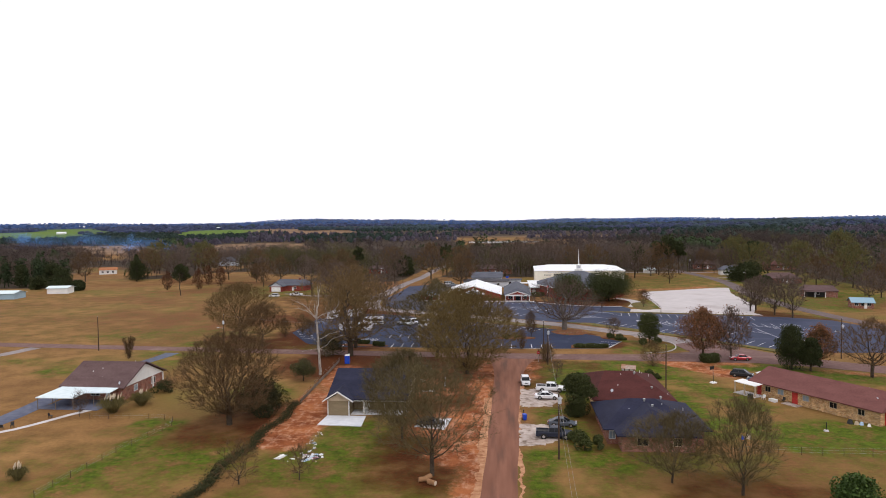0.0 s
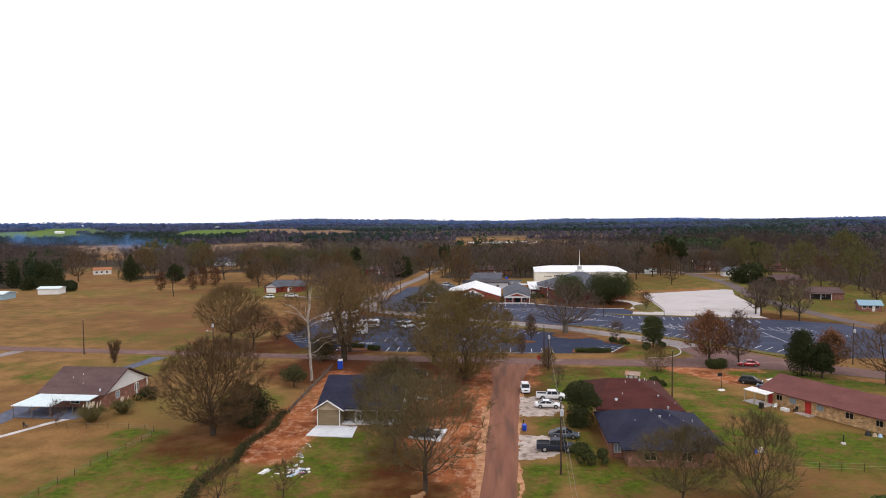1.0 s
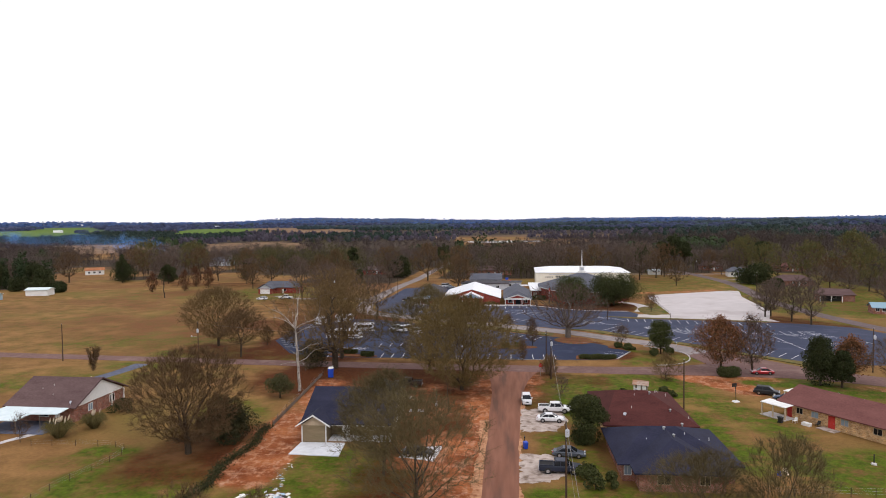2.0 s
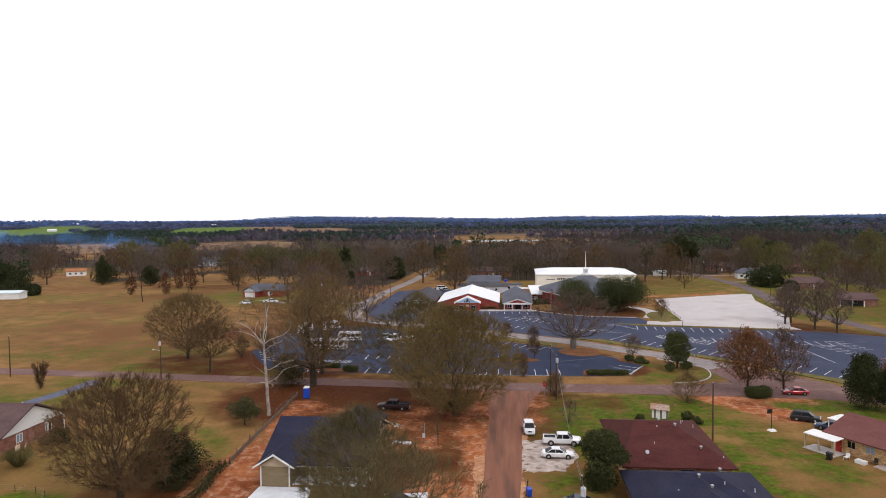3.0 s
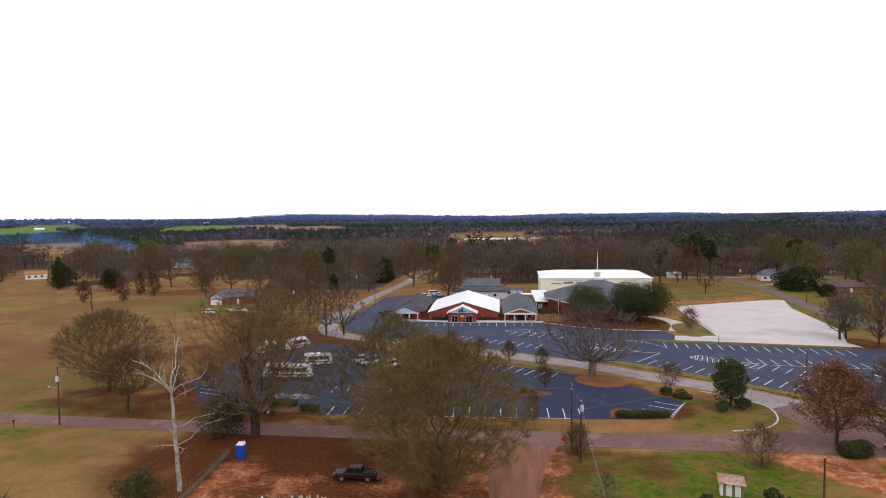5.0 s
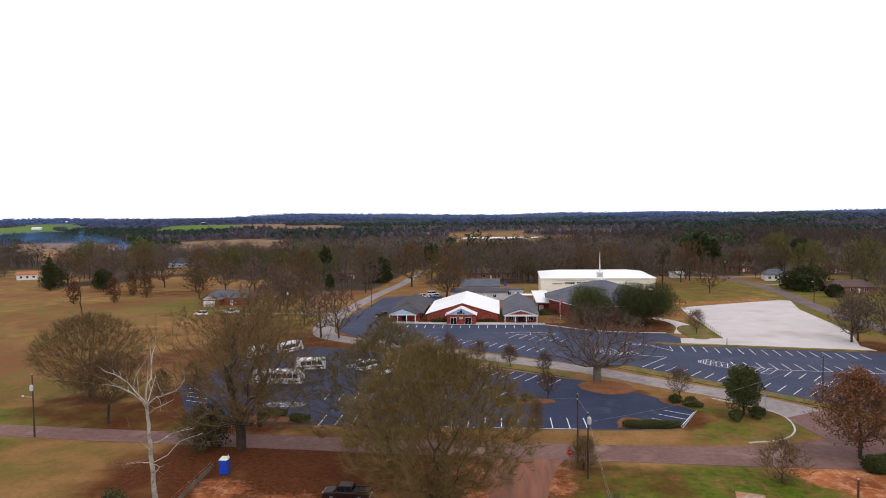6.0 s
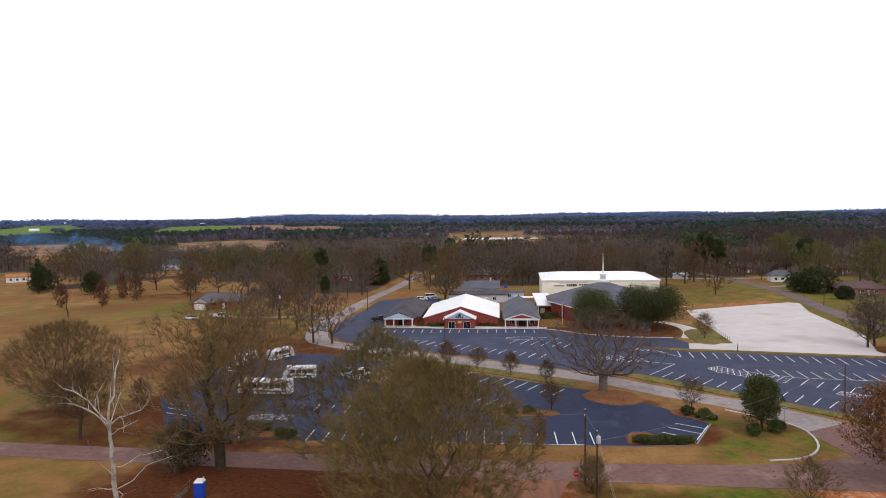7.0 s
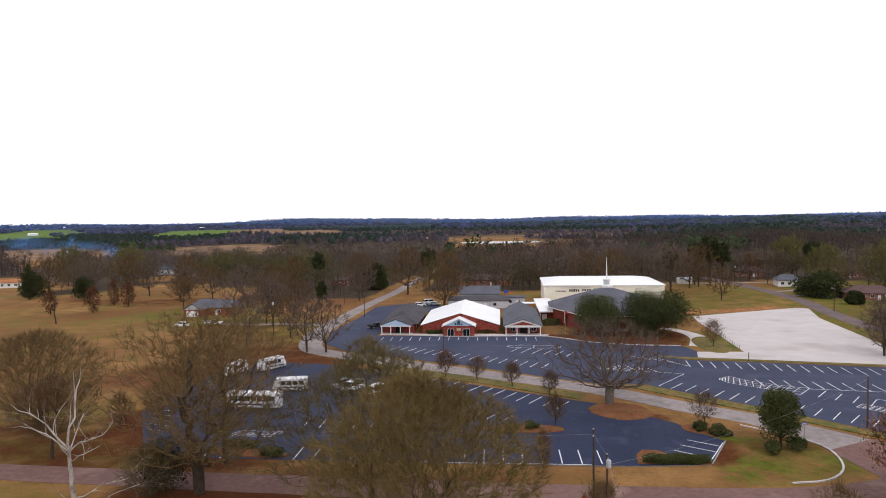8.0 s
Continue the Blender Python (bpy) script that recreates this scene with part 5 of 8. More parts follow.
def pampas(x, y, h, w, seed, plumes=14):
    ob = thing("pampas_grass", T(x, y), "olive pampas grass clump with pale plumes beside the brick house", "grass clump", "pampas clumps")
    rng = random.Random(seed)
    rows, tips = [], []
    for i in range(420):
        a, r = rng.uniform(0, 6.28), w / 2 * math.sqrt(rng.random())
        k = rng.uniform(0.5, 0.9)
        rows.append((Vector((0.2 * r * math.cos(a), 0.2 * r * math.sin(a), 0)), Vector((0.7 * r * math.cos(a), 0.7 * r * math.sin(a), h * k)), 0.03, 0.025, 0))
        rows.append((rows[-1][1], Vector((1.1 * r * math.cos(a), 1.1 * r * math.sin(a), h * k * rng.uniform(0.4, 0.85))), 0.025, 0.008, 0))
    for i in range(plumes):
        a, r = rng.uniform(0, 6.28), w * 0.3 * rng.random()
        p = Vector((r * math.cos(a), r * math.sin(a), h * 0.8))
        tips += [(p, p + Vector((0.1, 0, 0.4)), 0.03, 0.12, 0), (p + Vector((0.1, 0, 0.4)), p + Vector((0.22, 0.05, 0.95)), 0.12, 0.02, 0)]
    part("blades", np_mesh("blades", *sticks(rows, 3), PAMPAS_BLADE), None, ob)
    if plumes:
        part("plumes", np_mesh("plumes", *sticks(tips, 5), PLUME), None, ob)


pampas(-72.2, 116.2, 3.2, 6, 1, 20)
pampas(-69.4, 121.4, 2.8, 5.0, 2, 8)
pampas(-66.4, 83.6, 2.0, 3, 3, 10)
shrub("shrub", T(-69.8, 131), 130, 2.4, 5, "dark shrub against the brick gable wall", LEAF_DARK, 1500)
bare_tree("bare_shrub", T(-96.3, 164), 131, 5.6, 3.6, "upright leafless shrub beside the cross road", trunk=0.08, n=260, each=12, bare=0.03, stem=0.06, vase=True, direct=0.9, thick=1.8, reach=0.8, category="shrub", lobes=0.08)
bare_tree("bare_tree", T(-76.9, 113.4), 132, 4.2, 3.2, "small grey leafless tree by the patio", trunk=0.06, n=120, each=7, twig=TWIG_GREY)
bare_tree("bare_tree", T(-27.5, 86), 133, 4.5, 4.5, "small leafless fruit tree on the lawn", trunk=0.07, n=120, each=7, thick=1.3)
bare_tree("bare_tree", T(-35.2, 84), 134, 5.5, 7, "scrubby leafless tree on the fence line", trunk=0.1, n=160, each=7, bare=0.1, thick=1.5)
bare_tree("bare_tree", T(-9.4, 133.6), 136, 7.5, 1.6, "thin bare sapling on red clay", trunk=0.07, n=60, each=3, bare=0.35, stem=0.8)
bare_tree("bare_tree", T(11.8, 146), 135, 3.8, 3.5, "small leafless bush behind the parked cars", trunk=0.06, n=120, each=7, bare=0.1, twig=TWIG_GREY)
for i, (x, y, h, w) in enumerate([(-66, 198, 5, 4), (-62, 203, 5.5, 5), (-58, 197, 5, 5), (62, 84, 9, 8)]):
    bare_tree("bare_tree", T(x, y), 140 + i, h, w, "small twiggy leafless tree", trunk=0.12, n=420, each=5, bare=0.15, thick=1.6, group="small bare trees")


# the overgrown fence line between the gardens
def fence_scrub():
    rng = np.random.RandomState(5)
    for name, n, material, size, wide in (("fence_scrub", 8500, LEAF_THICKET, 0.16, 0.55), ("fence_vines", 6500, LEAF_OLIVE, 0.15, 0.45)):
        t = rng.rand(n) ** 1.7
        y = 72 + 52 * t
        x = -40 + 1.1 * t + 0.5 * np.sin(y * 0.4) + rng.normal(0, wide, n)
        z = np.abs(rng.normal(0, 0.5, n)) * (0.7 + 0.8 * waves(x * 0.1, y, 3.0, 5) ** 2)
        setting(name, np_mesh(name, *leaves(np.stack([x, y, z + 0.05], 1), size, rng), material), None, "brown and olive scrub grown through a wire fence", "scrub", "stuff")


fence_scrub()


# ---- woods out to the horizon ----
def wood_tree(seed, tall=15.0, wide=9.0, slivers=130, width=0.12, limbs=9):
    """A light leafless tree for the woods: a trunk, limbs and a puff of fine twigs round each limb's end."""
    rng = np.random.RandomState(seed)
    rows, ends = [(Vector((0, 0, 0)), Vector((rng.normal(0, 0.3), rng.normal(0, 0.3), tall * 0.62)), 0.26, 0.12, 0)], []
    for i in range(limbs):
        a, h = i * 2.4 + rng.uniform(-0.4, 0.4), tall * rng.uniform(0.2, 0.5)
        up = rng.uniform(0.0, 1.0)
        r = wide * 0.36 * math.sqrt(1 - 0.8 * up * up)
        end = Vector((r * math.cos(a), r * math.sin(a), tall * (0.4 + 0.42 * up)))
        rows.append((Vector((0, 0, h)), end, 0.12, 0.05, 1))
        ends.append(end)
    ends = np.array(ends)
    n = slivers
    d = rng.normal(size=(n, 3))
    d /= np.linalg.norm(d, axis=1, keepdims=True)
    c = ends[rng.randint(0, len(ends), n)]
    p = c + d * rng.uniform(0.05, 0.75, (n, 1)) ** 0.6 * (wide * 0.19, wide * 0.19, tall * 0.13)
    way = d + 0.5 * c / (wide * 0.4) * (1, 1, 0) + rng.normal(0, 0.5, (n, 3)) + (0, 0, 0.25)
    way /= np.linalg.norm(way, axis=1, keepdims=True)
    ln = rng.uniform(0.8, 2.0, (n, 1))
    side = np.cross(way, rng.normal(size=(n, 3)))
    side /= np.linalg.norm(side, axis=1, keepdims=True)
    V = np.stack([p - side * width, p + side * width, p + way * ln], 1).reshape(-1, 3)
    return merge(sticks(rows, 3), (V, np.arange(3 * n).reshape(-1, 3)))


def pine_unit(seed, tall=17.0, wide=9.0, n=150, size=1.1):
    """A dark irregular evergreen: leafy clumps on an upright stem."""
    rng = np.random.RandomState(seed)
    v1, f1 = sticks([(Vector((0, 0, 0)), Vector((0, 0, tall * 0.85)), 0.3, 0.1, 0)], 3)
    k = 9
    h = np.linspace(0.14, 0.9, k) + rng.normal(0, 0.04, k)
    r = wide / 2 * rng.uniform(0.15, 0.75, k) * np.sqrt(np.clip(1.15 - h, 0.1, 1))
    a = np.arange(k) * 2.4 + rng.uniform(-0.5, 0.5, k)
    c = np.stack([r * np.cos(a), r * np.sin(a), h * tall], 1)
    d = rng.normal(size=(n, 3))
    d /= np.linalg.norm(d, axis=1, keepdims=True)
    p = c[rng.randint(0, k, n)] + d * rng.uniform(0.6, 1.1, (n, 1)) * (wide * 0.2, wide * 0.2, tall * 0.09)
    return merge((v1, f1), leaves(p, size, rng))


def clump_unit(seed, tall=14.0, wide=13.0, n=28, size=2.7):
    rng = np.random.RandomState(seed)
    d = rng.normal(size=(n, 3))
    d /= np.linalg.norm(d, axis=1, keepdims=True)
    p = d * rng.uniform(0.4, 1, (n, 1)) * (wide / 2, wide / 2, tall * 0.42) + (0, 0, tall * 0.55)
    return leaves(p, size, rng)


def scatter(name, units, places, material, label):
    """Joins turned and scaled units at rows of x, y, size into one mesh."""
    rng = np.random.RandomState(len(places))
    V, F, tone, k = [], [], [], 0
    Z = hill(places[:, 0], places[:, 1])
    for (x, y, s), z in zip(places, Z):
        v, f = units[rng.randint(len(units))]
        a = rng.uniform(0, 6.28)
        c, q = math.cos(a) * s, math.sin(a) * s
        V.append(np.stack([v[:, 0] * c - v[:, 1] * q + x, v[:, 0] * q + v[:, 1] * c + y, v[:, 2] * s * rng.uniform(0.85, 1.15) + z], 1))
        F.append(f + k)
        k += len(v)
        tone.append(np.full(len(v), rng.uniform(0.72, 1.25), np.float32))
    me = np_mesh(name, np.concatenate(V), np.concatenate(F), material)
    me.attributes.new("tone", "FLOAT", "POINT").data.foreach_set("value", np.concatenate(tone))
    setting(name, me, None, label, "woods", "stuff")


def sites(n, near, far, seed):
    """Random places ahead between two distances, clear of open land."""
    rng = np.random.RandomState(seed)
    d = np.sqrt(rng.uniform(near**2, far**2, n))
    a = rng.uniform(-0.78, 0.66, n)
    x, y = d * np.sin(a), d * np.cos(a) + 60
    pale, west = open_land(x, y)
    keep = ~clear(x, y) & (pale < 0.15) & (west < 0.2)
    return np.stack([x, y, rng.uniform(0.7, 1.15, n)], 1)[keep]


def canopy_unit(seed, tall=10.0, wide=19.0):
    """A far clump of tree tops seen as one bumpy, broken mound."""
    rng = np.random.RandomState(seed)
    v, n = [], 7
    for r, h in ((1.0, 0.15), (0.85, 0.6), (0.45, 0.9)):
        for i in range(n):
            a = (i + rng.uniform(-0.3, 0.3)) * math.tau / n
            k = r * rng.uniform(0.75, 1.2)
            v.append((k * wide / 2 * math.cos(a), k * wide / 2 * math.sin(a), tall * h * rng.uniform(0.75, 1.2)))
    v.append((0, 0, tall * rng.uniform(0.85, 1.05)))
    f = []
    for j in range(2):
        for i in range(n):
            p, q = j * n + i, j * n + (i + 1) % n
            f += [(p, q, q + n), (p, q + n, p + n)]
    f += [(2 * n + i, 2 * n + (i + 1) % n, 3 * n) for i in range(n)]
    v1, f1 = np.array(v), np.array(f)
    return v1, f1


bare_units = [wood_tree(s, 16, wide=12.5, slivers=210, width=0.085, limbs=11) for s in range(8)]
light_units = [wood_tree(s, 15, wide=13.0, slivers=84, width=0.17, limbs=5) for s in range(6)]
pine_units = [pine_unit(s) for s in range(6)]
clump_units = [merge(canopy_unit(s, 11.0, 11.0), clump_unit(s, n=20, size=2.0)) for s in range(6)]
canopy_units = [canopy_unit(s) for s in range(8)]


def kinds(p, size, seed, loose=0.35):
    return waves(p[:, 0], p[:, 1], size, seed) + np.random.RandomState(seed).normal(0, loose, len(p))


def patchy(p, size, seed):
    """Uneven heights: groves of tall trees and low regrowth, with gaps."""
    g = waves(p[:, 0], p[:, 1], size, seed)
    rng = np.random.RandomState(seed)
    q = p.copy()
    q[:, 2] *= np.clip(0.86 + 0.26 * g, 0.5, 1.2) * rng.choice([0.55, 0.8, 1.0, 1.15], len(p))
    return q[rng.rand(len(p)) < np.clip(0.9 + 0.6 * g, 0.3, 1)]


edge_w = patchy(sites(4300, 230, 560, 1), 40, 51)
k = kinds(edge_w, 45, 41, 0.22) + 0.7 * ((edge_w[:, 0] < -230) & (edge_w[:, 1] < 420)) + 0.5 * (edge_w[:, 0] > 70) * waves(edge_w[:, 0], edge_w[:, 1], 22, 61)
scatter("woods_bare", bare_units, edge_w[(k < 0.85) & (k > 0)], WOODS, "leafless brown winter woods")
scatter("woods_grey", bare_units, edge_w[(k <= 0) & (k > -0.7)], WOODS_GREY, "leafless grey winter woods")
scatter("woods_budding", bare_units, edge_w[k <= -0.7], WOODS_OLIVE, "budding olive winter woods")
scatter("woods_pine", pine_units, edge_w[k >= 0.85], PINES, "dark green pines among bare woods")
near_w = patchy(sites(6000, 530, 1000, 2), 60, 52)
# the land to the west and towards the pond lies mostly open behind the first woods
thin = np.clip(-near_w[:, 0] / near_w[:, 1] * 3 + 0.1, 0, 0.7) * (near_w[:, 1] > 620)
near_w = near_w[np.random.RandomState(9).rand(len(near_w)) > thin]
k = kinds(near_w, 70, 42, 0.2)
scatter("woods_bare_behind", light_units, near_w[(k < 0.65) & (k > 0)], WOODS_BEHIND, "leafless brown winter woods further off")
scatter("woods_grey_behind", light_units, near_w[(k <= 0) & (k > -0.8)], WOODS_BEHIND, "leafless grey winter woods further off")
scatter("woods_budding_behind", light_units, near_w[k <= -0.8], WOODS_OLIVE, "budding olive winter woods further off")
scatter("woods_pine_behind", clump_units, near_w[k >= 0.65], PINES, "dark pines among bare woods further off")
mid_w = patchy(sites(6500, 980, 1800, 3), 110, 53)
PINE_BLOCKS = [(-1000, 1500, -800, 1400, 130), (-860, 1430, -640, 1300, 120), (-700, 1250, -560, 1180, 90), (-800, 1150, -640, 1050, 70), (-250, 1750, 150, 1700, 120), (330, 1200, 620, 1250, 60)]
block = band(mid_w[:, 0], mid_w[:, 1], PINE_BLOCKS)
k = np.maximum(kinds(mid_w, 110, 43, 0.15), block) + 0.45 * np.clip((mid_w[:, 0] - 120) / 200, 0, 1)
thick_w = sites(9000, 980, 1800, 13)
thick_w[:, 2] *= 0.62
thick_w = thick_w[band(thick_w[:, 0], thick_w[:, 1], PINE_BLOCKS[:4]) > 0.4]
mid_w[:, 2] *= np.where(k > 0.5, 0.85, 0.75)
scatter("woods_middle", clump_units, mid_w[k < 0.5], MID_WOODS, "leafless brown woods tinted for haze in the middle distance")
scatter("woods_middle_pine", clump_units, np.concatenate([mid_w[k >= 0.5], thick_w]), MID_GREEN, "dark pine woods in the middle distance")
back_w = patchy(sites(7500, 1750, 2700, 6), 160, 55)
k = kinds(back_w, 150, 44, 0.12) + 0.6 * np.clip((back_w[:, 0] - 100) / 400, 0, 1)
scatter("woods_behind", canopy_units, back_w[k < 0.25], HAZE_WOODS, "grey woods tinted for haze below the far ridges")
scatter("woods_behind_pine", canopy_units, back_w[k >= 0.25], MID_PINES, "dark pine woods tinted for haze below the far ridges")
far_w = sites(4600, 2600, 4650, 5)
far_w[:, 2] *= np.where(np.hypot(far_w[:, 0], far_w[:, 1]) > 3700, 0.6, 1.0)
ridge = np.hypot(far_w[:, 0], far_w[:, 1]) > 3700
# haze is in the wood colours: stronger blue beyond 3700 m
scatter("woods_distant", canopy_units, far_w[~ridge], FAR_HAZE_WOODS, "wooded ridges tinted blue for haze before the horizon")
scatter("woods_horizon", canopy_units, far_w[ridge], FAR_HAZE_BLUE, "wooded ridges tinted blue for haze on the horizon")
setting("pond", Solid().slab([*blob(2, 1020, 54, 48, 18, 4, 50, 0.2)], -0.1, 0.12), plain("still_water", (0.05, 0.06, 0.07), 0.03), "pale still pond among the woods", "water")


# thin blue smoke from a far garden fire
def smoke():
    m = bpy.data.materials.new("thin_blue_smoke")
    m.use_nodes = True
    n, l = m.node_tree.nodes, m.node_tree.links
    mix, clear_ = n.new("ShaderNodeMixShader"), n.new("ShaderNodeBsdfTransparent")
    dif, at, geo, tex, gain = n.new("ShaderNodeBsdfDiffuse"), n.new("ShaderNodeAttribute"), n.new("ShaderNodeNewGeometry"), n.new("ShaderNodeTexNoise"), n.new("ShaderNodeMath")
    dif.inputs[0].default_value = (0.13, 0.3, 0.62, 1)
    at.attribute_name = "veil"
    tex.inputs["Scale"].default_value, tex.inputs["Detail"].default_value = 0.05, 5
    wide = n.new("ShaderNodeMapRange")
    wide.inputs[1].default_value, wide.inputs[2].default_value = 0.35, 0.7
    gain.operation = "MULTIPLY"
    l.new(geo.outputs["Position"], tex.inputs[0]), l.new(tex.outputs[0], wide.inputs[0])
    l.new(wide.outputs[0], gain.inputs[0]), l.new(at.outputs["Fac"], gain.inputs[1]), l.new(gain.outputs[0], mix.inputs[0])
    l.new(clear_.outputs[0], mix.inputs[1]), l.new(dif.outputs[0], mix.inputs[2])
    l.new(mix.outputs[0], n["Material Output"].inputs[0])
    # each veil drifts from a to b, low over the trees, and thins out towards its rim
    V, F, D, k = [], [], [], 0
    nu, nv = 48, 16
    for (ax, ay, az), (bx, by, bz), tall, thick in (((-360, 665, 10), (-560, 720, 20), 18, 0.8), ((-380, 690, 12), (-500, 740, 19), 15, 0.7), ((-322, 640, 8), (-385, 668, 19), 14, 1.0), ((-420, 690, 14), (-640, 790, 20), 14, 0.6)):
        U, W = np.meshgrid(np.linspace(0, 1, nu), np.linspace(-1, 1, nv))
        z = az + (bz - az) * U + W * tall / 2 + 1.5 * np.sin(9 * U + ax)
        x, y = ax + (bx - ax) * U + 4 * np.sin(5 * U + 2 * W), ay + (by - ay) * U + 6 * np.sin(7 * U + W)
        idx = np.arange(nu * nv).reshape(nv, nu) + k
        V.append(np.stack([x, y, z], -1).reshape(-1, 3))
        F.append(np.stack([idx[:-1, :-1], idx[:-1, 1:], idx[1:, 1:], idx[1:, :-1]], -1).reshape(-1, 4))
        D.append((thick * np.clip(1 - W**2, 0, 1) ** 1.5 * np.clip(np.sin(np.pi * U), 0, 1) ** 0.8).ravel())
        k += nu * nv
    me = np_mesh("smoke", np.concatenate(V), np.concatenate(F), m, True)
    me.attributes.new("veil", "FLOAT", "POINT").data.foreach_set("value", np.concatenate(D).astype(np.float32))
    setting("smoke", me, None, "thin drifting blue smoke above the far woods", "smoke", "stuff")


smoke()


# ---- buildings ----
def roof_solid(x0, y0, x1, y1, z, rise, axis="x", hip0=0.0, hip1=0.0, thick=0.18):
    """A roof over a rectangle with its ridge along an axis; hip0 and hip1 are how far the ends of the ridge stand in (0: a gable)."""
    if axis == "x":
        a, b = (x0 + hip0, (y0 + y1) / 2, z + rise), (x1 - hip1, (y0 + y1) / 2, z + rise)
    else:
        a, b = ((x0 + x1) / 2, y0 + hip0, z + rise), ((x0 + x1) / 2, y1 - hip1, z + rise)
    s = Solid()
    p, q, r, t = (x0, y0, z), (x1, y0, z), (x1, y1, z), (x0, y1, z)
    if axis == "x":
        s.sheet([p, q, b, a], thick).sheet([r, t, a, b], thick)
        ends = ((hip0, (t, p, a)), (hip1, (q, r, b)))
    else:
        s.sheet([t, p, a, b], thick).sheet([q, r, b, a], thick)
        ends = ((hip0, (p, q, a)), (hip1, (r, t, b)))
    for hip, tri in ends:
        if hip > 0:
            s.sheet(list(tri), thick)
    return s


def walls(ob, x0, y0, x1, y1, h, material, t=0.2, z=0.0, label=""):
    for a in ((x0, y0, x1, y0 + t), (x0, y1 - t, x1, y1), (x0, y0 + t, x0 + t, y1 - t), (x1 - t, y0 + t, x1, y1 - t)):
        part("wall", Solid().box(a[0], a[1], z, a[2], a[3], h), material, ob, label)


def gable(ob, side, x0, x1, at, z, rise, material, label="", t=0.15):
    """A gable triangle. side 'y': in a plane of constant y; 'x': of constant x."""
    s = Solid()
    tri = [(x0, z), (x1, z), ((x0 + x1) / 2, z + rise)]
    if side == "y":
        s.hull([(u, at, v) for u, v in tri], [(u, at + t, v) for u, v in tri])
    else:
        s.hull([(at, u, v) for u, v in tri], [(at + t, u, v) for u, v in tri])
    part("gable", s, material, ob, label)


def window(ob, x, y, z, w, h, face="y", pane=None, name="window", frame_material=None, bars=1, out=-1):
    """A window on a wall plane; it faces along y or x, out the way it looks."""
    fr, gl = Solid(), Solid()
    fm = frame_material or WHITE
    k = 0.07

    def put(s, a, b, c, d, e, f):
        if face == "y":
            s.box(x + a, y + min(out * e, out * f), z + c, x + b, y + max(out * e, out * f), z + d)
        else:
            s.box(x + min(out * e, out * f), y + a, z + c, x + max(out * e, out * f), y + b, z + d)

    for a, b, c, d in ((-w / 2 - k, -w / 2, -k, h + k), (w / 2, w / 2 + k, -k, h + k), (-w / 2, w / 2, -k, 0), (-w / 2, w / 2, h, h + k)):
        put(fr, a, b, c, d, -0.02, 0.06)
    for i in range(1, bars + 1):
        u = -w / 2 + w * i / (bars + 1)
        put(fr, u - 0.025, u + 0.025, 0, h, -0.01, 0.045)
    put(gl, -w / 2, w / 2, 0, h, -0.02, 0.02)
    p = part(name, fr, fm, ob)
    part("pane", gl, pane or GLASS_DARK, p)


def door(ob, x, y, w, h, face, material, out=-1, z=0.0):
    s, k = Solid(), Solid()
    if face == "y":
        s.box(x - w / 2, y - 0.03, z, x + w / 2, y + 0.03, z + h)
        s.box(x - w / 2 + 0.12, y + out * 0.045 - 0.01, z + 0.2, x + w / 2 - 0.12, y + out * 0.045 + 0.01, z + h * 0.45)
        s.box(x - w / 2 + 0.12, y + out * 0.045 - 0.01, z + h * 0.52, x + w / 2 - 0.12, y + out * 0.045 + 0.01, z + h - 0.15)
        k.tube((x + w * 0.4, y, z + 1), (x + w * 0.4, y + out * 0.1, z + 1), 0.03)
    else:
        s.box(x - 0.03, y - w / 2, z, x + 0.03, y + w / 2, z + h)
        k.tube((x, y + w * 0.4, z + 1), (x + out * 0.1, y + w * 0.4, z + 1), 0.03)
    d = part("door", s, material, ob)
    part("door_handle", k, STEEL, d)


def posts(ob, places, z0, z1, r=0.08, material=None, name="post"):
    for x, y in places:
        part(name, Solid().box(x - r, y - r, z0, x + r, y + r, z1), material or WHITE, ob)


def vents(ob, places, material=None, pipe=False):
    for x, y, z in places:
        s = Solid()
        if pipe:
            s.tube((x, y, z - 0.3), (x, y, z + 0.18), 0.045, 0.04, 6)
        else:
            s.tube((x, y, z - 0.25), (x, y, z + 0.08), 0.13, 0.13, 8)
            s.lathe([(0.22, z + 0.08), (0.2, z + 0.18), (0.08, z + 0.26)], 10, (x, y))
        part("vent_pipe" if pipe else "roof_vent", s, material or STEEL, ob)


def dish(ob, x, y, z, turn=200):
    s = Solid()
    s.tube((x, y, z - 0.3), (x, y, z + 0.2), 0.03)
    d = Vector((math.sin(radians(turn)), math.cos(radians(turn)), 0.5)).normalized()
    c = Vector((x, y, z + 0.22))
    s.tube(c, c + d * 0.06, 0.14, 0.27, 12)
    part("satellite_dish", s, GREY_PAINT, ob)


# brown-roofed brick house with a white patio cover
h = thing("brown_roof_house", pose(-81, 132, 0, 0, 0, -2), "single-storey red brick house with brown gable roof and white patio cover", "house")
walls(h, -6.6, -7.4, 6.4, 7.4, 2.6, BRICK_BROWN)
part("roof", roof_solid(-7, -8, 7, 8, 2.72, 3.55, "x"), ROOF_BROWN, h, "brown shingle gable roof")
gable(h, "x", -7.4, 7.4, 6.42, 2.6, 3.35, WHITE, "pale painted gable board")
gable(h, "x", -7.4, 7.4, -6.58, 2.6, 3.35, WHITE)
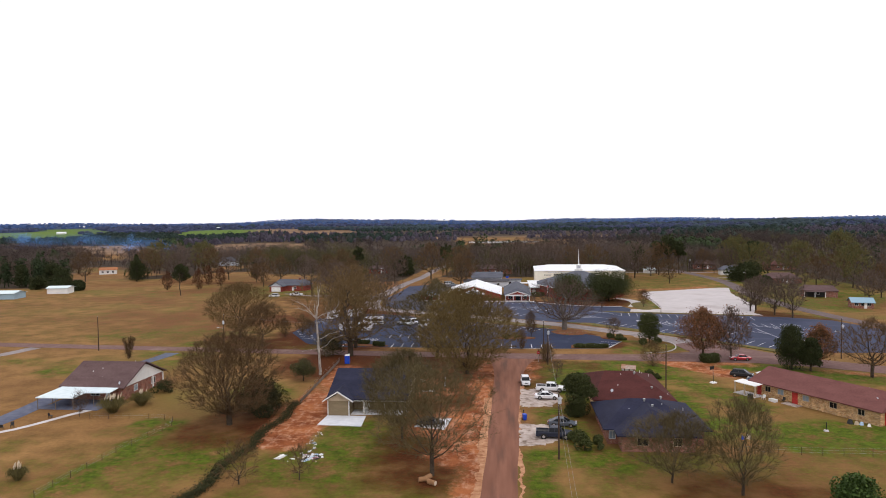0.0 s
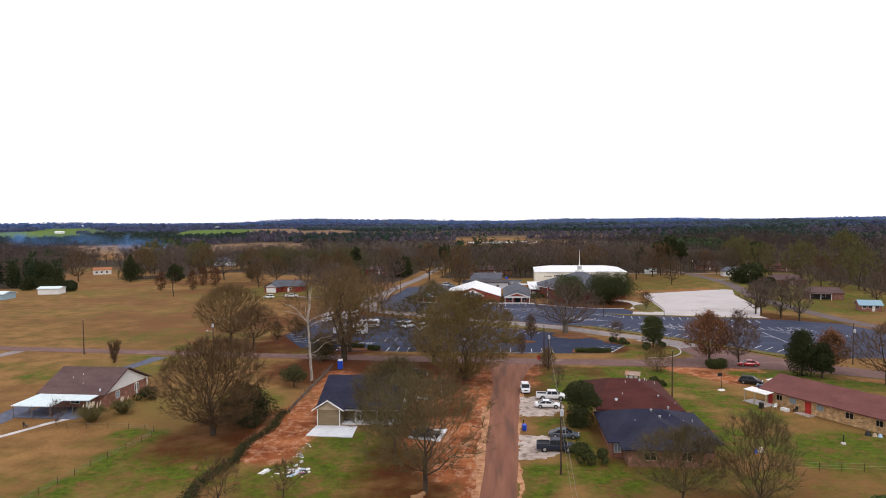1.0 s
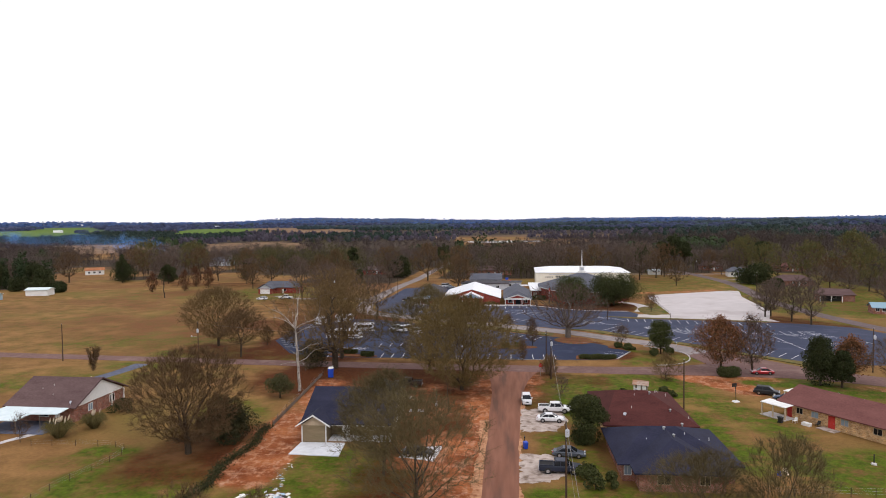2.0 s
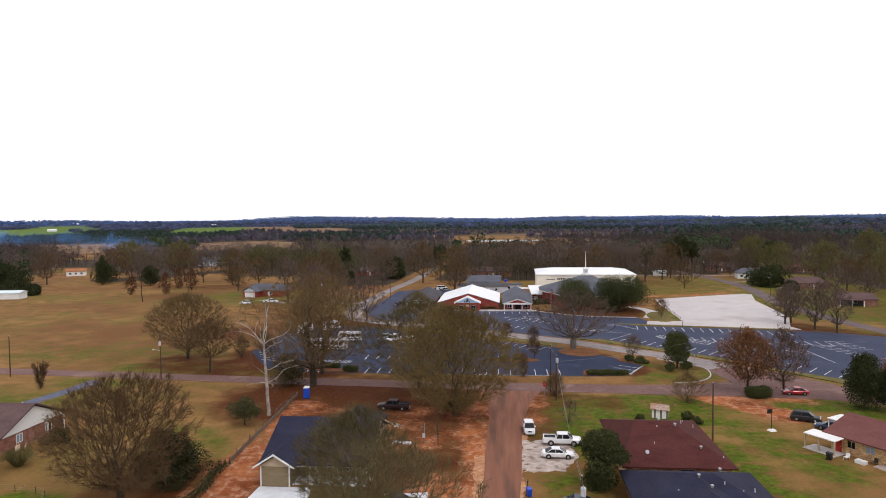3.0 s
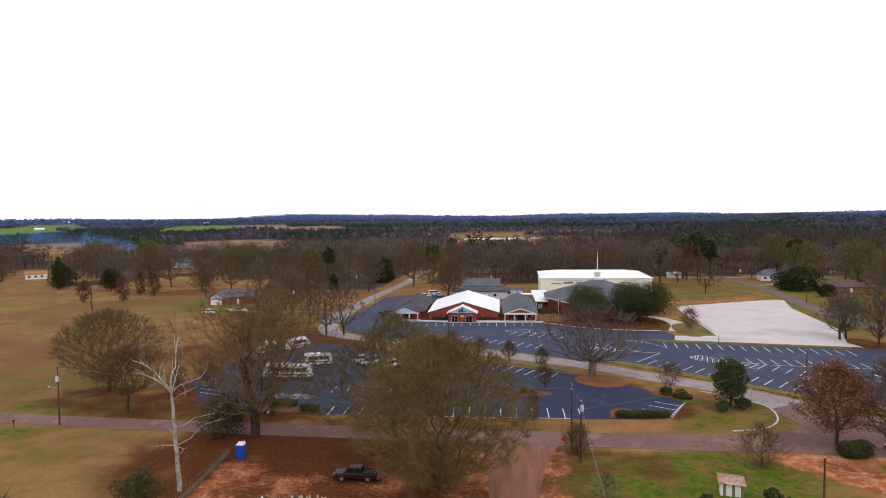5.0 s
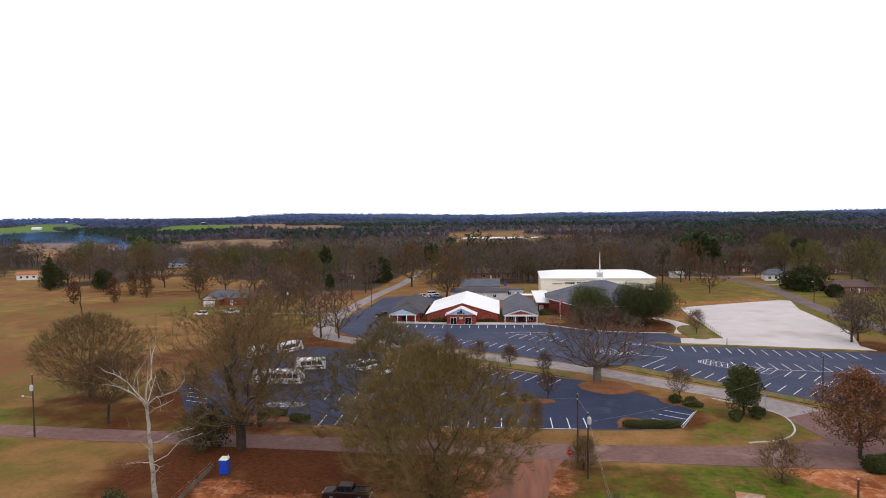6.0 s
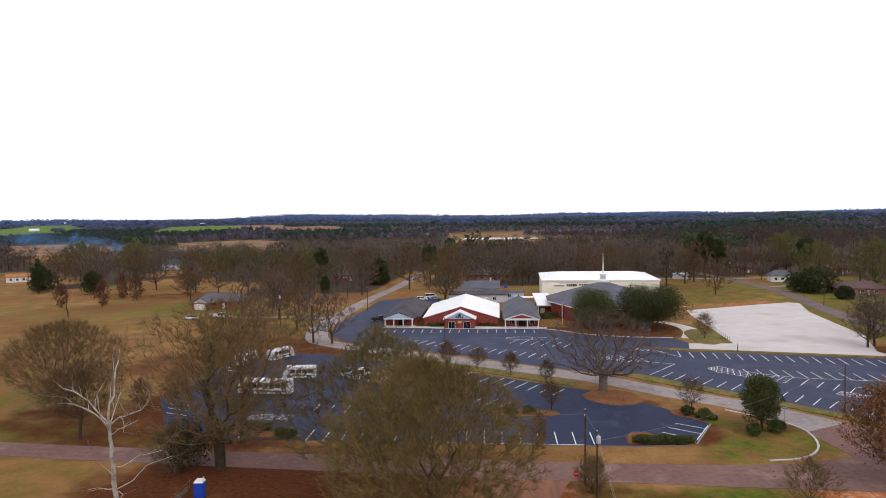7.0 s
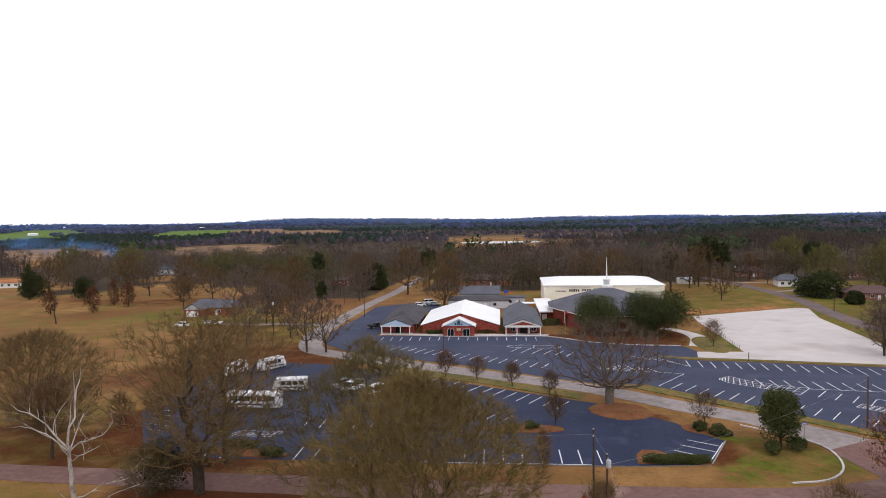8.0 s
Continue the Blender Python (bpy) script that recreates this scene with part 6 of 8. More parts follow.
for y0, y1 in ((-8.1, 0), (8.1, 0)):
    part("bargeboard", Solid().hull([(7.0, y0, 2.5), (7.08, y0, 2.5), (7.08, y1, 6.1), (7.0, y1, 6.1)], [(7.0, y0, 2.74), (7.08, y0, 2.74), (7.08, y1, 6.34), (7.0, y1, 6.34)]), ROOF_BROWN, h)
part("patio_cover", Solid().sheet([(-6.6, -15, 2.35), (1.0, -14.8, 2.35), (1.0, -11.4, 2.5), (5.8, -11, 2.5), (5.8, -7.6, 2.75), (-6.2, -7.6, 2.75)], 0.14), METAL_AQUA, h, "pale aqua sheet metal patio cover")
# bluish grey slab, its colour darkened to stand in for shade below the cover
part("patio_slab", Solid().box(-6.4, -14.6, -0.05, 5.6, -7.4, 0.08), DRIVE_BLUE, h)
posts(h, [(-6.4, -14.7), (-2.8, -14.6), (0.8, -14.6), (5.6, -10.8), (2.5, -11), (-6.1, -11)], 0.05, 2.4, 0.05, WOOD_GREY)
posts(h, [(6.7, 6.9), (6.7, 3)], 0, 2.6, 0.11)
window(h, 6.4, -3, 1.0, 1.2, 1.2, "x", GLASS_PALE, out=1)
window(h, 6.4, 3.5, 0.9, 1.4, 1.3, "x", GLASS_DARK, out=1)
window(h, 0.5, -7.4, 0.9, 1.8, 1.3, "y")
door(h, 3.2, -7.42, 0.9, 2.05, "y", WHITE)
vents(h, [(-2.5, -3.5, 4.85), (-1, -2.5, 5.3), (4.3, 0.6, 6.1), (0.6, -5, 4.1)], WHITE, True)
dish(h, 5.6, -7.2, 3.3)

# the new house under construction
h = thing("new_house", pose(-24.6, 124.6, 0), "new house with dark shingle roof, olive siding and tan gables", "house")
walls(h, -6.6, -4.4, 6.9, 10.4, 2.75, SIDING)
part("roof", roof_solid(-7.3, -7.6, 7.7, 11.0, 2.85, 3.7, "x"), ROOF_BLUE, h, "dark blue-black shingle roof")
gable(h, "x", -7.2, 10.6, -6.6, 2.75, 3.45, TAN)
gable(h, "x", -7.2, 10.6, 6.75, 2.75, 3.45, TAN, "tan gable board")
for y0 in (-7.65, 11.05):
    part("bargeboard", Solid().hull([(7.7, y0, 2.6), (7.78, y0, 2.6), (7.78, 1.7, 6.3), (7.7, 1.7, 6.3)], [(7.7, y0, 2.87), (7.78, y0, 2.87), (7.78, 1.7, 6.57), (7.7, 1.7, 6.57)]), TAN, h)
walls(h, -6.8, -8.3, -2.9, -4.4, 2.75, SIDING, label="olive brown siding")
gable(h, "y", -7.1, -2.6, -8.32, 2.75, 1.35, TAN, "tan gable board")
part("front_roof", roof_solid(-7.6, -8.9, -2.1, -2.6, 2.85, 1.75, "y"), ROOF_BLUE, h)
for a, b_ in ((-7.65, -4.85), (-2.05, -4.85)):
    part("bargeboard", Solid().hull([(a, -9.0, 2.62), (a, -8.9, 2.62), (b_, -8.9, 4.36), (b_, -9.0, 4.36)], [(a, -9.0, 2.86), (a, -8.9, 2.86), (b_, -8.9, 4.62), (b_, -9.0, 4.62)]), WHITE, h)
part("rear_roof", roof_solid(0.2, 1.2, 7.4, 8.6, 4.9, 2.4, "y", 3.0, 3.0), ROOF_BLUE, h)
part("porch_beam", Solid().box(-2.8, -7.3, 2.4, 7.4, -7.1, 2.7), WHITE, h)
posts(h, [(-0.4, -7.2), (3.4, -7.2), (7.2, -7.2)], 0, 2.45, 0.1)
part("porch_slab", Solid().box(-2.8, -7.5, -0.05, 7.4, -4.4, 0.1), CONCRETE_NEW, h)
part("corner_board", Solid().box(-6.86, -8.36, 0, -6.7, -8.26, 2.75), WHITE, h)
part("corner_board", Solid().box(-3.0, -8.36, 0, -2.84, -8.26, 2.75), WHITE, h)
part("front_slab", Solid().slab([(-7.2, -14.0), (0.6, -14.5), (0.2, -8.5), (-6.9, -8.5)], -0.05, 0.12), CONCRETE_NEW, h, "fresh white concrete slab")
door(h, -0.4, -4.43, 0.95, 2.05, "y", WHITE)
window(h, 3.4, -4.4, 0.9, 1.6, 1.3, "y")
window(h, 6.9, 1.5, 0.9, 1.4, 1.3, "x", out=1)

# red-roofed hipped house
h = thing("red_roof_house", pose(23.6, 130, 0), "brick house with hipped red-brown shingle roof and white vents", "house")
walls(h, -6.8, -9.8, 6.8, 9.8, 2.55, BRICK_TAN)
part("roof", roof_solid(-7.4, -10.6, 7.4, 10.6, 2.65, 3.0, "x", 3.5, 6.2), ROOF_RED, h, "red-brown shingle hip roof")
window(h, 1.2, -9.8, 1.1, 1.8, 1.0, "y")
window(h, 5.5, -9.8, 1.3, 1.0, 0.7, "y", GLASS_PALE)
vents(h, [(1.6, -1.2, 5.5), (3.8, -6.4, 4.0), (-0.2, 1, 5.5)])
vents(h, [(-2.2, -5.6, 4.2), (3, 1, 5.3), (5, 2, 4.4), (4, 4, 4.4), (-1, -1.6, 5.3), (6.3, -8, 3.3)], WHITE, True)
dish(h, -3.6, -7.8, 3.5)

# dark-roofed hipped house
h = thing("dark_roof_house", pose(23.6, 108, 0), "brick house with blue-black hipped shingle roof", "house")
walls(h, -7.2, -4.6, 7.4, 9.6, 2.55, BRICK_BROWN)
walls(h, -5.6, -8.0, 5.2, -4.6, 2.55, BRICK_BROWN)
part("roof", roof_solid(-8.0, -5.6, 8.4, 10.3, 2.65, 2.8, "x", 5.2, 7.0), ROOF_BLUE, h, "blue-black shingle hip roof")
part("front_roof", roof_solid(-6.4, -8.8, 6.0, 4.5, 2.64, 2.55, "y", 6.2, 1.0), ROOF_BLUE, h)
window(h, -2.5, -8.0, 1.0, 1.6, 1.1, "y", frame_material=TAN)
window(h, 2.6, -8.0, 1.0, 1.2, 1.1, "y", frame_material=TAN)
window(h, -6.5, -4.6, 0.9, 0.9, 1.2, "y", GLASS_PALE)
vents(h, [(0.4, -0.8, 5.1), (-0.4, 1.6, 5.4), (3, 5, 4.9)])
vents(h, [(-3.2, -0.5, 4.4), (2.2, 0.6, 5.0), (4.0, -0.2, 4.3), (5.6, 0.8, 4.2)], WHITE, True)

# long tan brick ranch house
h = thing("ranch_house", pose(49.9, 135.7, 0, 0, 0, -58.6), "long low tan brick house with faded red roof and red door", "house")
walls(h, 0, 0, 24.6, 9.2, 2.5, BRICK_TAN)
part("roof", roof_solid(-1.0, -0.7, 25.2, 9.9, 2.62, 2.4, "x", 0.6, 0.5), ROOF_RUST, h, "faded red-brown shingle roof")
part("porch_roof", Solid().sheet([(-2.6, -2.8, 2.35), (2.4, -2.8, 2.35), (2.4, -0.4, 2.55), (-2.6, -0.4, 2.55)], 0.12), WHITE, h, "white porch roof")
part("carport_roof", Solid().sheet([(-5.6, 7.2, 2.4), (-0.6, 7.2, 2.4), (-0.6, 10.8, 2.5), (-5.6, 10.8, 2.5)], 0.12), WHITE, h, "white carport roof")
posts(h, [(-2.4, -2.6), (-0.2, -2.6), (2.2, -2.6)], 0, 2.3, 0.1, TAN)
posts(h, [(-5.4, 7.4), (-5.4, 10.6)], 0, 2.4, 0.06)
part("porch_slab", Solid().box(-2.6, -2.9, -0.05, 2.4, 0, 0.12), CONCRETE, h)
part("doorstep", Solid().box(7.3, -1.8, -0.05, 10.5, -0.0, 0.1), DRIVE_OLD, h)
door(h, 8.9, -0.04, 1.15, 2.2, "y", DOOR_RED)
door(h, 1.2, -0.04, 0.9, 2.05, "y", DOOR_RED)
for x, w_, p in ((3.1, 1.1, GLASS_DARK), (5.9, 1.2, GLASS_PALE), (11.1, 1.2, GLASS_PALE), (16.4, 1.3, GLASS_DARK), (21.4, 1.1, GLASS_DARK)):
    window(h, x, 0, 1.15, w_, 0.95, "y", p, frame_material=TAN)
vents(h, [(6.5, 5.2, 4.6), (11, 5.2, 4.6), (15.4, 5.2, 4.6), (19.5, 5.2, 4.6)], plain("pale_blue_vent", (0.35, 0.55, 0.75), 0.4))
vents(h, [(13.5, 3.4, 4.2), (17, 4.4, 4.5)], DOOR_RED, True)
dish(h, 22.6, 2.4, 3.7)
gable(h, "x", 0, 9.2, 0.02, 2.5, 2.1, BRICK_TAN)
gable(h, "x", 0, 9.2, 24.43, 2.5, 2.1, BRICK_TAN)
part("side_door", Solid().box(24.6, 1.2, 0, 24.72, 4.4, 2.3), DOOR_RED, h)

# small garden shed
h = thing("garden_shed", pose(28.2, 151.3, 0, 0, 0, -12) @ Matrix.Diagonal((0.8, 0.8, 0.76, 1.0)), "small whitewashed plank shed with rust-streaked tin roof", "shed")
for i in range(8):
    part("plank", Solid().box(-1.7 + i * 0.425, -1.22, 0, -1.29 + i * 0.425, -1.18, 2.0), WOOD_GREY if i % 3 == 1 else WHITE, h)
walls(h, -1.7, -1.17, 1.7, 1.3, 2.0, WHITE, 0.1)
part("roof", Solid().sheet([(-2.0, -1.6, 2.2), (2.0, -1.6, 2.0), (2.0, 1.6, 2.5), (-2.0, 1.6, 2.7)], 0.08), TIN_RUSTED, h, "pale tin sheet roof streaked with rust")

# ---- the church ----
h = thing("church_hall", pose(-12.4, 290, 0), "red brick church hall with broad white metal gable roof", "church hall")
walls(h, -11.4, 0, 11.5, 32, 2.6, BRICK_RED, 0.3)
gable(h, "y", -11.4, 11.5, 0.0, 2.6, 3.4, BRICK_RED, t=0.3)
gable(h, "y", -11.4, 11.5, 31.7, 2.6, 3.4, BRICK_RED, t=0.3)
part("roof", roof_solid(-11.9, -0.5, 12.0, 32.5, 2.72, 3.6, "y", thick=0.22), METAL_WHITE, h, "white metal roof")
part("porch_wall", Solid().box(-4.6, -5.2, 0, 4.4, -0.0, 3.0), BRICK_RED, h)
gable(h, "y", -4.8, 4.6, -5.26, 3.1, 1.9, BLUE_PALE, "pale blue gable board", 0.2)
part("porch_roof", roof_solid(-5.1, -5.6, 4.9, 0.6, 3.05, 2.25, "y", thick=0.25), METAL_WHITE, h)
for x in (-2.5, 2.1):
    window(h, x, -5.2, 0.05, 1.9, 2.1, "y", GLASS_DARK, "glass_door", WHITE, 1)
part("notice_panel", Solid().box(-0.7, -5.27, 1.7, 0.5, -5.2, 2.4), TAN, h)
NAVY = plain("navy_sign", (0.01, 0.015, 0.04), 0.5)
for i in range(4):
    part("sign_bar", Solid().box(-1.3 + i * 0.62, -5.33, 3.3, -0.85 + i * 0.62, -5.27, 3.78), NAVY, h)
part("sign_disc", Solid().tube((-0.1, -5.35, 4.15), (-0.1, -5.27, 4.15), 0.42, 0.42, 16), NAVY, h)
part("sign_bar", Solid().box(-1.3, -5.34, 3.8, -0.6, -5.28, 3.95), DARK_METAL, h)

h = thing("church_wing", pose(-31.3, 290, 0), "red brick wing with slate grey roof and white columned porch", "church wing")
walls(h, -4.6, 0.6, 5.0, 34, 2.8, BRICK_RED, 0.3)
part("roof", roof_solid(-5.6, 0, 6.2, 35, 2.9, 3.0, "y", 7, 7), ROOF_WING, h, "slate grey shingle roof")
part("porch_roof", roof_solid(-5.2, -3.2, 4.8, 6, 2.9, 1.9, "y"), ROOF_WING, h)
gable(h, "y", -4.8, 4.4, -3.1, 2.9, 1.6, BLUE_PALE, "pale blue porch gable")
part("porch_beam", Solid().box(-4.9, -3.05, 2.55, 4.5, -2.75, 2.9), WHITE, h)
posts(h, [(-4.4, -2.9), (-1.7, -2.9), (1.2, -2.9), (4.0, -2.9)], 0, 2.6, 0.13)
part("porch_floor", Solid().box(-4.9, -3.1, -0.05, 4.6, 0.6, 0.12), CONCRETE, h)
door(h, 0.2, 0.57, 1.8, 2.1, "y", GLASS_DARK)
for y in (6, 12, 18, 24):
    window(h, 5.0, y, 1.0, 1.4, 1.2, "x", GLASS_DARK, out=1)

h = thing("church_office", pose(6.3, 287, 0), "small red brick building with slate roof and white porch", "church building")
walls(h, -4.9, 2.2, 4.9, 34, 2.7, BRICK_RED, 0.3)
part("roof", roof_solid(-5.8, -0.8, 5.8, 35, 2.8, 2.9, "y", 4.0, 0.5), ROOF_GREY, h, "slate grey shingle roof")
part("porch_fascia", Solid().hull([(-5.2, -0.95, 2.35), (5.2, -0.95, 2.35), (5.2, -0.8, 2.35), (-5.2, -0.8, 2.35)], [(-5.6, -0.98, 2.86), (5.6, -0.98, 2.86), (5.6, -0.78, 2.86), (-5.6, -0.78, 2.86)]), WHITE, h)
gable(h, "y", -5.3, 5.3, -0.8, 2.86, 1.75, WHITE, "white raking porch board", 0.2)
gable(h, "y", -3.6, 3.6, -0.88, 2.95, 1.1, BRICK_RED, "red brick porch gable", 0.08)
part("porch_roof", roof_solid(-5.7, -1.1, 5.7, 4.5, 2.88, 1.95, "y", thick=0.14), ROOF_GREY, h)
posts(h, [(-5, -0.6), (-1.8, -0.6), (1.7, -0.6), (5, -0.6)], 0, 2.5, 0.12)
part("porch_floor", Solid().box(-5.2, -0.9, -0.05, 5.2, 2.2, 0.12), CONCRETE, h)
door(h, 0.2, 2.17, 2.0, 2.1, "y", GLASS_DARK)
window(h, -3, 2.2, 0.8, 1.4, 1.3, "y")
window(h, 3.2, 2.2, 0.8, 1.4, 1.3, "y")

h = thing("church_sanctuary", pose(35.2, 313, 0), "red brick church with eight-sided slate roof and white steeple", "church")
ring = [(-19.5, -1), (-10.5, -22), (9, -22.5), (20, -8), (20, 10), (10, 24), (-9, 24), (-19, 12)]
for (ax, ay), (bx, by) in zip(ring, ring[1:] + ring[:1]):
    k = 0.93
    a, b = Vector((ax * k, ay * k)), Vector((bx * k, by * k))
    inn = Vector((-(b - a).normalized().y, (b - a).normalized().x)) * 0.3
    part("wall", Solid().slab([a, b, b + inn, a + inn], 0, 5.0), BRICK_RED, h)
roof = Solid()
roof.v = [(x, y, 4.85) for x, y in ring] + [(x, y, 5.1) for x, y in ring] + [(0, 4, 11.2)]
roof.f = [tuple(range(7, -1, -1))] + [(i, (i + 1) % 8, 8 + (i + 1) % 8, 8 + i) for i in range(8)] + [(8 + i, 8 + (i + 1) % 8, 16) for i in range(8)]
part("roof", roof, ROOF_GREY, h, "slate grey shingle roof of eight slopes")
fascia = Solid()
for (ax, ay), (bx, by) in zip(ring, ring[1:] + ring[:1]):
    fascia.hull([(ax * 1.004, ay * 1.004, 4.7), (bx * 1.004, by * 1.004, 4.7), (bx * 0.99, by * 0.99, 4.7), (ax * 0.99, ay * 0.99, 4.7)], [(ax * 1.004, ay * 1.004, 5.0), (bx * 1.004, by * 1.004, 5.0), (bx * 0.99, by * 0.99, 5.0), (ax * 0.99, ay * 0.99, 5.0)])
part("fascia", fascia, WHITE, h)
st = part("steeple", Solid().lathe([(1.9, 10.4), (1.9, 11.4), (1.5, 11.6), (1.1, 11.7), (1.1, 13.2), (1.35, 13.3), (1.35, 13.5), (0.75, 13.7)], 8, (0, 4)), WHITE, h, "white steeple")
part("spire", Solid().lathe([(0.28, 13.6), (0.17, 17), (0.03, 20.8)], 8, (0, 4)), WHITE, st)
part("louvre", Solid().box(-0.6, 2.86, 12.0, 0.6, 2.92, 13.0), GREY_PAINT, st)
window(h, -15.2, -9.0, 1.0, 0.9, 3.2, "x", GLASS_DARK, out=-1)

h = thing("church_walkway", pose(13, 312, 0), "white flat-roofed covered walkway with brick wall", "walkway")
part("roof", Solid().box(-0.5, 0, 3.1, 5.6, 36, 3.45), METAL_WHITE, h, "white flat roof")
part("roof", Solid().box(-6, 24, 2.9, -0.5, 28, 3.15), METAL_WHITE, h)
part("wall", Solid().box(-0.2, 3.0, 0, 5.4, 3.3, 3.1), BRICK_RED, h)
part("wall", Solid().box(5.0, 3.3, 0, 5.3, 36, 3.1), BRICK_RED, h)
posts(h, [(-0.2, 0.4), (5.2, 0.4), (-0.2, 12), (-0.2, 24)], 0, 3.1, 0.12)
door(h, 1.4, 2.97, 1.6, 2.1, "y", WHITE)

h = thing("gymnasium", pose(39.2, 350, 0, 0, 0, -1.5), "large cream metal gymnasium with low white roof", "gymnasium")
walls(h, -22.6, 0, 22.6, 34, 8.1, CREAM, 0.3)
part("roof", roof_solid(-23, -0.4, 23, 34.4, 8.2, 2.0, "x", 8, 9, 0.3), METAL_WHITE, h, "white metal hip roof")
for i in range(-11, 12):
    part("wall_rib", Solid().box(i * 2 - 0.05, -0.05, 0, i * 2 + 0.05, 0.0, 7.9), CREAM, h)
for x0, x1, z0, z1 in ((-18, -14, 5.7, 6.1), (-13, -9, 5.7, 6.6), (-8.2, -4.5, 6.0, 6.6), (-3.5, -1.8, 6.4, 6.9), (-16, -5, 7.0, 7.3)):
    n = max(3, int((x1 - x0) / 0.8))
    for i in range(n):
        w_ = (x1 - x0) / n
        part("letter_bar", Solid().box(x0 + i * w_, -0.12, z0, x0 + (i + 0.7) * w_, -0.05, z1), GREY_PAINT if z0 > 6.9 else DARK_METAL, h)


def simple_building(name, m, w, d, z, rise, wall, roof, label, axis="x", hip=0.0, windows=3, category="house", garage=False, over=0.5):
    """A plain far house: walls, roof, windows, a door and perhaps a garage door."""
    ob = thing(name, m, label, category)
    walls(ob, -w / 2, -d / 2, w / 2, d / 2, z, wall)
    part("roof", roof_solid(-w / 2 - over, -d / 2 - over, w / 2 + over, d / 2 + over, z + 0.08, rise, axis, hip, hip), roof, ob)
    if hip == 0 and rise > 0.3:
        for k in (-1, 1):
            if axis == "x":
                gable(ob, "x", -d / 2, d / 2, k * (w / 2 - 0.08) - 0.075, z, rise * 0.92, wall)
            else:
                gable(ob, "y", -w / 2, w / 2, k * (d / 2 - 0.08) - 0.075, z, rise * 0.92, wall)
    for i in range(windows):
        window(ob, -w / 2 + w * (i + 0.7) / (windows + 0.5), -d / 2, 1.0, 1.2, 1.1, "y", GLASS_DARK)
    if windows > 1:
        door(ob, w * 0.12, -d / 2 - 0.03, 0.95, 2.05, "y", WHITE)
    if garage:
        g = Solid()
        for j in range(5):
            g.box(-w * 0.42, -d / 2 - 0.06, 0.05 + j * 0.44, -w * 0.42 + 4.8, -d / 2 - 0.01, 0.46 + j * 0.44)
        part("garage_door", g, WHITE, ob, "white panelled garage door")
    return ob


simple_building("church_annex", pose(-8.5, 372, 0), 16, 16, 3.4, 2.6, GREY_PAINT, ROOF_GREY, "grey-roofed annex behind the church hall", category="church building")
simple_building("church_annex", pose(-8.5, 353, 0), 23, 14, 3.2, 0.5, GREY_PAINT, ROOF_WING, "low flat grey roof annex behind the church hall", category="church building")
simple_building("portable_classroom", pose(5.5, 357, 0), 8, 5, 3.2, 0.3, GREY_PAINT, ROOF_GREY, "small pale grey portable classroom", windows=2, category="classroom")
simple_building("brick_house", pose(-8, 436, 0), 28, 9, 3.0, 2.4, BRICK_BROWN, ROOF_BROWN, "low red brick house at the edge of the woods", hip=3)
h = simple_building("field_house", pose(-106.6, 335, 0, 0, 0, -6), 17, 9, 2.8, 2.6, BRICK_RED, ROOF_GREY, "red brick house with slate roof, gabled wing and white garage door", hip=2.0, windows=2)
walls(h, -8.4, -9.0, -1.6, -4.5, 2.6, BRICK_RED)
part("roof", roof_solid(-9.0, -9.6, -1.0, 0, 2.68, 2.2, "y", 0, 0), ROOF_GREY, h)
gable(h, "y", -8.4, -1.6, -9.07, 2.6, 1.9, GREY_PAINT)
door_leaf = Solid()
for j in range(5):
    door_leaf.box(-7.4, -9.07, 0.05 + j * 0.44, -2.6, -9.02, 0.46 + j * 0.44)
part("garage_door", door_leaf, WHITE, h, "white panelled garage door")
part("chimney", Solid().box(3.6, -0.5, 4.6, 4.6, 0.4, 6.4), BRICK_BROWN, h)
simple_building("blue_shed", pose(-235, 298, 0, 0, 0, 4), 16, 9, 2.7, 1.0, plain("pale_blue_sheet", (0.3, 0.42, 0.5), 0.5), METAL_AQUA, "pale blue metal barn", windows=0, category="barn")
simple_building("white_shed", pose(-222, 321, 0, 0, 0, 10), 10, 7, 2.8, 0.9, WHITE, METAL_AQUA, "white metal shed behind dark shrubs", windows=0, category="shed")
simple_building("white_cottage", pose(-270, 442, 0, 0, 0, 30), 11.0, 7, 3.0, 1.5, WHITE, RUST, "white cottage with orange roof at the wood edge", windows=3)
h = simple_building("brick_house", pose(137.5, 307, 0, 0, 0, -20), 14, 9, 2.7, 2.0, BRICK_BROWN, ROOF_BROWN, "low brick house with an open carport", hip=2, windows=1)
part("carport_roof", Solid().box(-5.9, -7.9, 2.42, 2.4, -4.5, 2.6), ROOF_BROWN, h)
# near-black sheet on the wall paints in the shade under the carport roof
part("carport_shade_sheet", Solid().box(-5.6, -4.56, 0, 2.1, -4.5, 2.42), DARK_METAL, h, "near-black sheet standing in for the shade inside the carport")
posts(h, [(-5.7, -7.7), (-1.75, -7.7), (2.2, -7.7)], 0, 2.42, 0.12)
simple_building("blue_roof_house", pose(135.8, 268, 0, 0, 0, -12), 7.2, 6, 2.2, 1.6, BRICK_BROWN, plain("blue_sheet_roof", (0.22, 0.36, 0.45), 0.5), "small brown house with blue metal roof", hip=0)
simple_building("white_house", pose(135.5, 421, 0, 0, 0, -8), 10, 9, 3.0, 2.4, WHITE, ROOF_GREY, "white house with slate roof and wide porch", hip=3)
simple_building("brick_house", pose(146, 370, 0, 0, 0, -10), 18, 11, 2.6, 2.6, BRICK_BROWN, ROOF_BROWN, "brown-roofed brick house behind evergreens", hip=5)
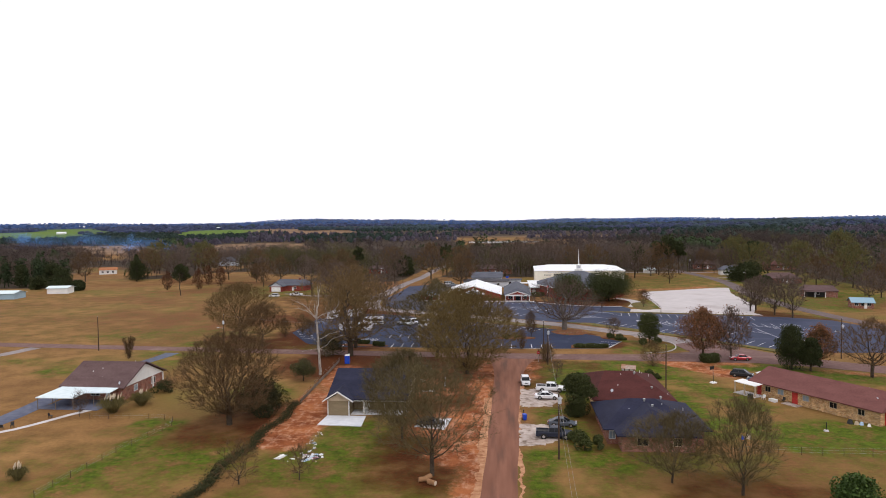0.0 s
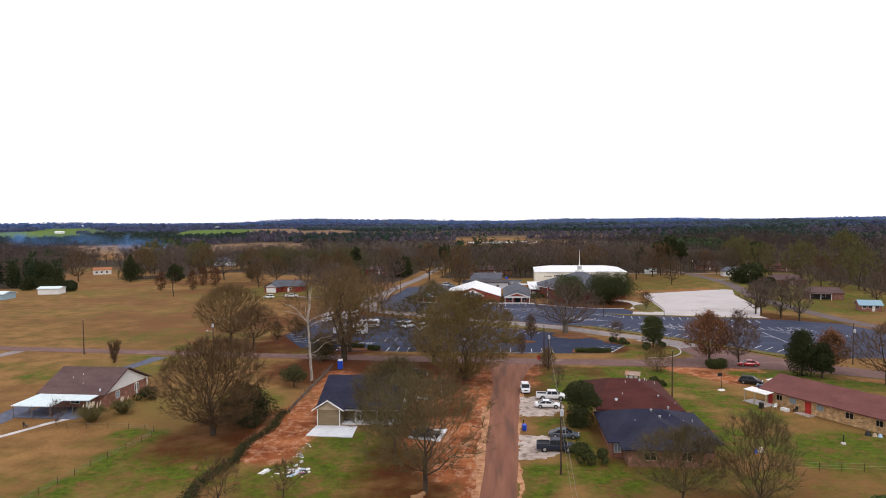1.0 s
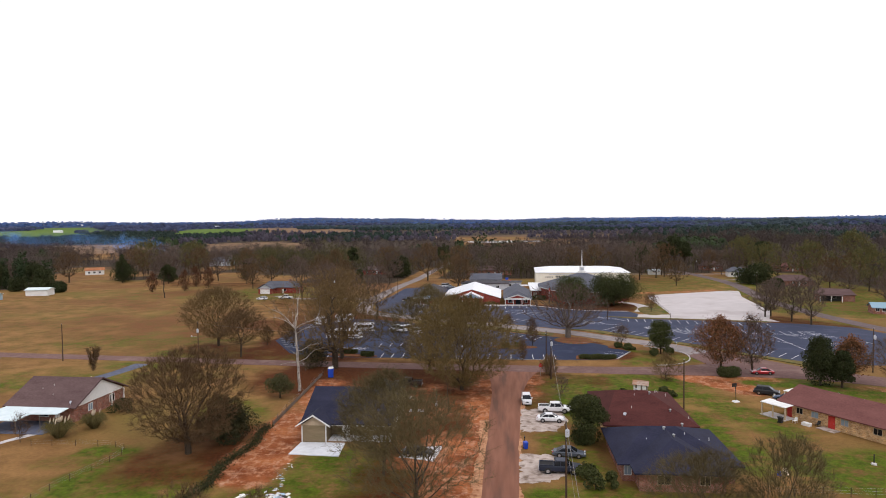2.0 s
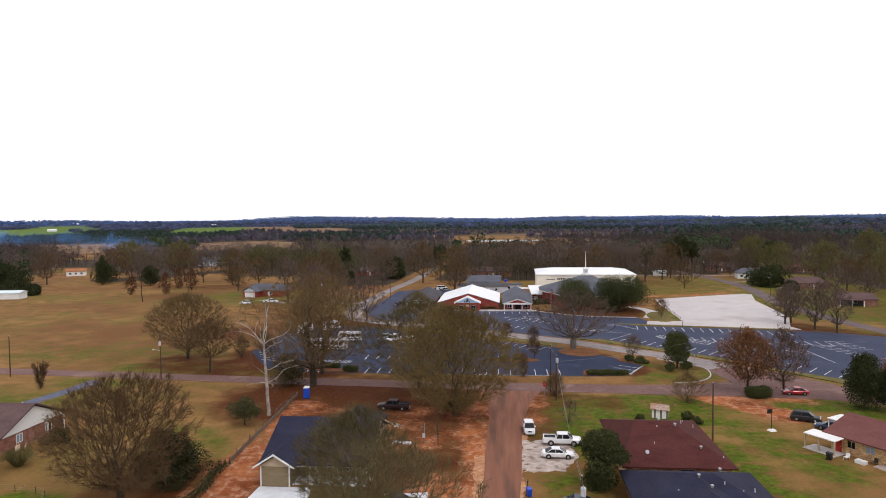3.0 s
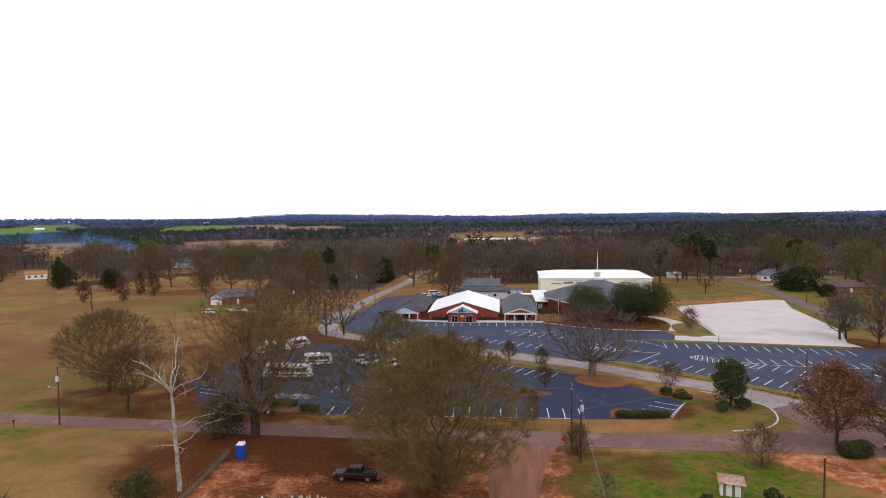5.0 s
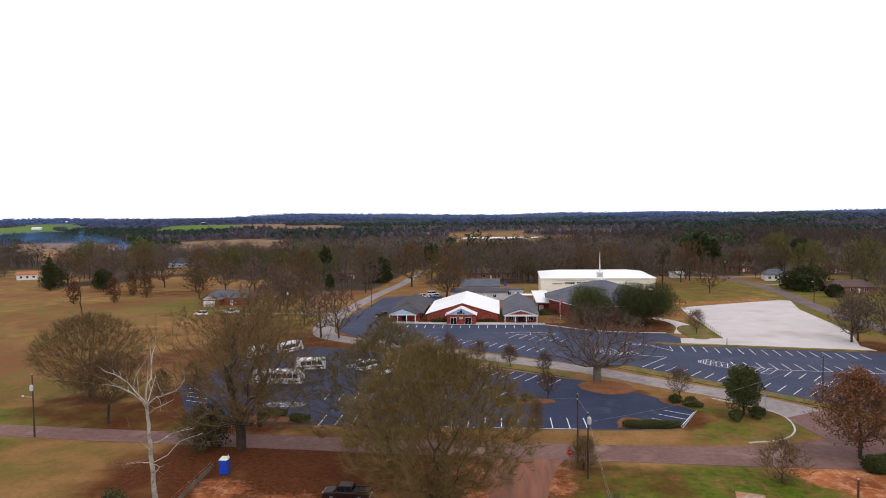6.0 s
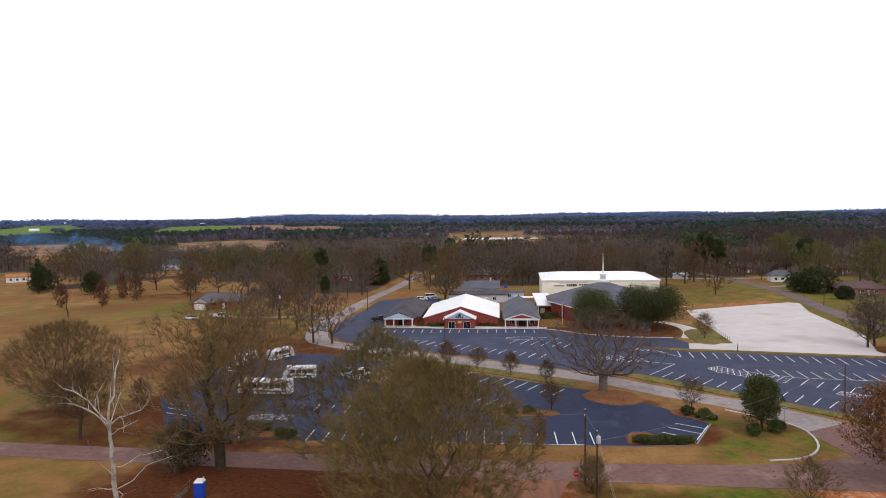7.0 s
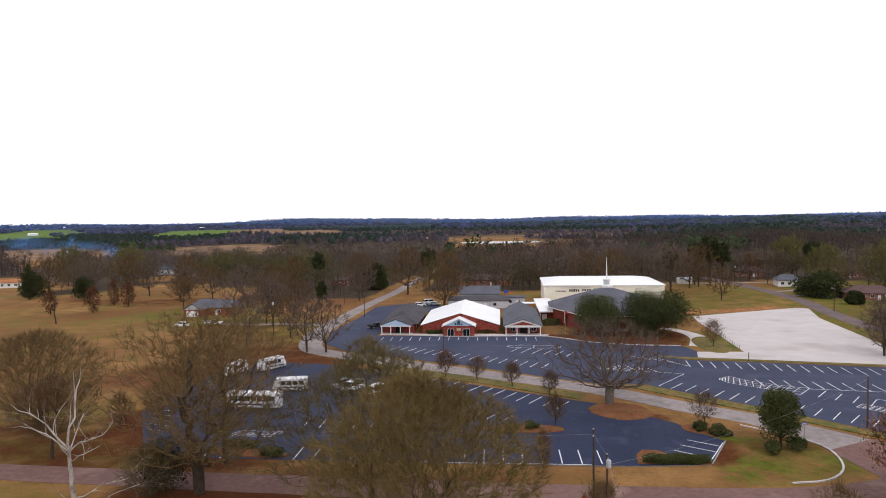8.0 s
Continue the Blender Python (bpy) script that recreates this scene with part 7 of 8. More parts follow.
simple_building("brick_house", pose(136, 472, 0, 0, 0, -10), 14, 10, 3.0, 2.4, BRICK_BROWN, ROOF_BROWN, "brick house with brown roof beside the lane", hip=3)
simple_building("brick_house", pose(180, 462, 0, 0, 0, -10), 20, 10, 3.0, 2.2, BRICK_BROWN, ROOF_RUST, "brown brick house by the wood", hip=3)
simple_building("brick_house", pose(-82, 442, 0, 0, 0, 12), 14, 9, 2.9, 2.0, BRICK_RED, ROOF_BROWN, "brick house beside the far road", hip=2)
simple_building("white_barn", pose(92, 436, 0), 6.5, 5, 2.2, 0.9, WHITE, METAL_AQUA, "pale low barn at the wood edge", windows=0, category="barn")
simple_building("grey_house", pose(-218, 526, 0), 16, 10, 3.4, 3.0, GREY_PAINT, ROOF_GREY, "grey house among bare trees", hip=2)
for i, (x, y) in enumerate([(-1800, 2780), (-1200, 1760), (-1340, 2530), (-960, 2230), (-1310, 2480), (-1010, 2300)]):
    simple_building("farm_barn", pose(x, y, float(hill(np.array(x), np.array(y))) - 0.2, 0, 0, i * 20), 22, 12, 4, 2.4, WHITE, METAL_WHITE, "white barn on a distant green field", windows=0, category="barn")


# ---- vehicles ----
def paint(name, c, rough=0.35):
    return plain(name, c, rough if max(c) > 0.2 else 0.5, 0.1, 0.6 if max(c) > 0.2 else 0.12)


CAR_WHITE, CAR_BLACK, CAR_SILVER = paint("white_car_paint", (0.75, 0.76, 0.78)), paint("black_car_paint", (0.012, 0.012, 0.016)), paint("silver_car_paint", (0.30, 0.33, 0.36))
CAR_NAVY, CAR_RED, CAR_MAROON, CAR_BLUE = paint("navy_car_paint", (0.008, 0.014, 0.034)), paint("red_car_paint", (0.38, 0.012, 0.02)), paint("maroon_car_paint", (0.022, 0.005, 0.005)), paint("blue_car_paint", (0.03, 0.06, 0.12))
LAMP_WHITE, LAMP_RED = plain("headlight_lens", (0.7, 0.72, 0.75), 0.15), plain("tail_light_lens", (0.35, 0.01, 0.01), 0.2)


def section(s, stations):
    """A body lofted along x from stations of (x, half width, sill, shoulder, inset of the top)."""
    rings = []
    for x, w, z0, z1, inset in stations:
        rings.append([(x, -w + 0.06, z0), (x, -w, z0 + 0.12), (x, -w, z1 - 0.16), (x, -w + inset, z1), (x, w - inset, z1), (x, w, z1 - 0.16), (x, w, z0 + 0.12), (x, w - 0.06, z0)])
    k, n = len(s.v), 8
    for r in rings:
        s.v += r
    for j in range(len(rings) - 1):
        s.f += [(k + j * n + (i + 1) % n, k + j * n + i, k + (j + 1) * n + i, k + (j + 1) * n + (i + 1) % n) for i in range(n)]
    s.f.append(tuple(range(k, k + n)))
    s.f.append(tuple(range(k + len(rings) * n - 1, k + (len(rings) - 1) * n - 1, -1)))
    return s


def vehicle(name, m, kind, body, label, group=""):
    """A road vehicle along x, nose towards +x, standing on z 0."""
    ob = thing(name, m, label, "car" if kind in ("sedan", "suv") else kind, group)
    spec = {"sedan": (4.8, 0.9, 1.45, 0.33), "suv": (4.7, 0.93, 1.7, 0.36), "pickup": (5.9, 0.98, 1.85, 0.4), "van": (5.4, 0.98, 2.0, 0.36), "bus": (10.5, 1.25, 3.0, 0.48), "minibus": (7.0, 1.1, 2.75, 0.42)}
    ln, w, top, wr = spec[kind]
    b, half = Solid(), ln / 2
    belt = {"sedan": 0.92, "suv": 1.05, "pickup": 1.15, "van": 1.15, "bus": 1.35, "minibus": 1.2}[kind]
    if kind in ("bus", "minibus"):
        section(b, [(-half, w - 0.05, 0.45, top - 0.1, 0.18), (-half + 0.3, w, 0.4, top, 0.16), (half - 0.7, w, 0.4, top, 0.16), (half - 0.05, w - 0.06, 0.42, top - 0.35 if kind == "bus" else belt + 0.1, 0.2), (half, w - 0.1, 0.5, belt, 0.15)])
        roof0, roof1, g0, g1 = -half + 0.5, half - 1.0, -half + 0.3, half - 0.4
    elif kind == "pickup":
        section(b, [(-half, w - 0.06, 0.45, belt, 0.05), (-half + 0.12, w, 0.42, belt, 0.05), (0.55, w, 0.4, belt, 0.06), (half - 1.2, w, 0.4, belt, 0.1), (half - 0.25, w - 0.05, 0.42, belt - 0.08, 0.12), (half, w - 0.14, 0.5, belt - 0.3, 0.1)])
        roof0, roof1, g0, g1 = -0.75, 0.85, -0.95, 1.6
    else:
        nose = {"sedan": 0.74, "suv": 0.9, "van": 1.0}[kind]
        section(b, [(-half, w - 0.16, 0.4, belt - 0.12, 0.12), (-half + 0.25, w - 0.03, 0.3, belt, 0.1), (-half + 1.2, w, 0.26, belt, 0.08), (half - 1.5, w, 0.26, belt, 0.1), (half - 0.4, w - 0.06, 0.3, nose, 0.16), (half, w - 0.2, 0.4, nose - 0.16, 0.12)])
        roof0, roof1, g0, g1 = {"sedan": (-0.95, 0.3, -1.85, 1.2), "suv": (-1.7, 0.45, -2.2, 1.3), "van": (-2.4, 1.1, -2.6, 1.75)}[kind]
    part("body", b, body, ob)
    if kind == "pickup":
        part("cargo_bed", Solid().box(-half + 0.15, -w + 0.14, belt + 0.004, -1.05, w - 0.14, belt + 0.012), BLACK_MATTE, ob, "dark open cargo bed")
        for y in (-w + 0.02, w - 0.14):
            part("bed_rail", Solid().box(-half + 0.05, y, belt, -1.0, y + 0.12, belt + 0.14), body, ob)
        part("tailgate", Solid().box(-half + 0.02, -w + 0.1, belt, -half + 0.14, w - 0.1, belt + 0.14), body, ob)
    if kind not in ("bus", "minibus"):
        ti = 0.2 if kind != "van" else 0.12
        cab = Solid().hull([(g0, -w + 0.08, belt), (g1, -w + 0.1, belt), (g1, w - 0.1, belt), (g0, w - 0.08, belt)], [(roof0, -w + ti, top - 0.06), (roof1, -w + ti, top - 0.06), (roof1, w - ti, top - 0.06), (roof0, w - ti, top - 0.06)])
        part("window_glass", cab, GLASS_DARK, ob, "dark tinted glass")
        part("roof", Solid().hull([(roof0 - 0.06, -w + ti - 0.03, top - 0.1), (roof1 + 0.06, -w + ti - 0.03, top - 0.1), (roof1 + 0.06, w - ti + 0.03, top - 0.1), (roof0 - 0.06, w - ti + 0.03, top - 0.1)], [(roof0 + 0.1, -w + ti + 0.1, top), (roof1 - 0.1, -w + ti + 0.1, top), (roof1 - 0.1, w - ti - 0.1, top), (roof0 + 0.1, w - ti - 0.1, top)]), body, ob)
        for y in (-1, 1):
            for x in (g0 * 0.9 + roof0 * 0.1, (roof0 + roof1) / 2 - 0.05, g1 * 0.97):
                xt = min(max(x, roof0), roof1)
                part("pillar", Solid().tube((x, y * (w - 0.09), belt - 0.02), (xt, y * (w - ti), top - 0.07), 0.045, 0.04, 5), body, ob)
            part("mirror", Solid().box(g1 - 0.55, y * (w + 0.06) - 0.09, belt + 0.02, g1 - 0.4, y * (w + 0.06) + 0.09, belt + 0.2), body, ob)
    else:
        for y in (-1, 1):
            n = 7 if kind == "bus" else 4
            for i in range(n):
                u = -half + 0.7 + i * (ln - 2.2) / n
                part("side_window", Solid().box(u, y * w - 0.02 if y < 0 else w - 0.03, belt + 0.25, u + (ln - 2.2) / n - 0.18, y * w + 0.03 if y < 0 else w + 0.02, top - 0.5), GLASS_DARK, ob)
            part("side_stripe", Solid().box(-half + 0.4, y * w - 0.012, 0.85, half - 0.8, y * w + 0.012, 1.05), CAR_BLUE, ob)
        part("windscreen", Solid().hull([(half - 0.04, -w + 0.2, belt + 0.1), (half + 0.01, -w + 0.2, belt + 0.1), (half + 0.01, w - 0.2, belt + 0.1), (half - 0.04, w - 0.2, belt + 0.1)], [(half - 0.3, -w + 0.3, top - 0.4), (half - 0.06, -w + 0.3, top - 0.5), (half - 0.06, w - 0.3, top - 0.5), (half - 0.3, w - 0.3, top - 0.4)]), GLASS_DARK, ob)
        part("roof_hatch", Solid().box(-1, -0.4, top, 0, 0.4, top + 0.12), WHITE, ob)
    wb = ln * 0.295
    for x in (-wb, wb):
        for y in (-1, 1):
            part("wheel_arch", Solid().tube((x, y * (w - 0.2), wr * 1.05), (x, y * (w + 0.004), wr * 1.05), wr * 1.2, wr * 1.2, 16), DARK_METAL, ob)
            t = part("wheel", Solid().tube((x, y * (w - 0.22), wr), (x, y * (w + 0.015), wr), wr, wr, 16), RUBBER, ob)
            part("rim", Solid().tube((x, y * (w + 0.0), wr), (x, y * (w + 0.03), wr), wr * 0.62, wr * 0.55, 12), RIM, t)
    lz = belt * 0.68
    for y in (-1, 1):
        part("headlight", Solid().box(half - 0.22, y * (w - 0.4) - 0.18, lz, half - 0.03, y * (w - 0.4) + 0.18, lz + 0.16), LAMP_WHITE, ob)
        part("tail_light", Solid().box(-half - 0.012, y * (w - 0.3) - 0.12, lz, -half + 0.1, y * (w - 0.3) + 0.12, lz + 0.22), LAMP_RED, ob)
    part("grille", Solid().box(half - 0.1, -w + 0.62, belt * 0.6, half + 0.015, w - 0.62, belt * 0.6 + 0.2), DARK_METAL, ob)
    part("front_bumper", Solid().box(half - 0.2, -w + 0.18, 0.34, half + 0.06, w - 0.18, 0.56), DARK_METAL if kind in ("van", "bus") else body, ob)
    part("rear_bumper", Solid().box(-half - 0.08, -w + 0.16, 0.4, -half + 0.1, w - 0.16, 0.6), STEEL if kind == "pickup" else body, ob)
    part("number_plate", Solid().box(-half - 0.1, -0.2, 0.62, -half - 0.05, 0.2, 0.76), WHITE, ob)
    return ob


C = lambda x, y, turn=0.0, z=0.025: pose(x, y, z, 0, 0, turn)  # noqa: E731
vehicle("suv", C(4.9, 141.5, -88), "suv", CAR_WHITE, "white compact suv parked beside the lane")
vehicle("pickup_truck", C(9.8, 135.6, -2), "pickup", CAR_WHITE, "white crew-cab pickup on the cracked driveway")
vehicle("sedan", C(8.7, 129.8, -1), "sedan", CAR_WHITE, "white sedan parked on the cracked driveway")
vehicle("sedan", C(10.2, 112.4, -6), "sedan", paint("graphite_car_paint", (0.07, 0.085, 0.11)), "dark silver sedan parked on grass")
vehicle("pickup_truck", C(8.4, 106, -2), "pickup", CAR_NAVY, "dark navy pickup on the lower driveway")
vehicle("pickup_truck", C(-19.5, 153.2, 178), "pickup", CAR_MAROON, "dark maroon pickup on bare red clay")
vehicle("sedan", C(-12.2, 111.4, 4), "sedan", CAR_BLACK, "black car parked on a small concrete pad")
vehicle("sedan", C(58, 168, 178, 0.04), "sedan", CAR_RED, "red sedan at the edge of the road")
vehicle("suv", C(52.4, 150.2, -24), "suv", CAR_BLACK, "black suv beside the ranch house carport")
vehicle("sedan", C(54.4, 145.5, 150), "sedan", CAR_BLUE, "blue-black car beside the carport")
vehicle("suv", C(-105.6, 303.5, 178), "suv", CAR_WHITE, "white suv before the field house")
vehicle("pickup_truck", C(-96.2, 307.5, 2), "pickup", CAR_WHITE, "white pickup before the field house")
vehicle("pickup_truck", C(-39.5, 300, 40), "pickup", CAR_BLACK, "black pickup beside the church wing")
vehicle("bus", C(-46.4, 208.8, 178), "bus", CAR_WHITE, "long white coach in the near car park", "parked buses")
vehicle("minibus", C(-43.3, 221.4, -170), "minibus", CAR_WHITE, "white minibus in the near car park", "parked buses")
vehicle("minibus", C(-53.8, 241, 60), "minibus", CAR_WHITE, "white minibus at the back of the car park", "parked buses")
vehicle("minibus", C(-60.4, 236, 80), "minibus", CAR_WHITE, "white minibus under bare trees", "parked buses")
vehicle("van", C(-25.6, 218.5, -120), "van", CAR_WHITE, "white van in the near car park")
vehicle("van", C(-30.5, 222, -120), "van", CAR_WHITE, "white van under a budding oak")
vehicle("suv", C(-33.5, 224.5, -120), "suv", CAR_SILVER, "silver suv in the near car park")
vehicle("sedan", C(80.5, 188, 200), "sedan", CAR_WHITE, "white car in the church car park")
vehicle("suv", C(-31.6, 352, 15), "suv", CAR_WHITE, "white suv parked behind the church")
vehicle("sedan", C(-26.2, 355, 10), "sedan", CAR_SILVER, "silver sedan parked behind the church")
vehicle("van", C(-28.6, 360, 20), "van", CAR_WHITE, "white van behind the church")


# ---- poles, lines and signs ----
def utility_pole(x, y, height, label, transformer=0.0, arm=0.0, turn=0.0, lamp=0.0, r=0.15):
    ob = thing("utility_pole", pose(x, y, 0, 0, 0, turn), label, "utility pole", "utility poles")
    part("pole", Solid().tube((0, 0, -0.3), (0, 0, height), r, r * 0.62, 10), WOOD_POLE, ob)
    part("pole_cap", Solid().lathe([(r * 0.66, height - 0.05), (r * 0.66, height + 0.03), (0.01, height + 0.1)], 8), STEEL, ob)
    if arm:
        part("crossarm", Solid().box(-arm, -0.06, height - 0.75, arm, 0.06, height - 0.6), WOOD_POLE, ob)
        for u in (-arm + 0.15, 0.35, arm - 0.15):
            part("insulator", Solid().lathe([(0.05, height - 0.6), (0.07, height - 0.5), (0.03, height - 0.38)], 8, (u, 0)), GREY_PAINT, ob)
    if transformer:
        t = part("transformer", Solid().lathe([(0.2, transformer), (0.27, transformer + 0.08), (0.27, transformer + 0.82), (0.2, transformer + 0.92)], 12, (0.1, -0.42)), GREY_PAINT, ob, "pale grey transformer can")
        part("bushing", Solid().tube((0.1, -0.42, transformer + 0.9), (0.1, -0.42, transformer + 1.15), 0.05, 0.03), STEEL, t)
        part("bracket", Solid().box(-0.05, -0.3, transformer + 0.2, 0.1, 0, transformer + 0.7), STEEL, ob)
    if lamp:
        part("lamp_arm", Solid().tube((0, 0, lamp), (-1.5, -0.2, lamp + 0.35), 0.035), STEEL, ob)
        part("lamp_head", Solid().lathe([(0.1, lamp + 0.42), (0.2, lamp + 0.3), (0.16, lamp + 0.16)], 10, (-1.55, -0.2)), GREY_PAINT, ob)
    return ob


def cable(name, a, b, sag, r=0.013, label="thin sagging overhead cable between poles"):
    n = 24
    rows = []
    pts = [Vector(a).lerp(Vector(b), i / n) - Vector((0, 0, sag * 4 * (i / n) * (1 - i / n))) for i in range(n + 1)]
    for p, q in zip(pts, pts[1:]):
        rows.append((p, q, r, r, 0))
    tagged(new(name, np_mesh(name, *sticks(rows, 5), CABLE)), label, "cable", "overhead cables")


utility_pole(8.3, 96.2, 10.2, "wooden utility pole with grey transformer by the driveway", 8.3, 0, 0, 0)
utility_pole(10.2, 166.6, 9.8, "tall wooden utility pole with crossarm at the junction", 0, 1.1, 80)
utility_pole(10.9, 161, 8.8, "wooden utility pole with pale transformer at the junction", 7.4, 0)
utility_pole(33.4, 138.5, 9.3, "bare wooden pole behind the red-roofed house")
utility_pole(-75, 173.9, 10.2, "grey utility pole with lamp and transformer beside the road", 7.6, 0, 0, 6.4)
utility_pole(-111, 174.4, 9.4, "thin wooden pole beside the cross road")
utility_pole(58.2, 200, 8.4, "short wooden pole at the edge of the church car park")
utility_pole(83, 171, 10, "utility pole beside the bending road", 7.5, 0, 0, 6.5)
utility_pole(36, 247.8, 6.0, "wooden light pole in the church car park", r=0.11)
utility_pole(-15.4, 264, 6.6, "thin wooden pole before the church", r=0.11)
utility_pole(57.6, 250.5, 2.2, "short grey wooden post by the slab", r=0.12)
utility_pole(-68.8, 287, 12, "utility pole beside the far road", 9.2)
utility_pole(-70.1, 270.7, 8, "short utility pole beside the far road")
utility_pole(-48.2, 323.7, 8.5, "utility pole beside the church road")
utility_pole(-64.2, 362, 8, "utility pole with lamp by the church road", 0, 0, 0, 8.5)
utility_pole(119, 443.7, 9, "utility pole beside the east lane", 7)
utility_pole(115.9, 333.7, 9.4, "utility pole with lamp beside the east lane", 0, 0, 30, 8)
utility_pole(87, 158, 9, "short utility pole by the road", 6.8)
cable("power_line", (8.3, 96.2, 9.9), (10.9, 161, 8.5), 1.4)
cable("power_line", (8.4, 95.8, 9.0), (10.9, 160.6, 8.0), 1.5)
cable("power_line", (8.3, 96.2, 9.9), (6.0, 20, 10.6), 1.6)
cable("power_line", (8.4, 95.8, 9.0), (6.3, 20, 9.7), 1.7)
cable("power_line", (8.2, 96.2, 8.4), (5.7, 20, 9.0), 1.8)
cable("power_line", (10.2, 166.6, 9.3), (10.9, 161, 8.6), 0.1)
cable("power_line", (10.9, 161, 7.6), (58.2, 200, 7.9), 1.3)
cable("power_line", (10.2, 166.6, 9.2), (-75, 173.9, 9.9), 1.8, 0.012)

ob = thing("stop_sign", C(8.8, 164.2, 8, 0), "red stop sign on a steel post at the junction", "road sign")
part("post", Solid().tube((0, 0, -0.2), (0, 0, 2.6), 0.035), STEEL, ob)
part("sign_plate", Solid().tube((0, -0.05, 2.35), (0, -0.02, 2.35), 0.42, 0.42, 8), RED_SIGN, ob)
txt = bpy.data.curves.new("stop", "FONT")
txt.body, txt.size, txt.align_x, txt.align_y = "STOP", 0.27, "CENTER", "CENTER"
lt = new("lettering", txt)
dg = bpy.context.evaluated_depsgraph_get()
lm = bpy.data.meshes.new_from_object(lt.evaluated_get(dg))
bpy.data.objects.remove(lt)
lm.materials.clear(), lm.materials.append(WHITE)
lt = part("lettering", lm, None, ob)
lt.matrix_basis = pose(0, -0.056, 2.35, 90, 0, 0)

ob = thing("street_sign", C(45.6, 193.4, 0, 0), "small blue street sign on a thin post", "road sign")
part("post", Solid().tube((0, 0, -0.2), (0, 0, 2.7), 0.04), STEEL, ob)
part("sign_plate", Solid().box(-0.45, -0.02, 2.45, 0.45, 0.02, 2.75), plain("blue_sign", (0.02, 0.12, 0.35), 0.5), ob)
part("sign_bar", Solid().box(-0.32, -0.03, 2.55, 0.32, -0.022, 2.65), WHITE, ob)

for x, y in ((-82, 172.2), (3.8, 117.4)):
    ob = thing("mailbox", C(x, y, 0, 0), "dark metal mailbox on a wooden post", "mailbox")
    part("post", Solid().box(-0.05, -0.05, -0.2, 0.05, 0.05, 1.05), WOOD_POLE, ob)
    part("box", Solid().hull([(-0.1, -0.28, 1.05), (0.1, -0.28, 1.05), (0.1, 0.28, 1.05), (-0.1, 0.28, 1.05)], [(-0.08, -0.27, 1.32), (0.08, -0.27, 1.32), (0.08, 0.27, 1.32), (-0.08, 0.27, 1.32)]), DARK_METAL, ob)
    part("flag", Solid().box(0.105, 0.1, 1.2, 0.12, 0.14, 1.45), RED_SIGN, ob)


def wheelie_bin(x, y, turn, body, label):
    ob = thing("wheelie_bin", C(x, y, turn, 0.0), label, "bin")
    part("body", Solid().hull([(-0.25, -0.27, 0.06), (0.25, -0.27, 0.06), (0.25, 0.27, 0.06), (-0.25, 0.27, 0.06)], [(-0.32, -0.36, 1.0), (0.32, -0.36, 1.0), (0.32, 0.36, 1.0), (-0.32, 0.36, 1.0)]), body, ob)
    part("lid", Solid().hull([(-0.34, -0.38, 1.0), (0.34, -0.38, 1.0), (0.34, 0.42, 1.0), (-0.34, 0.42, 1.0)], [(-0.3, -0.3, 1.1), (0.3, -0.3, 1.1), (0.3, 0.36, 1.12), (-0.3, 0.36, 1.12)]), body, ob)
    for u in (-0.3, 0.24):
        part("wheel", Solid().tube((u, 0.3, 0.12), (u + 0.06, 0.3, 0.12), 0.12, 0.12, 10), RUBBER, ob)


wheelie_bin(3.9, 115.4, 20, BLUE_PLASTIC, "blue plastic wheelie bin beside the lane")
wheelie_bin(47.6, 131.2, 30, plain("black_plastic", (0.015, 0.015, 0.017), 0.5), "black wheelie bin under the porch roof")

ob = thing("portable_toilet", C(-38.0, 160.3, 4, 0), "blue plastic portable toilet with white roof", "portable toilet")
part("cabin", Solid().box(-0.56, -0.56, 0.1, 0.56, 0.56, 2.05), BLUE_PLASTIC, ob)
part("base", Solid().box(-0.6, -0.6, -0.02, 0.6, 0.6, 0.1), DARK_METAL, ob)
part("roof", Solid().hull([(-0.6, -0.6, 2.05), (0.6, -0.6, 2.05), (0.6, 0.6, 2.05), (-0.6, 0.6, 2.05)], [(-0.42, -0.42, 2.32), (0.42, -0.42, 2.32), (0.42, 0.42, 2.32), (-0.42, 0.42, 2.32)]), WHITE, ob, "white domed roof")
part("door", Solid().box(-0.4, -0.6, 0.15, 0.4, -0.56, 1.9), BLUE_PLASTIC, ob)
part("vent_pipe", Solid().tube((0.4, 0.4, 2.0), (0.4, 0.4, 2.55), 0.05), WHITE, ob)

ob = thing("basketball_hoop", C(44.6, 144.4, 20, 0), "portable basketball hoop on a white weighted base", "basketball hoop")
part("base", Solid().hull([(-0.6, -0.5, 0), (0.6, -0.5, 0), (0.6, 0.5, 0), (-0.6, 0.5, 0)], [(-0.45, -0.35, 0.25), (0.45, -0.35, 0.25), (0.45, 0.35, 0.25), (-0.45, 0.35, 0.25)]), WHITE, ob)
part("pole", Solid().tube((0, 0, 0.2), (0, 0.2, 3.1), 0.06), DARK_METAL, ob)
part("backboard", Solid().box(-0.5, 0.5, 2.75, 0.5, 0.55, 3.45), DARK_METAL, ob)
part("rim", Solid().lathe([(0.23, 3.0), (0.25, 3.02), (0.23, 3.04)], 14, (0, 0.82)), RED_SIGN, ob)

ob = thing("flagpole", C(19.4, 296, 0, 0), "white flagpole with a red and white flag before the church", "flagpole")
part("pole", Solid().tube((0, 0, -0.2), (0, 0, 6.2), 0.05, 0.03), WHITE, ob)
part("flag", Solid().hull([(0, -0.01, 5.0), (0.5, 0.1, 4.6), (0.5, 0.12, 4.6), (0, 0.01, 5.0)], [(0, -0.01, 6.0), (0.6, 0.1, 5.7), (0.6, 0.12, 5.7), (0, 0.01, 6.0)]), RED_SIGN, ob)

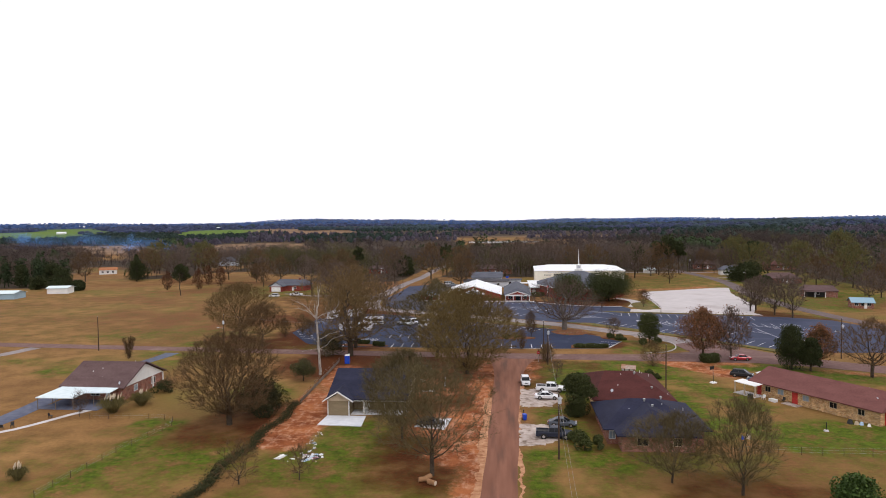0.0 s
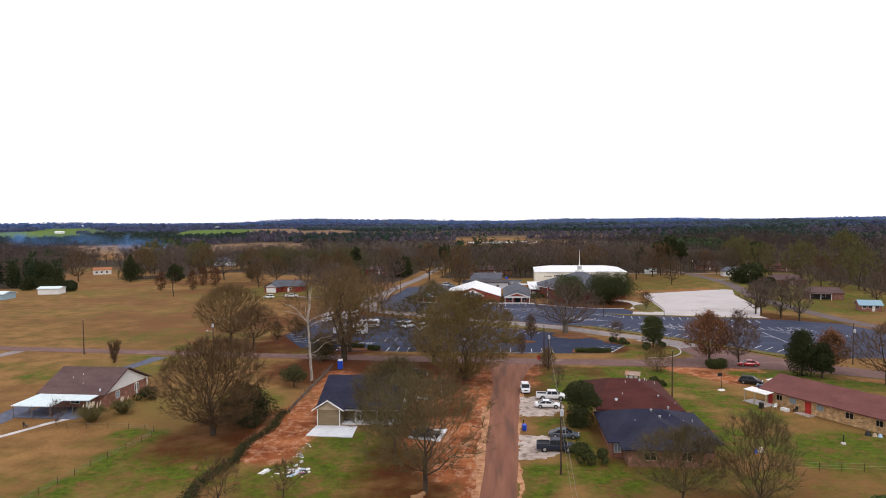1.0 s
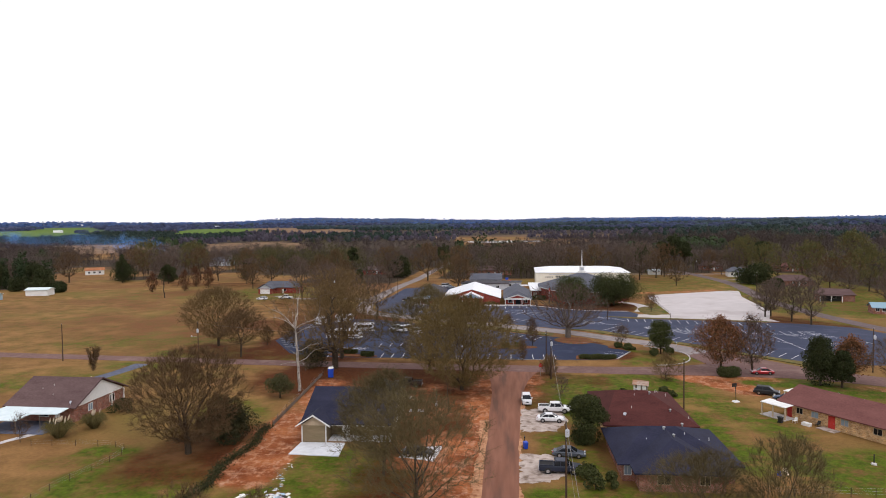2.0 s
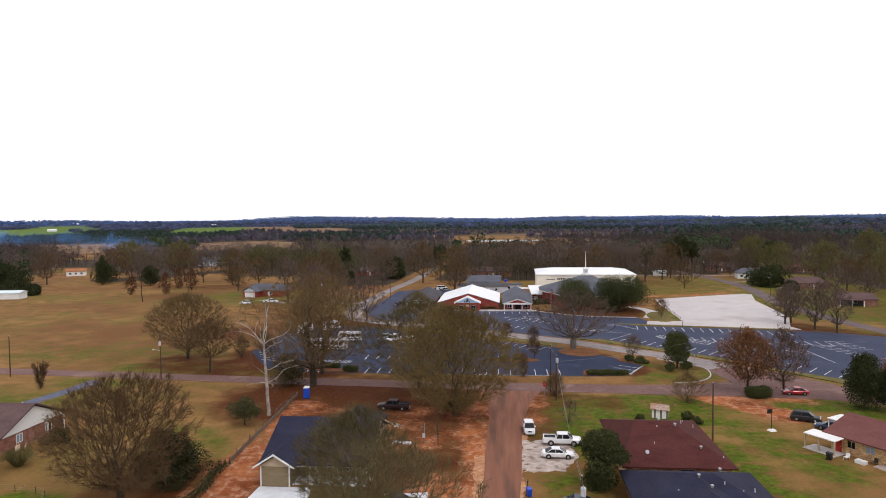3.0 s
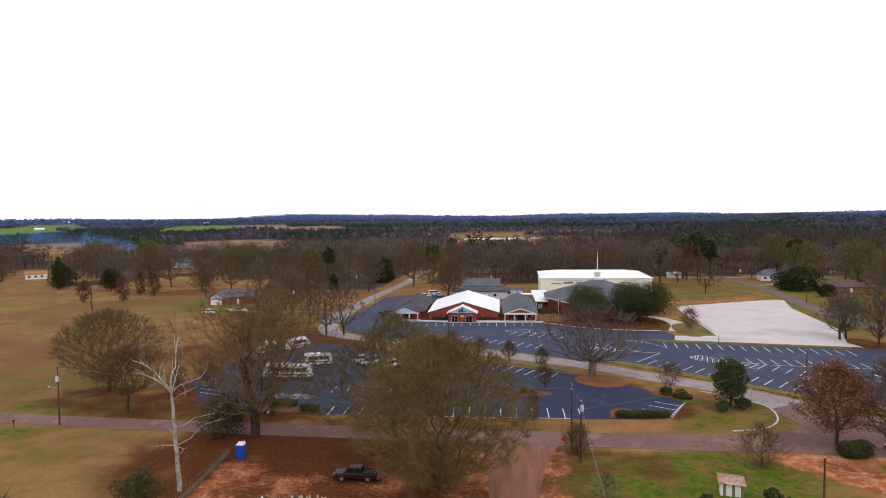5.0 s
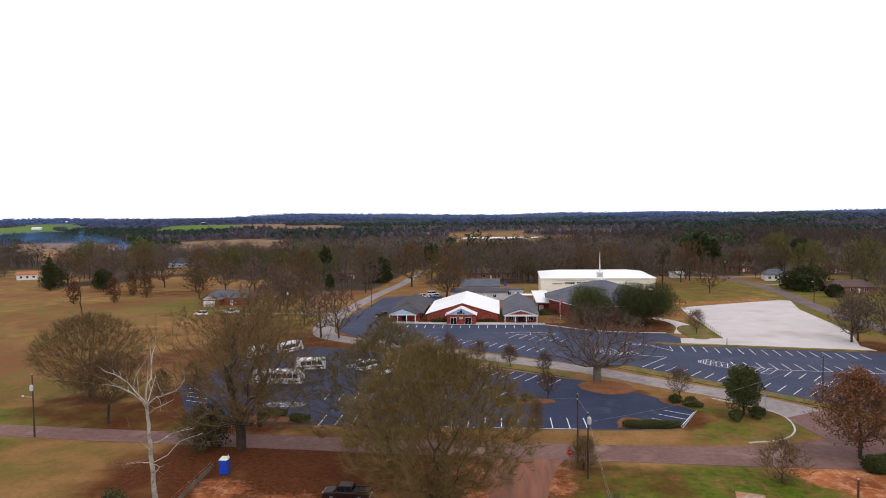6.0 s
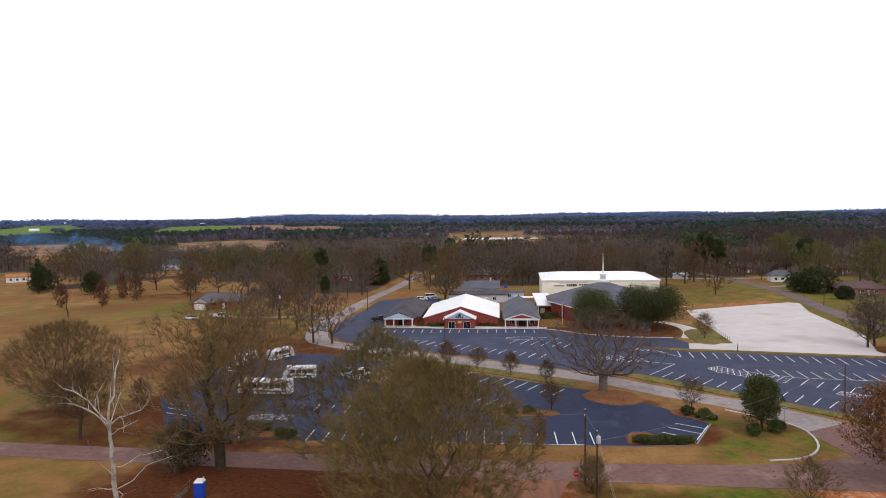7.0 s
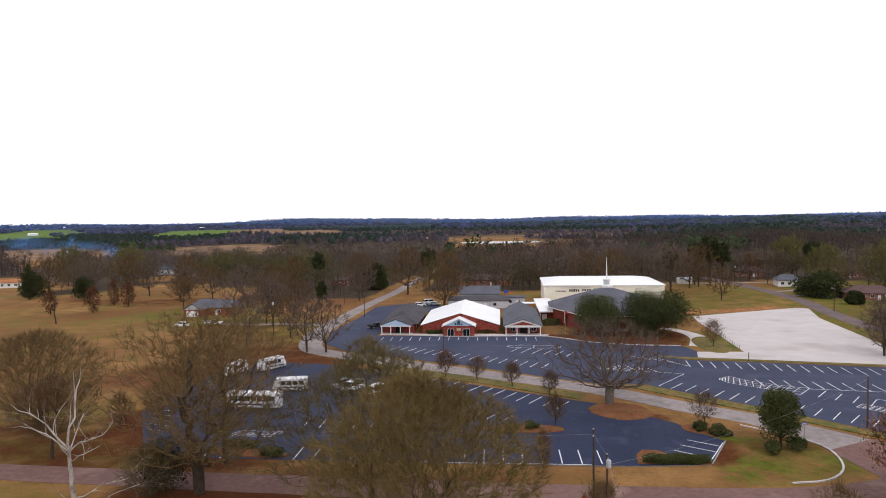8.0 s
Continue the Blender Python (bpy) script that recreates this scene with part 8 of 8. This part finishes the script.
# rubble and rubbish at the end of the building plot
rng = random.Random(9)
PINKISH = plain("pink_sheet", (0.5, 0.16, 0.3), 0.7)
RUBBISH = [WHITE, GREY_PAINT, CONCRETE_NEW, DARK_METAL, WHITE, TAN, BLUE_PALE, WOOD_GREY]
for i in range(140):
    if i < 76:
        x, y, big = -28.6 + rng.gauss(0, 0.8), 95.0 + rng.gauss(0, 0.7), 0.36
    elif i < 130:
        t = rng.random()
        x, y, big = -29.3 + 0.5 * math.sin(9 * t) - 1.4 * t + rng.gauss(0, 0.3), 97 + 10 * t + rng.gauss(0, 0.5), 0.17
    else:
        x, y, big = -31.4 + rng.gauss(0, 1.0), 95.5 + rng.gauss(0, 1.4), 0.22
    # a torn sheet or lump: an uneven star of corners, low and crumpled
    s, k, n = Solid(), rng.uniform(0.35, 1.1) * big, rng.choice((5, 7, 8))
    long = rng.choice((1.0, 1.0, 1.7, 2.6))
    ring = [(long * k * rng.uniform(0.45, 1.3) * math.cos(j * math.tau / n), k * rng.uniform(0.35, 1.2) * math.sin(j * math.tau / n), k * rng.uniform(0.05, 0.5)) for j in range(n)]
    s.hull([(u, v, -0.03) for u, v, w in ring], [(u * 0.8, v * 0.75, w) for u, v, w in ring])
    ob = tagged(new("rubbish_piece", s.mesh("rubbish_piece", PINKISH if i in (3, 7, 12) else RUBBISH[i % 8])), "torn crumpled piece of building rubbish on the ground", "rubbish", "building rubbish")
    ob.matrix_world = pose(x, y, 0, 0, 0, rng.uniform(0, 360))
s = Solid()
s.hull([(-0.55, -0.9, -0.03), (0.5, -0.7, -0.03), (0.3, 0.9, -0.03), (-0.2, 1.0, -0.03)], [(-0.45, -0.8, 0.05), (0.4, -0.6, 0.35), (0.25, 0.8, 0.12), (-0.15, 0.85, 0.3)])
ob = tagged(new("plastic_sheet", s.mesh("plastic_sheet", WHITE)), "crumpled white plastic sheet lying on red clay", "plastic sheet")
ob.matrix_world = pose(-33.0, 94.5, 0, 0, 0, -25)
for x, y, a in ((-10.6, 86.4, 20), (-9.3, 85.4, -30), (-10.0, 87.2, 60)):
    ob = thing("log", C(x, y, a, 0.0), "cut tree log with pale tan end lying on grass", "log", "cut logs")
    part("bark", Solid().tube((-0.6, 0, 0.36), (0.6, 0, 0.36), 0.36, 0.33, 12), LOG_WOOD, ob)
    part("cut_face", Solid().tube((0.6, 0, 0.36), (0.61, 0, 0.36), 0.3, 0.3, 12), PLUME, ob)
for i in range(60):
    # a heap of broken boards and packaging behind the new house
    heap = rng.choice(((-17.6, 143.6, 0.9), (-27, 145.6, 1.7), (-25, 146, 1.2)))
    x, y = heap[0] + rng.gauss(0, heap[2]), heap[1] + rng.gauss(0, 0.7)
    s, k = Solid(), rng.uniform(0.08, 0.26)
    w = rng.uniform(0.5, 1.6) * k
    s.hull([(-k, -w, -0.03), (k, -w * 0.8, -0.03), (k * 0.9, w, -0.03), (-k * 0.8, w * 0.9, -0.03)], [(-k * 0.9, -w, rng.uniform(0.05, 0.5)), (k * 0.8, -w * 0.7, rng.uniform(0.05, 0.4)), (k * 0.8, w, rng.uniform(0.05, 0.5)), (-k * 0.7, w * 0.8, rng.uniform(0.05, 0.3))])
    ob = tagged(new("rubbish_piece", s.mesh("rubbish_piece", (PLUME, TAN, WOOD_GREY, TAN, WHITE)[i % 5])), "broken board or packaging in a heap behind the new house", "rubbish", "building rubbish")
    ob.matrix_world = pose(x, y, 0, 0, 0, rng.uniform(0, 360))
ob = thing("meter_post", C(-11.7, 134.4, 0, 0), "temporary wooden post with a grey electric meter box", "meter post")
part("post", Solid().box(-0.09, -0.09, -0.2, 0.09, 0.09, 3.6), WOOD_GREY, ob)
part("meter_box", Solid().box(-0.2, -0.24, 1.1, 0.2, -0.09, 1.75), GREY_PAINT, ob, "pale grey meter box")
part("conduit", Solid().tube((0.12, -0.13, 1.7), (0.12, -0.13, 3.4), 0.03), STEEL, ob)
ob = tagged(new("plank_stack", Solid().box(-1.5, -0.4, 0, 1.5, 0.4, 0.12).box(-1.4, -0.3, 0.12, 1.45, 0.42, 0.24).mesh("plank_stack", CONCRETE_NEW)), "pale stack of boards on red clay", "boards")
ob.matrix_world = pose(-15.2, 134.6, 0, 0, 0, -6)


# ---- fences ----
def wire_fence(name, pts, label, height=1.2, step=3.0, post_r=0.05, wood=None):
    ob = thing(name, pose(*pts[0], 0), label, "fence")
    o = Vector(pts[0]).to_3d()
    c = [p - o for p in (Vector((q.x, q.y, 0)) for q in curve_points([(*p, 0) for p in pts], step))]
    for p in c:
        part("post", Solid().tube((p.x, p.y, -0.2), (p.x, p.y, height), post_r, post_r * 0.9, 6), wood or WOOD_POLE, ob)
    rows = [(p + Vector((0, 0, z)), q + Vector((0, 0, z)), 0.006, 0.006, 0) for p, q in zip(c, c[1:]) for z in (height * 0.35, height * 0.65, height * 0.95)]
    part("wire", np_mesh("wire", *sticks(rows, 3), STEEL), None, ob)


wire_fence("garden_fence", [(-38.9, 124), (-40, 141), (-40.4, 163)], "low grey board and wire fence along the plot")
for i in range(38):
    u = i / 38
    s = tagged(new("fence_board", Solid().box(-0.012, 0, 0, 0.012, 0.98, 0.7).mesh("fence_board", WOOD_GREY)), "grey weathered fence board", "fence board", "garden fence boards")
    s.matrix_world = pose(-38.9 - 1.5 * u, 124 + 38 * u, 0.05, 0, 0, 2)
wire_fence("field_fence", [(34, 100), (44, 100), (54, 100), (74, 101)], "wire fence on thin dark posts across the lawn")
wire_fence("yard_fence", [(-60, 78), (-59, 95), (-58, 111), (-74, 112)], "low wire fence along the garden ditch", 1.0)
wire_fence("slab_fence", [(62.6, 296), (61.8, 280), (60.8, 266)], "low rail fence beside the slab", 0.9, 2.2)

# ---- small things in the yards ----
ob = thing("trampoline", C(-76.5, 84.5, 0, 0), "round blue trampoline on the grass", "trampoline")
part("mat", Solid().tube((0, 0, 0.78), (0, 0, 0.8), 1.6, 1.6, 24), DARK_METAL, ob)
part("pad", Solid().lathe([(1.6, 0.78), (2.0, 0.8), (2.0, 0.9), (1.6, 0.88)], 24), BLUE_PLASTIC, ob)
for i in range(6):
    a = i * math.tau / 6
    part("leg", Solid().tube((1.9 * math.cos(a), 1.9 * math.sin(a), 0), (1.85 * math.cos(a), 1.85 * math.sin(a), 0.8), 0.03), STEEL, ob)


def garden_seat(x, y, turn, material, label):
    ob = thing("garden_chair", C(x, y, turn, 0), label, "chair", "garden chairs")
    part("seat", Solid().box(-0.28, -0.28, 0.4, 0.28, 0.28, 0.46), material, ob)
    part("backrest", Solid().hull([(-0.28, 0.24, 0.46), (0.28, 0.24, 0.46), (0.28, 0.3, 0.46), (-0.28, 0.3, 0.46)], [(-0.28, 0.36, 0.95), (0.28, 0.36, 0.95), (0.28, 0.4, 0.95), (-0.28, 0.4, 0.95)]), material, ob)
    for u in (-0.25, 0.25):
        for v in (-0.25, 0.25):
            part("leg", Solid().tube((u, v, 0), (u, v, 0.42), 0.025), material, ob)


for x, y, a in ((-84.6, 106.4, 30), (-85.6, 105.2, 200), (-81.6, 112.2, 100)):
    garden_seat(x, y, a, DARK_METAL, "dark metal garden chair on the lawn")
garden_seat(52.9, 129.4, -60, DARK_METAL, "dark garden chair beside the red door")
garden_seat(50, 131.3, -60, WHITE, "white garden chair on the porch")
ob = tagged(new("white_crate", Solid().box(-0.7, -0.4, 0, 0.7, 0.4, 0.5).box(-0.6, -0.3, 0.5, 0.6, 0.3, 0.55).mesh("white_crate", WHITE)), "low white box beside the brick wall", "crate")
ob.matrix_world = pose(51.3, 129.9, 0, 0, 0, -58)
for x, y, m_, s_ in ((58.7, 116.3, DARK_METAL, 0.7), (60.2, 115.6, BLUE_PALE, 0.5), (61.0, 114.8, WHITE, 0.45), (59.5, 115.8, TAN, 0.5), (38.0, 107.0, BLUE_PLASTIC, 0.5), (39.0, 107.4, PLUME, 0.7)):
    ob = tagged(new("yard_bag", Solid().hull(*[[(s_ * q * math.cos(a), s_ * q * math.sin(a) * 0.8, z) for a in np.linspace(0, 5.6, 9)] for q, z in ((0.8, 0), (0.45, s_))]).mesh("yard_bag", m_)), "lumpy bag of odds and ends on the grass", "bag", "yard clutter")
    ob.matrix_world = pose(x, y, 0, 0, 0, x * 30)
ob = thing("garden_tap_post", C(52.8, 111.8, 0, 0), "dark post on a pale base in the lawn", "post")
part("base", Solid().lathe([(0.4, 0), (0.35, 0.2), (0.1, 0.25)], 10), CONCRETE, ob)
part("post", Solid().tube((0, 0, 0.2), (0, 0, 1.5), 0.08), DARK_METAL, ob)
ob = thing("playground_set", C(2.5, 392, 0, 0) @ Matrix.Scale(0.65, 4), "small blue and red playground frame behind the church", "playground")
part("tower", Solid().box(-1.2, -1.2, 1.2, 1.2, 1.2, 3.0), BLUE_PLASTIC, ob)
posts(ob, [(-1.1, -1.1), (1.1, -1.1), (1.1, 1.1), (-1.1, 1.1)], 0, 3, 0.08, RED_SIGN, "leg")
part("slide", Solid().sheet([(1.2, -0.5, 1.3), (4.6, -0.5, 0.2), (4.6, 0.5, 0.2), (1.2, 0.5, 1.3)], 0.1), RED_SIGN, ob)
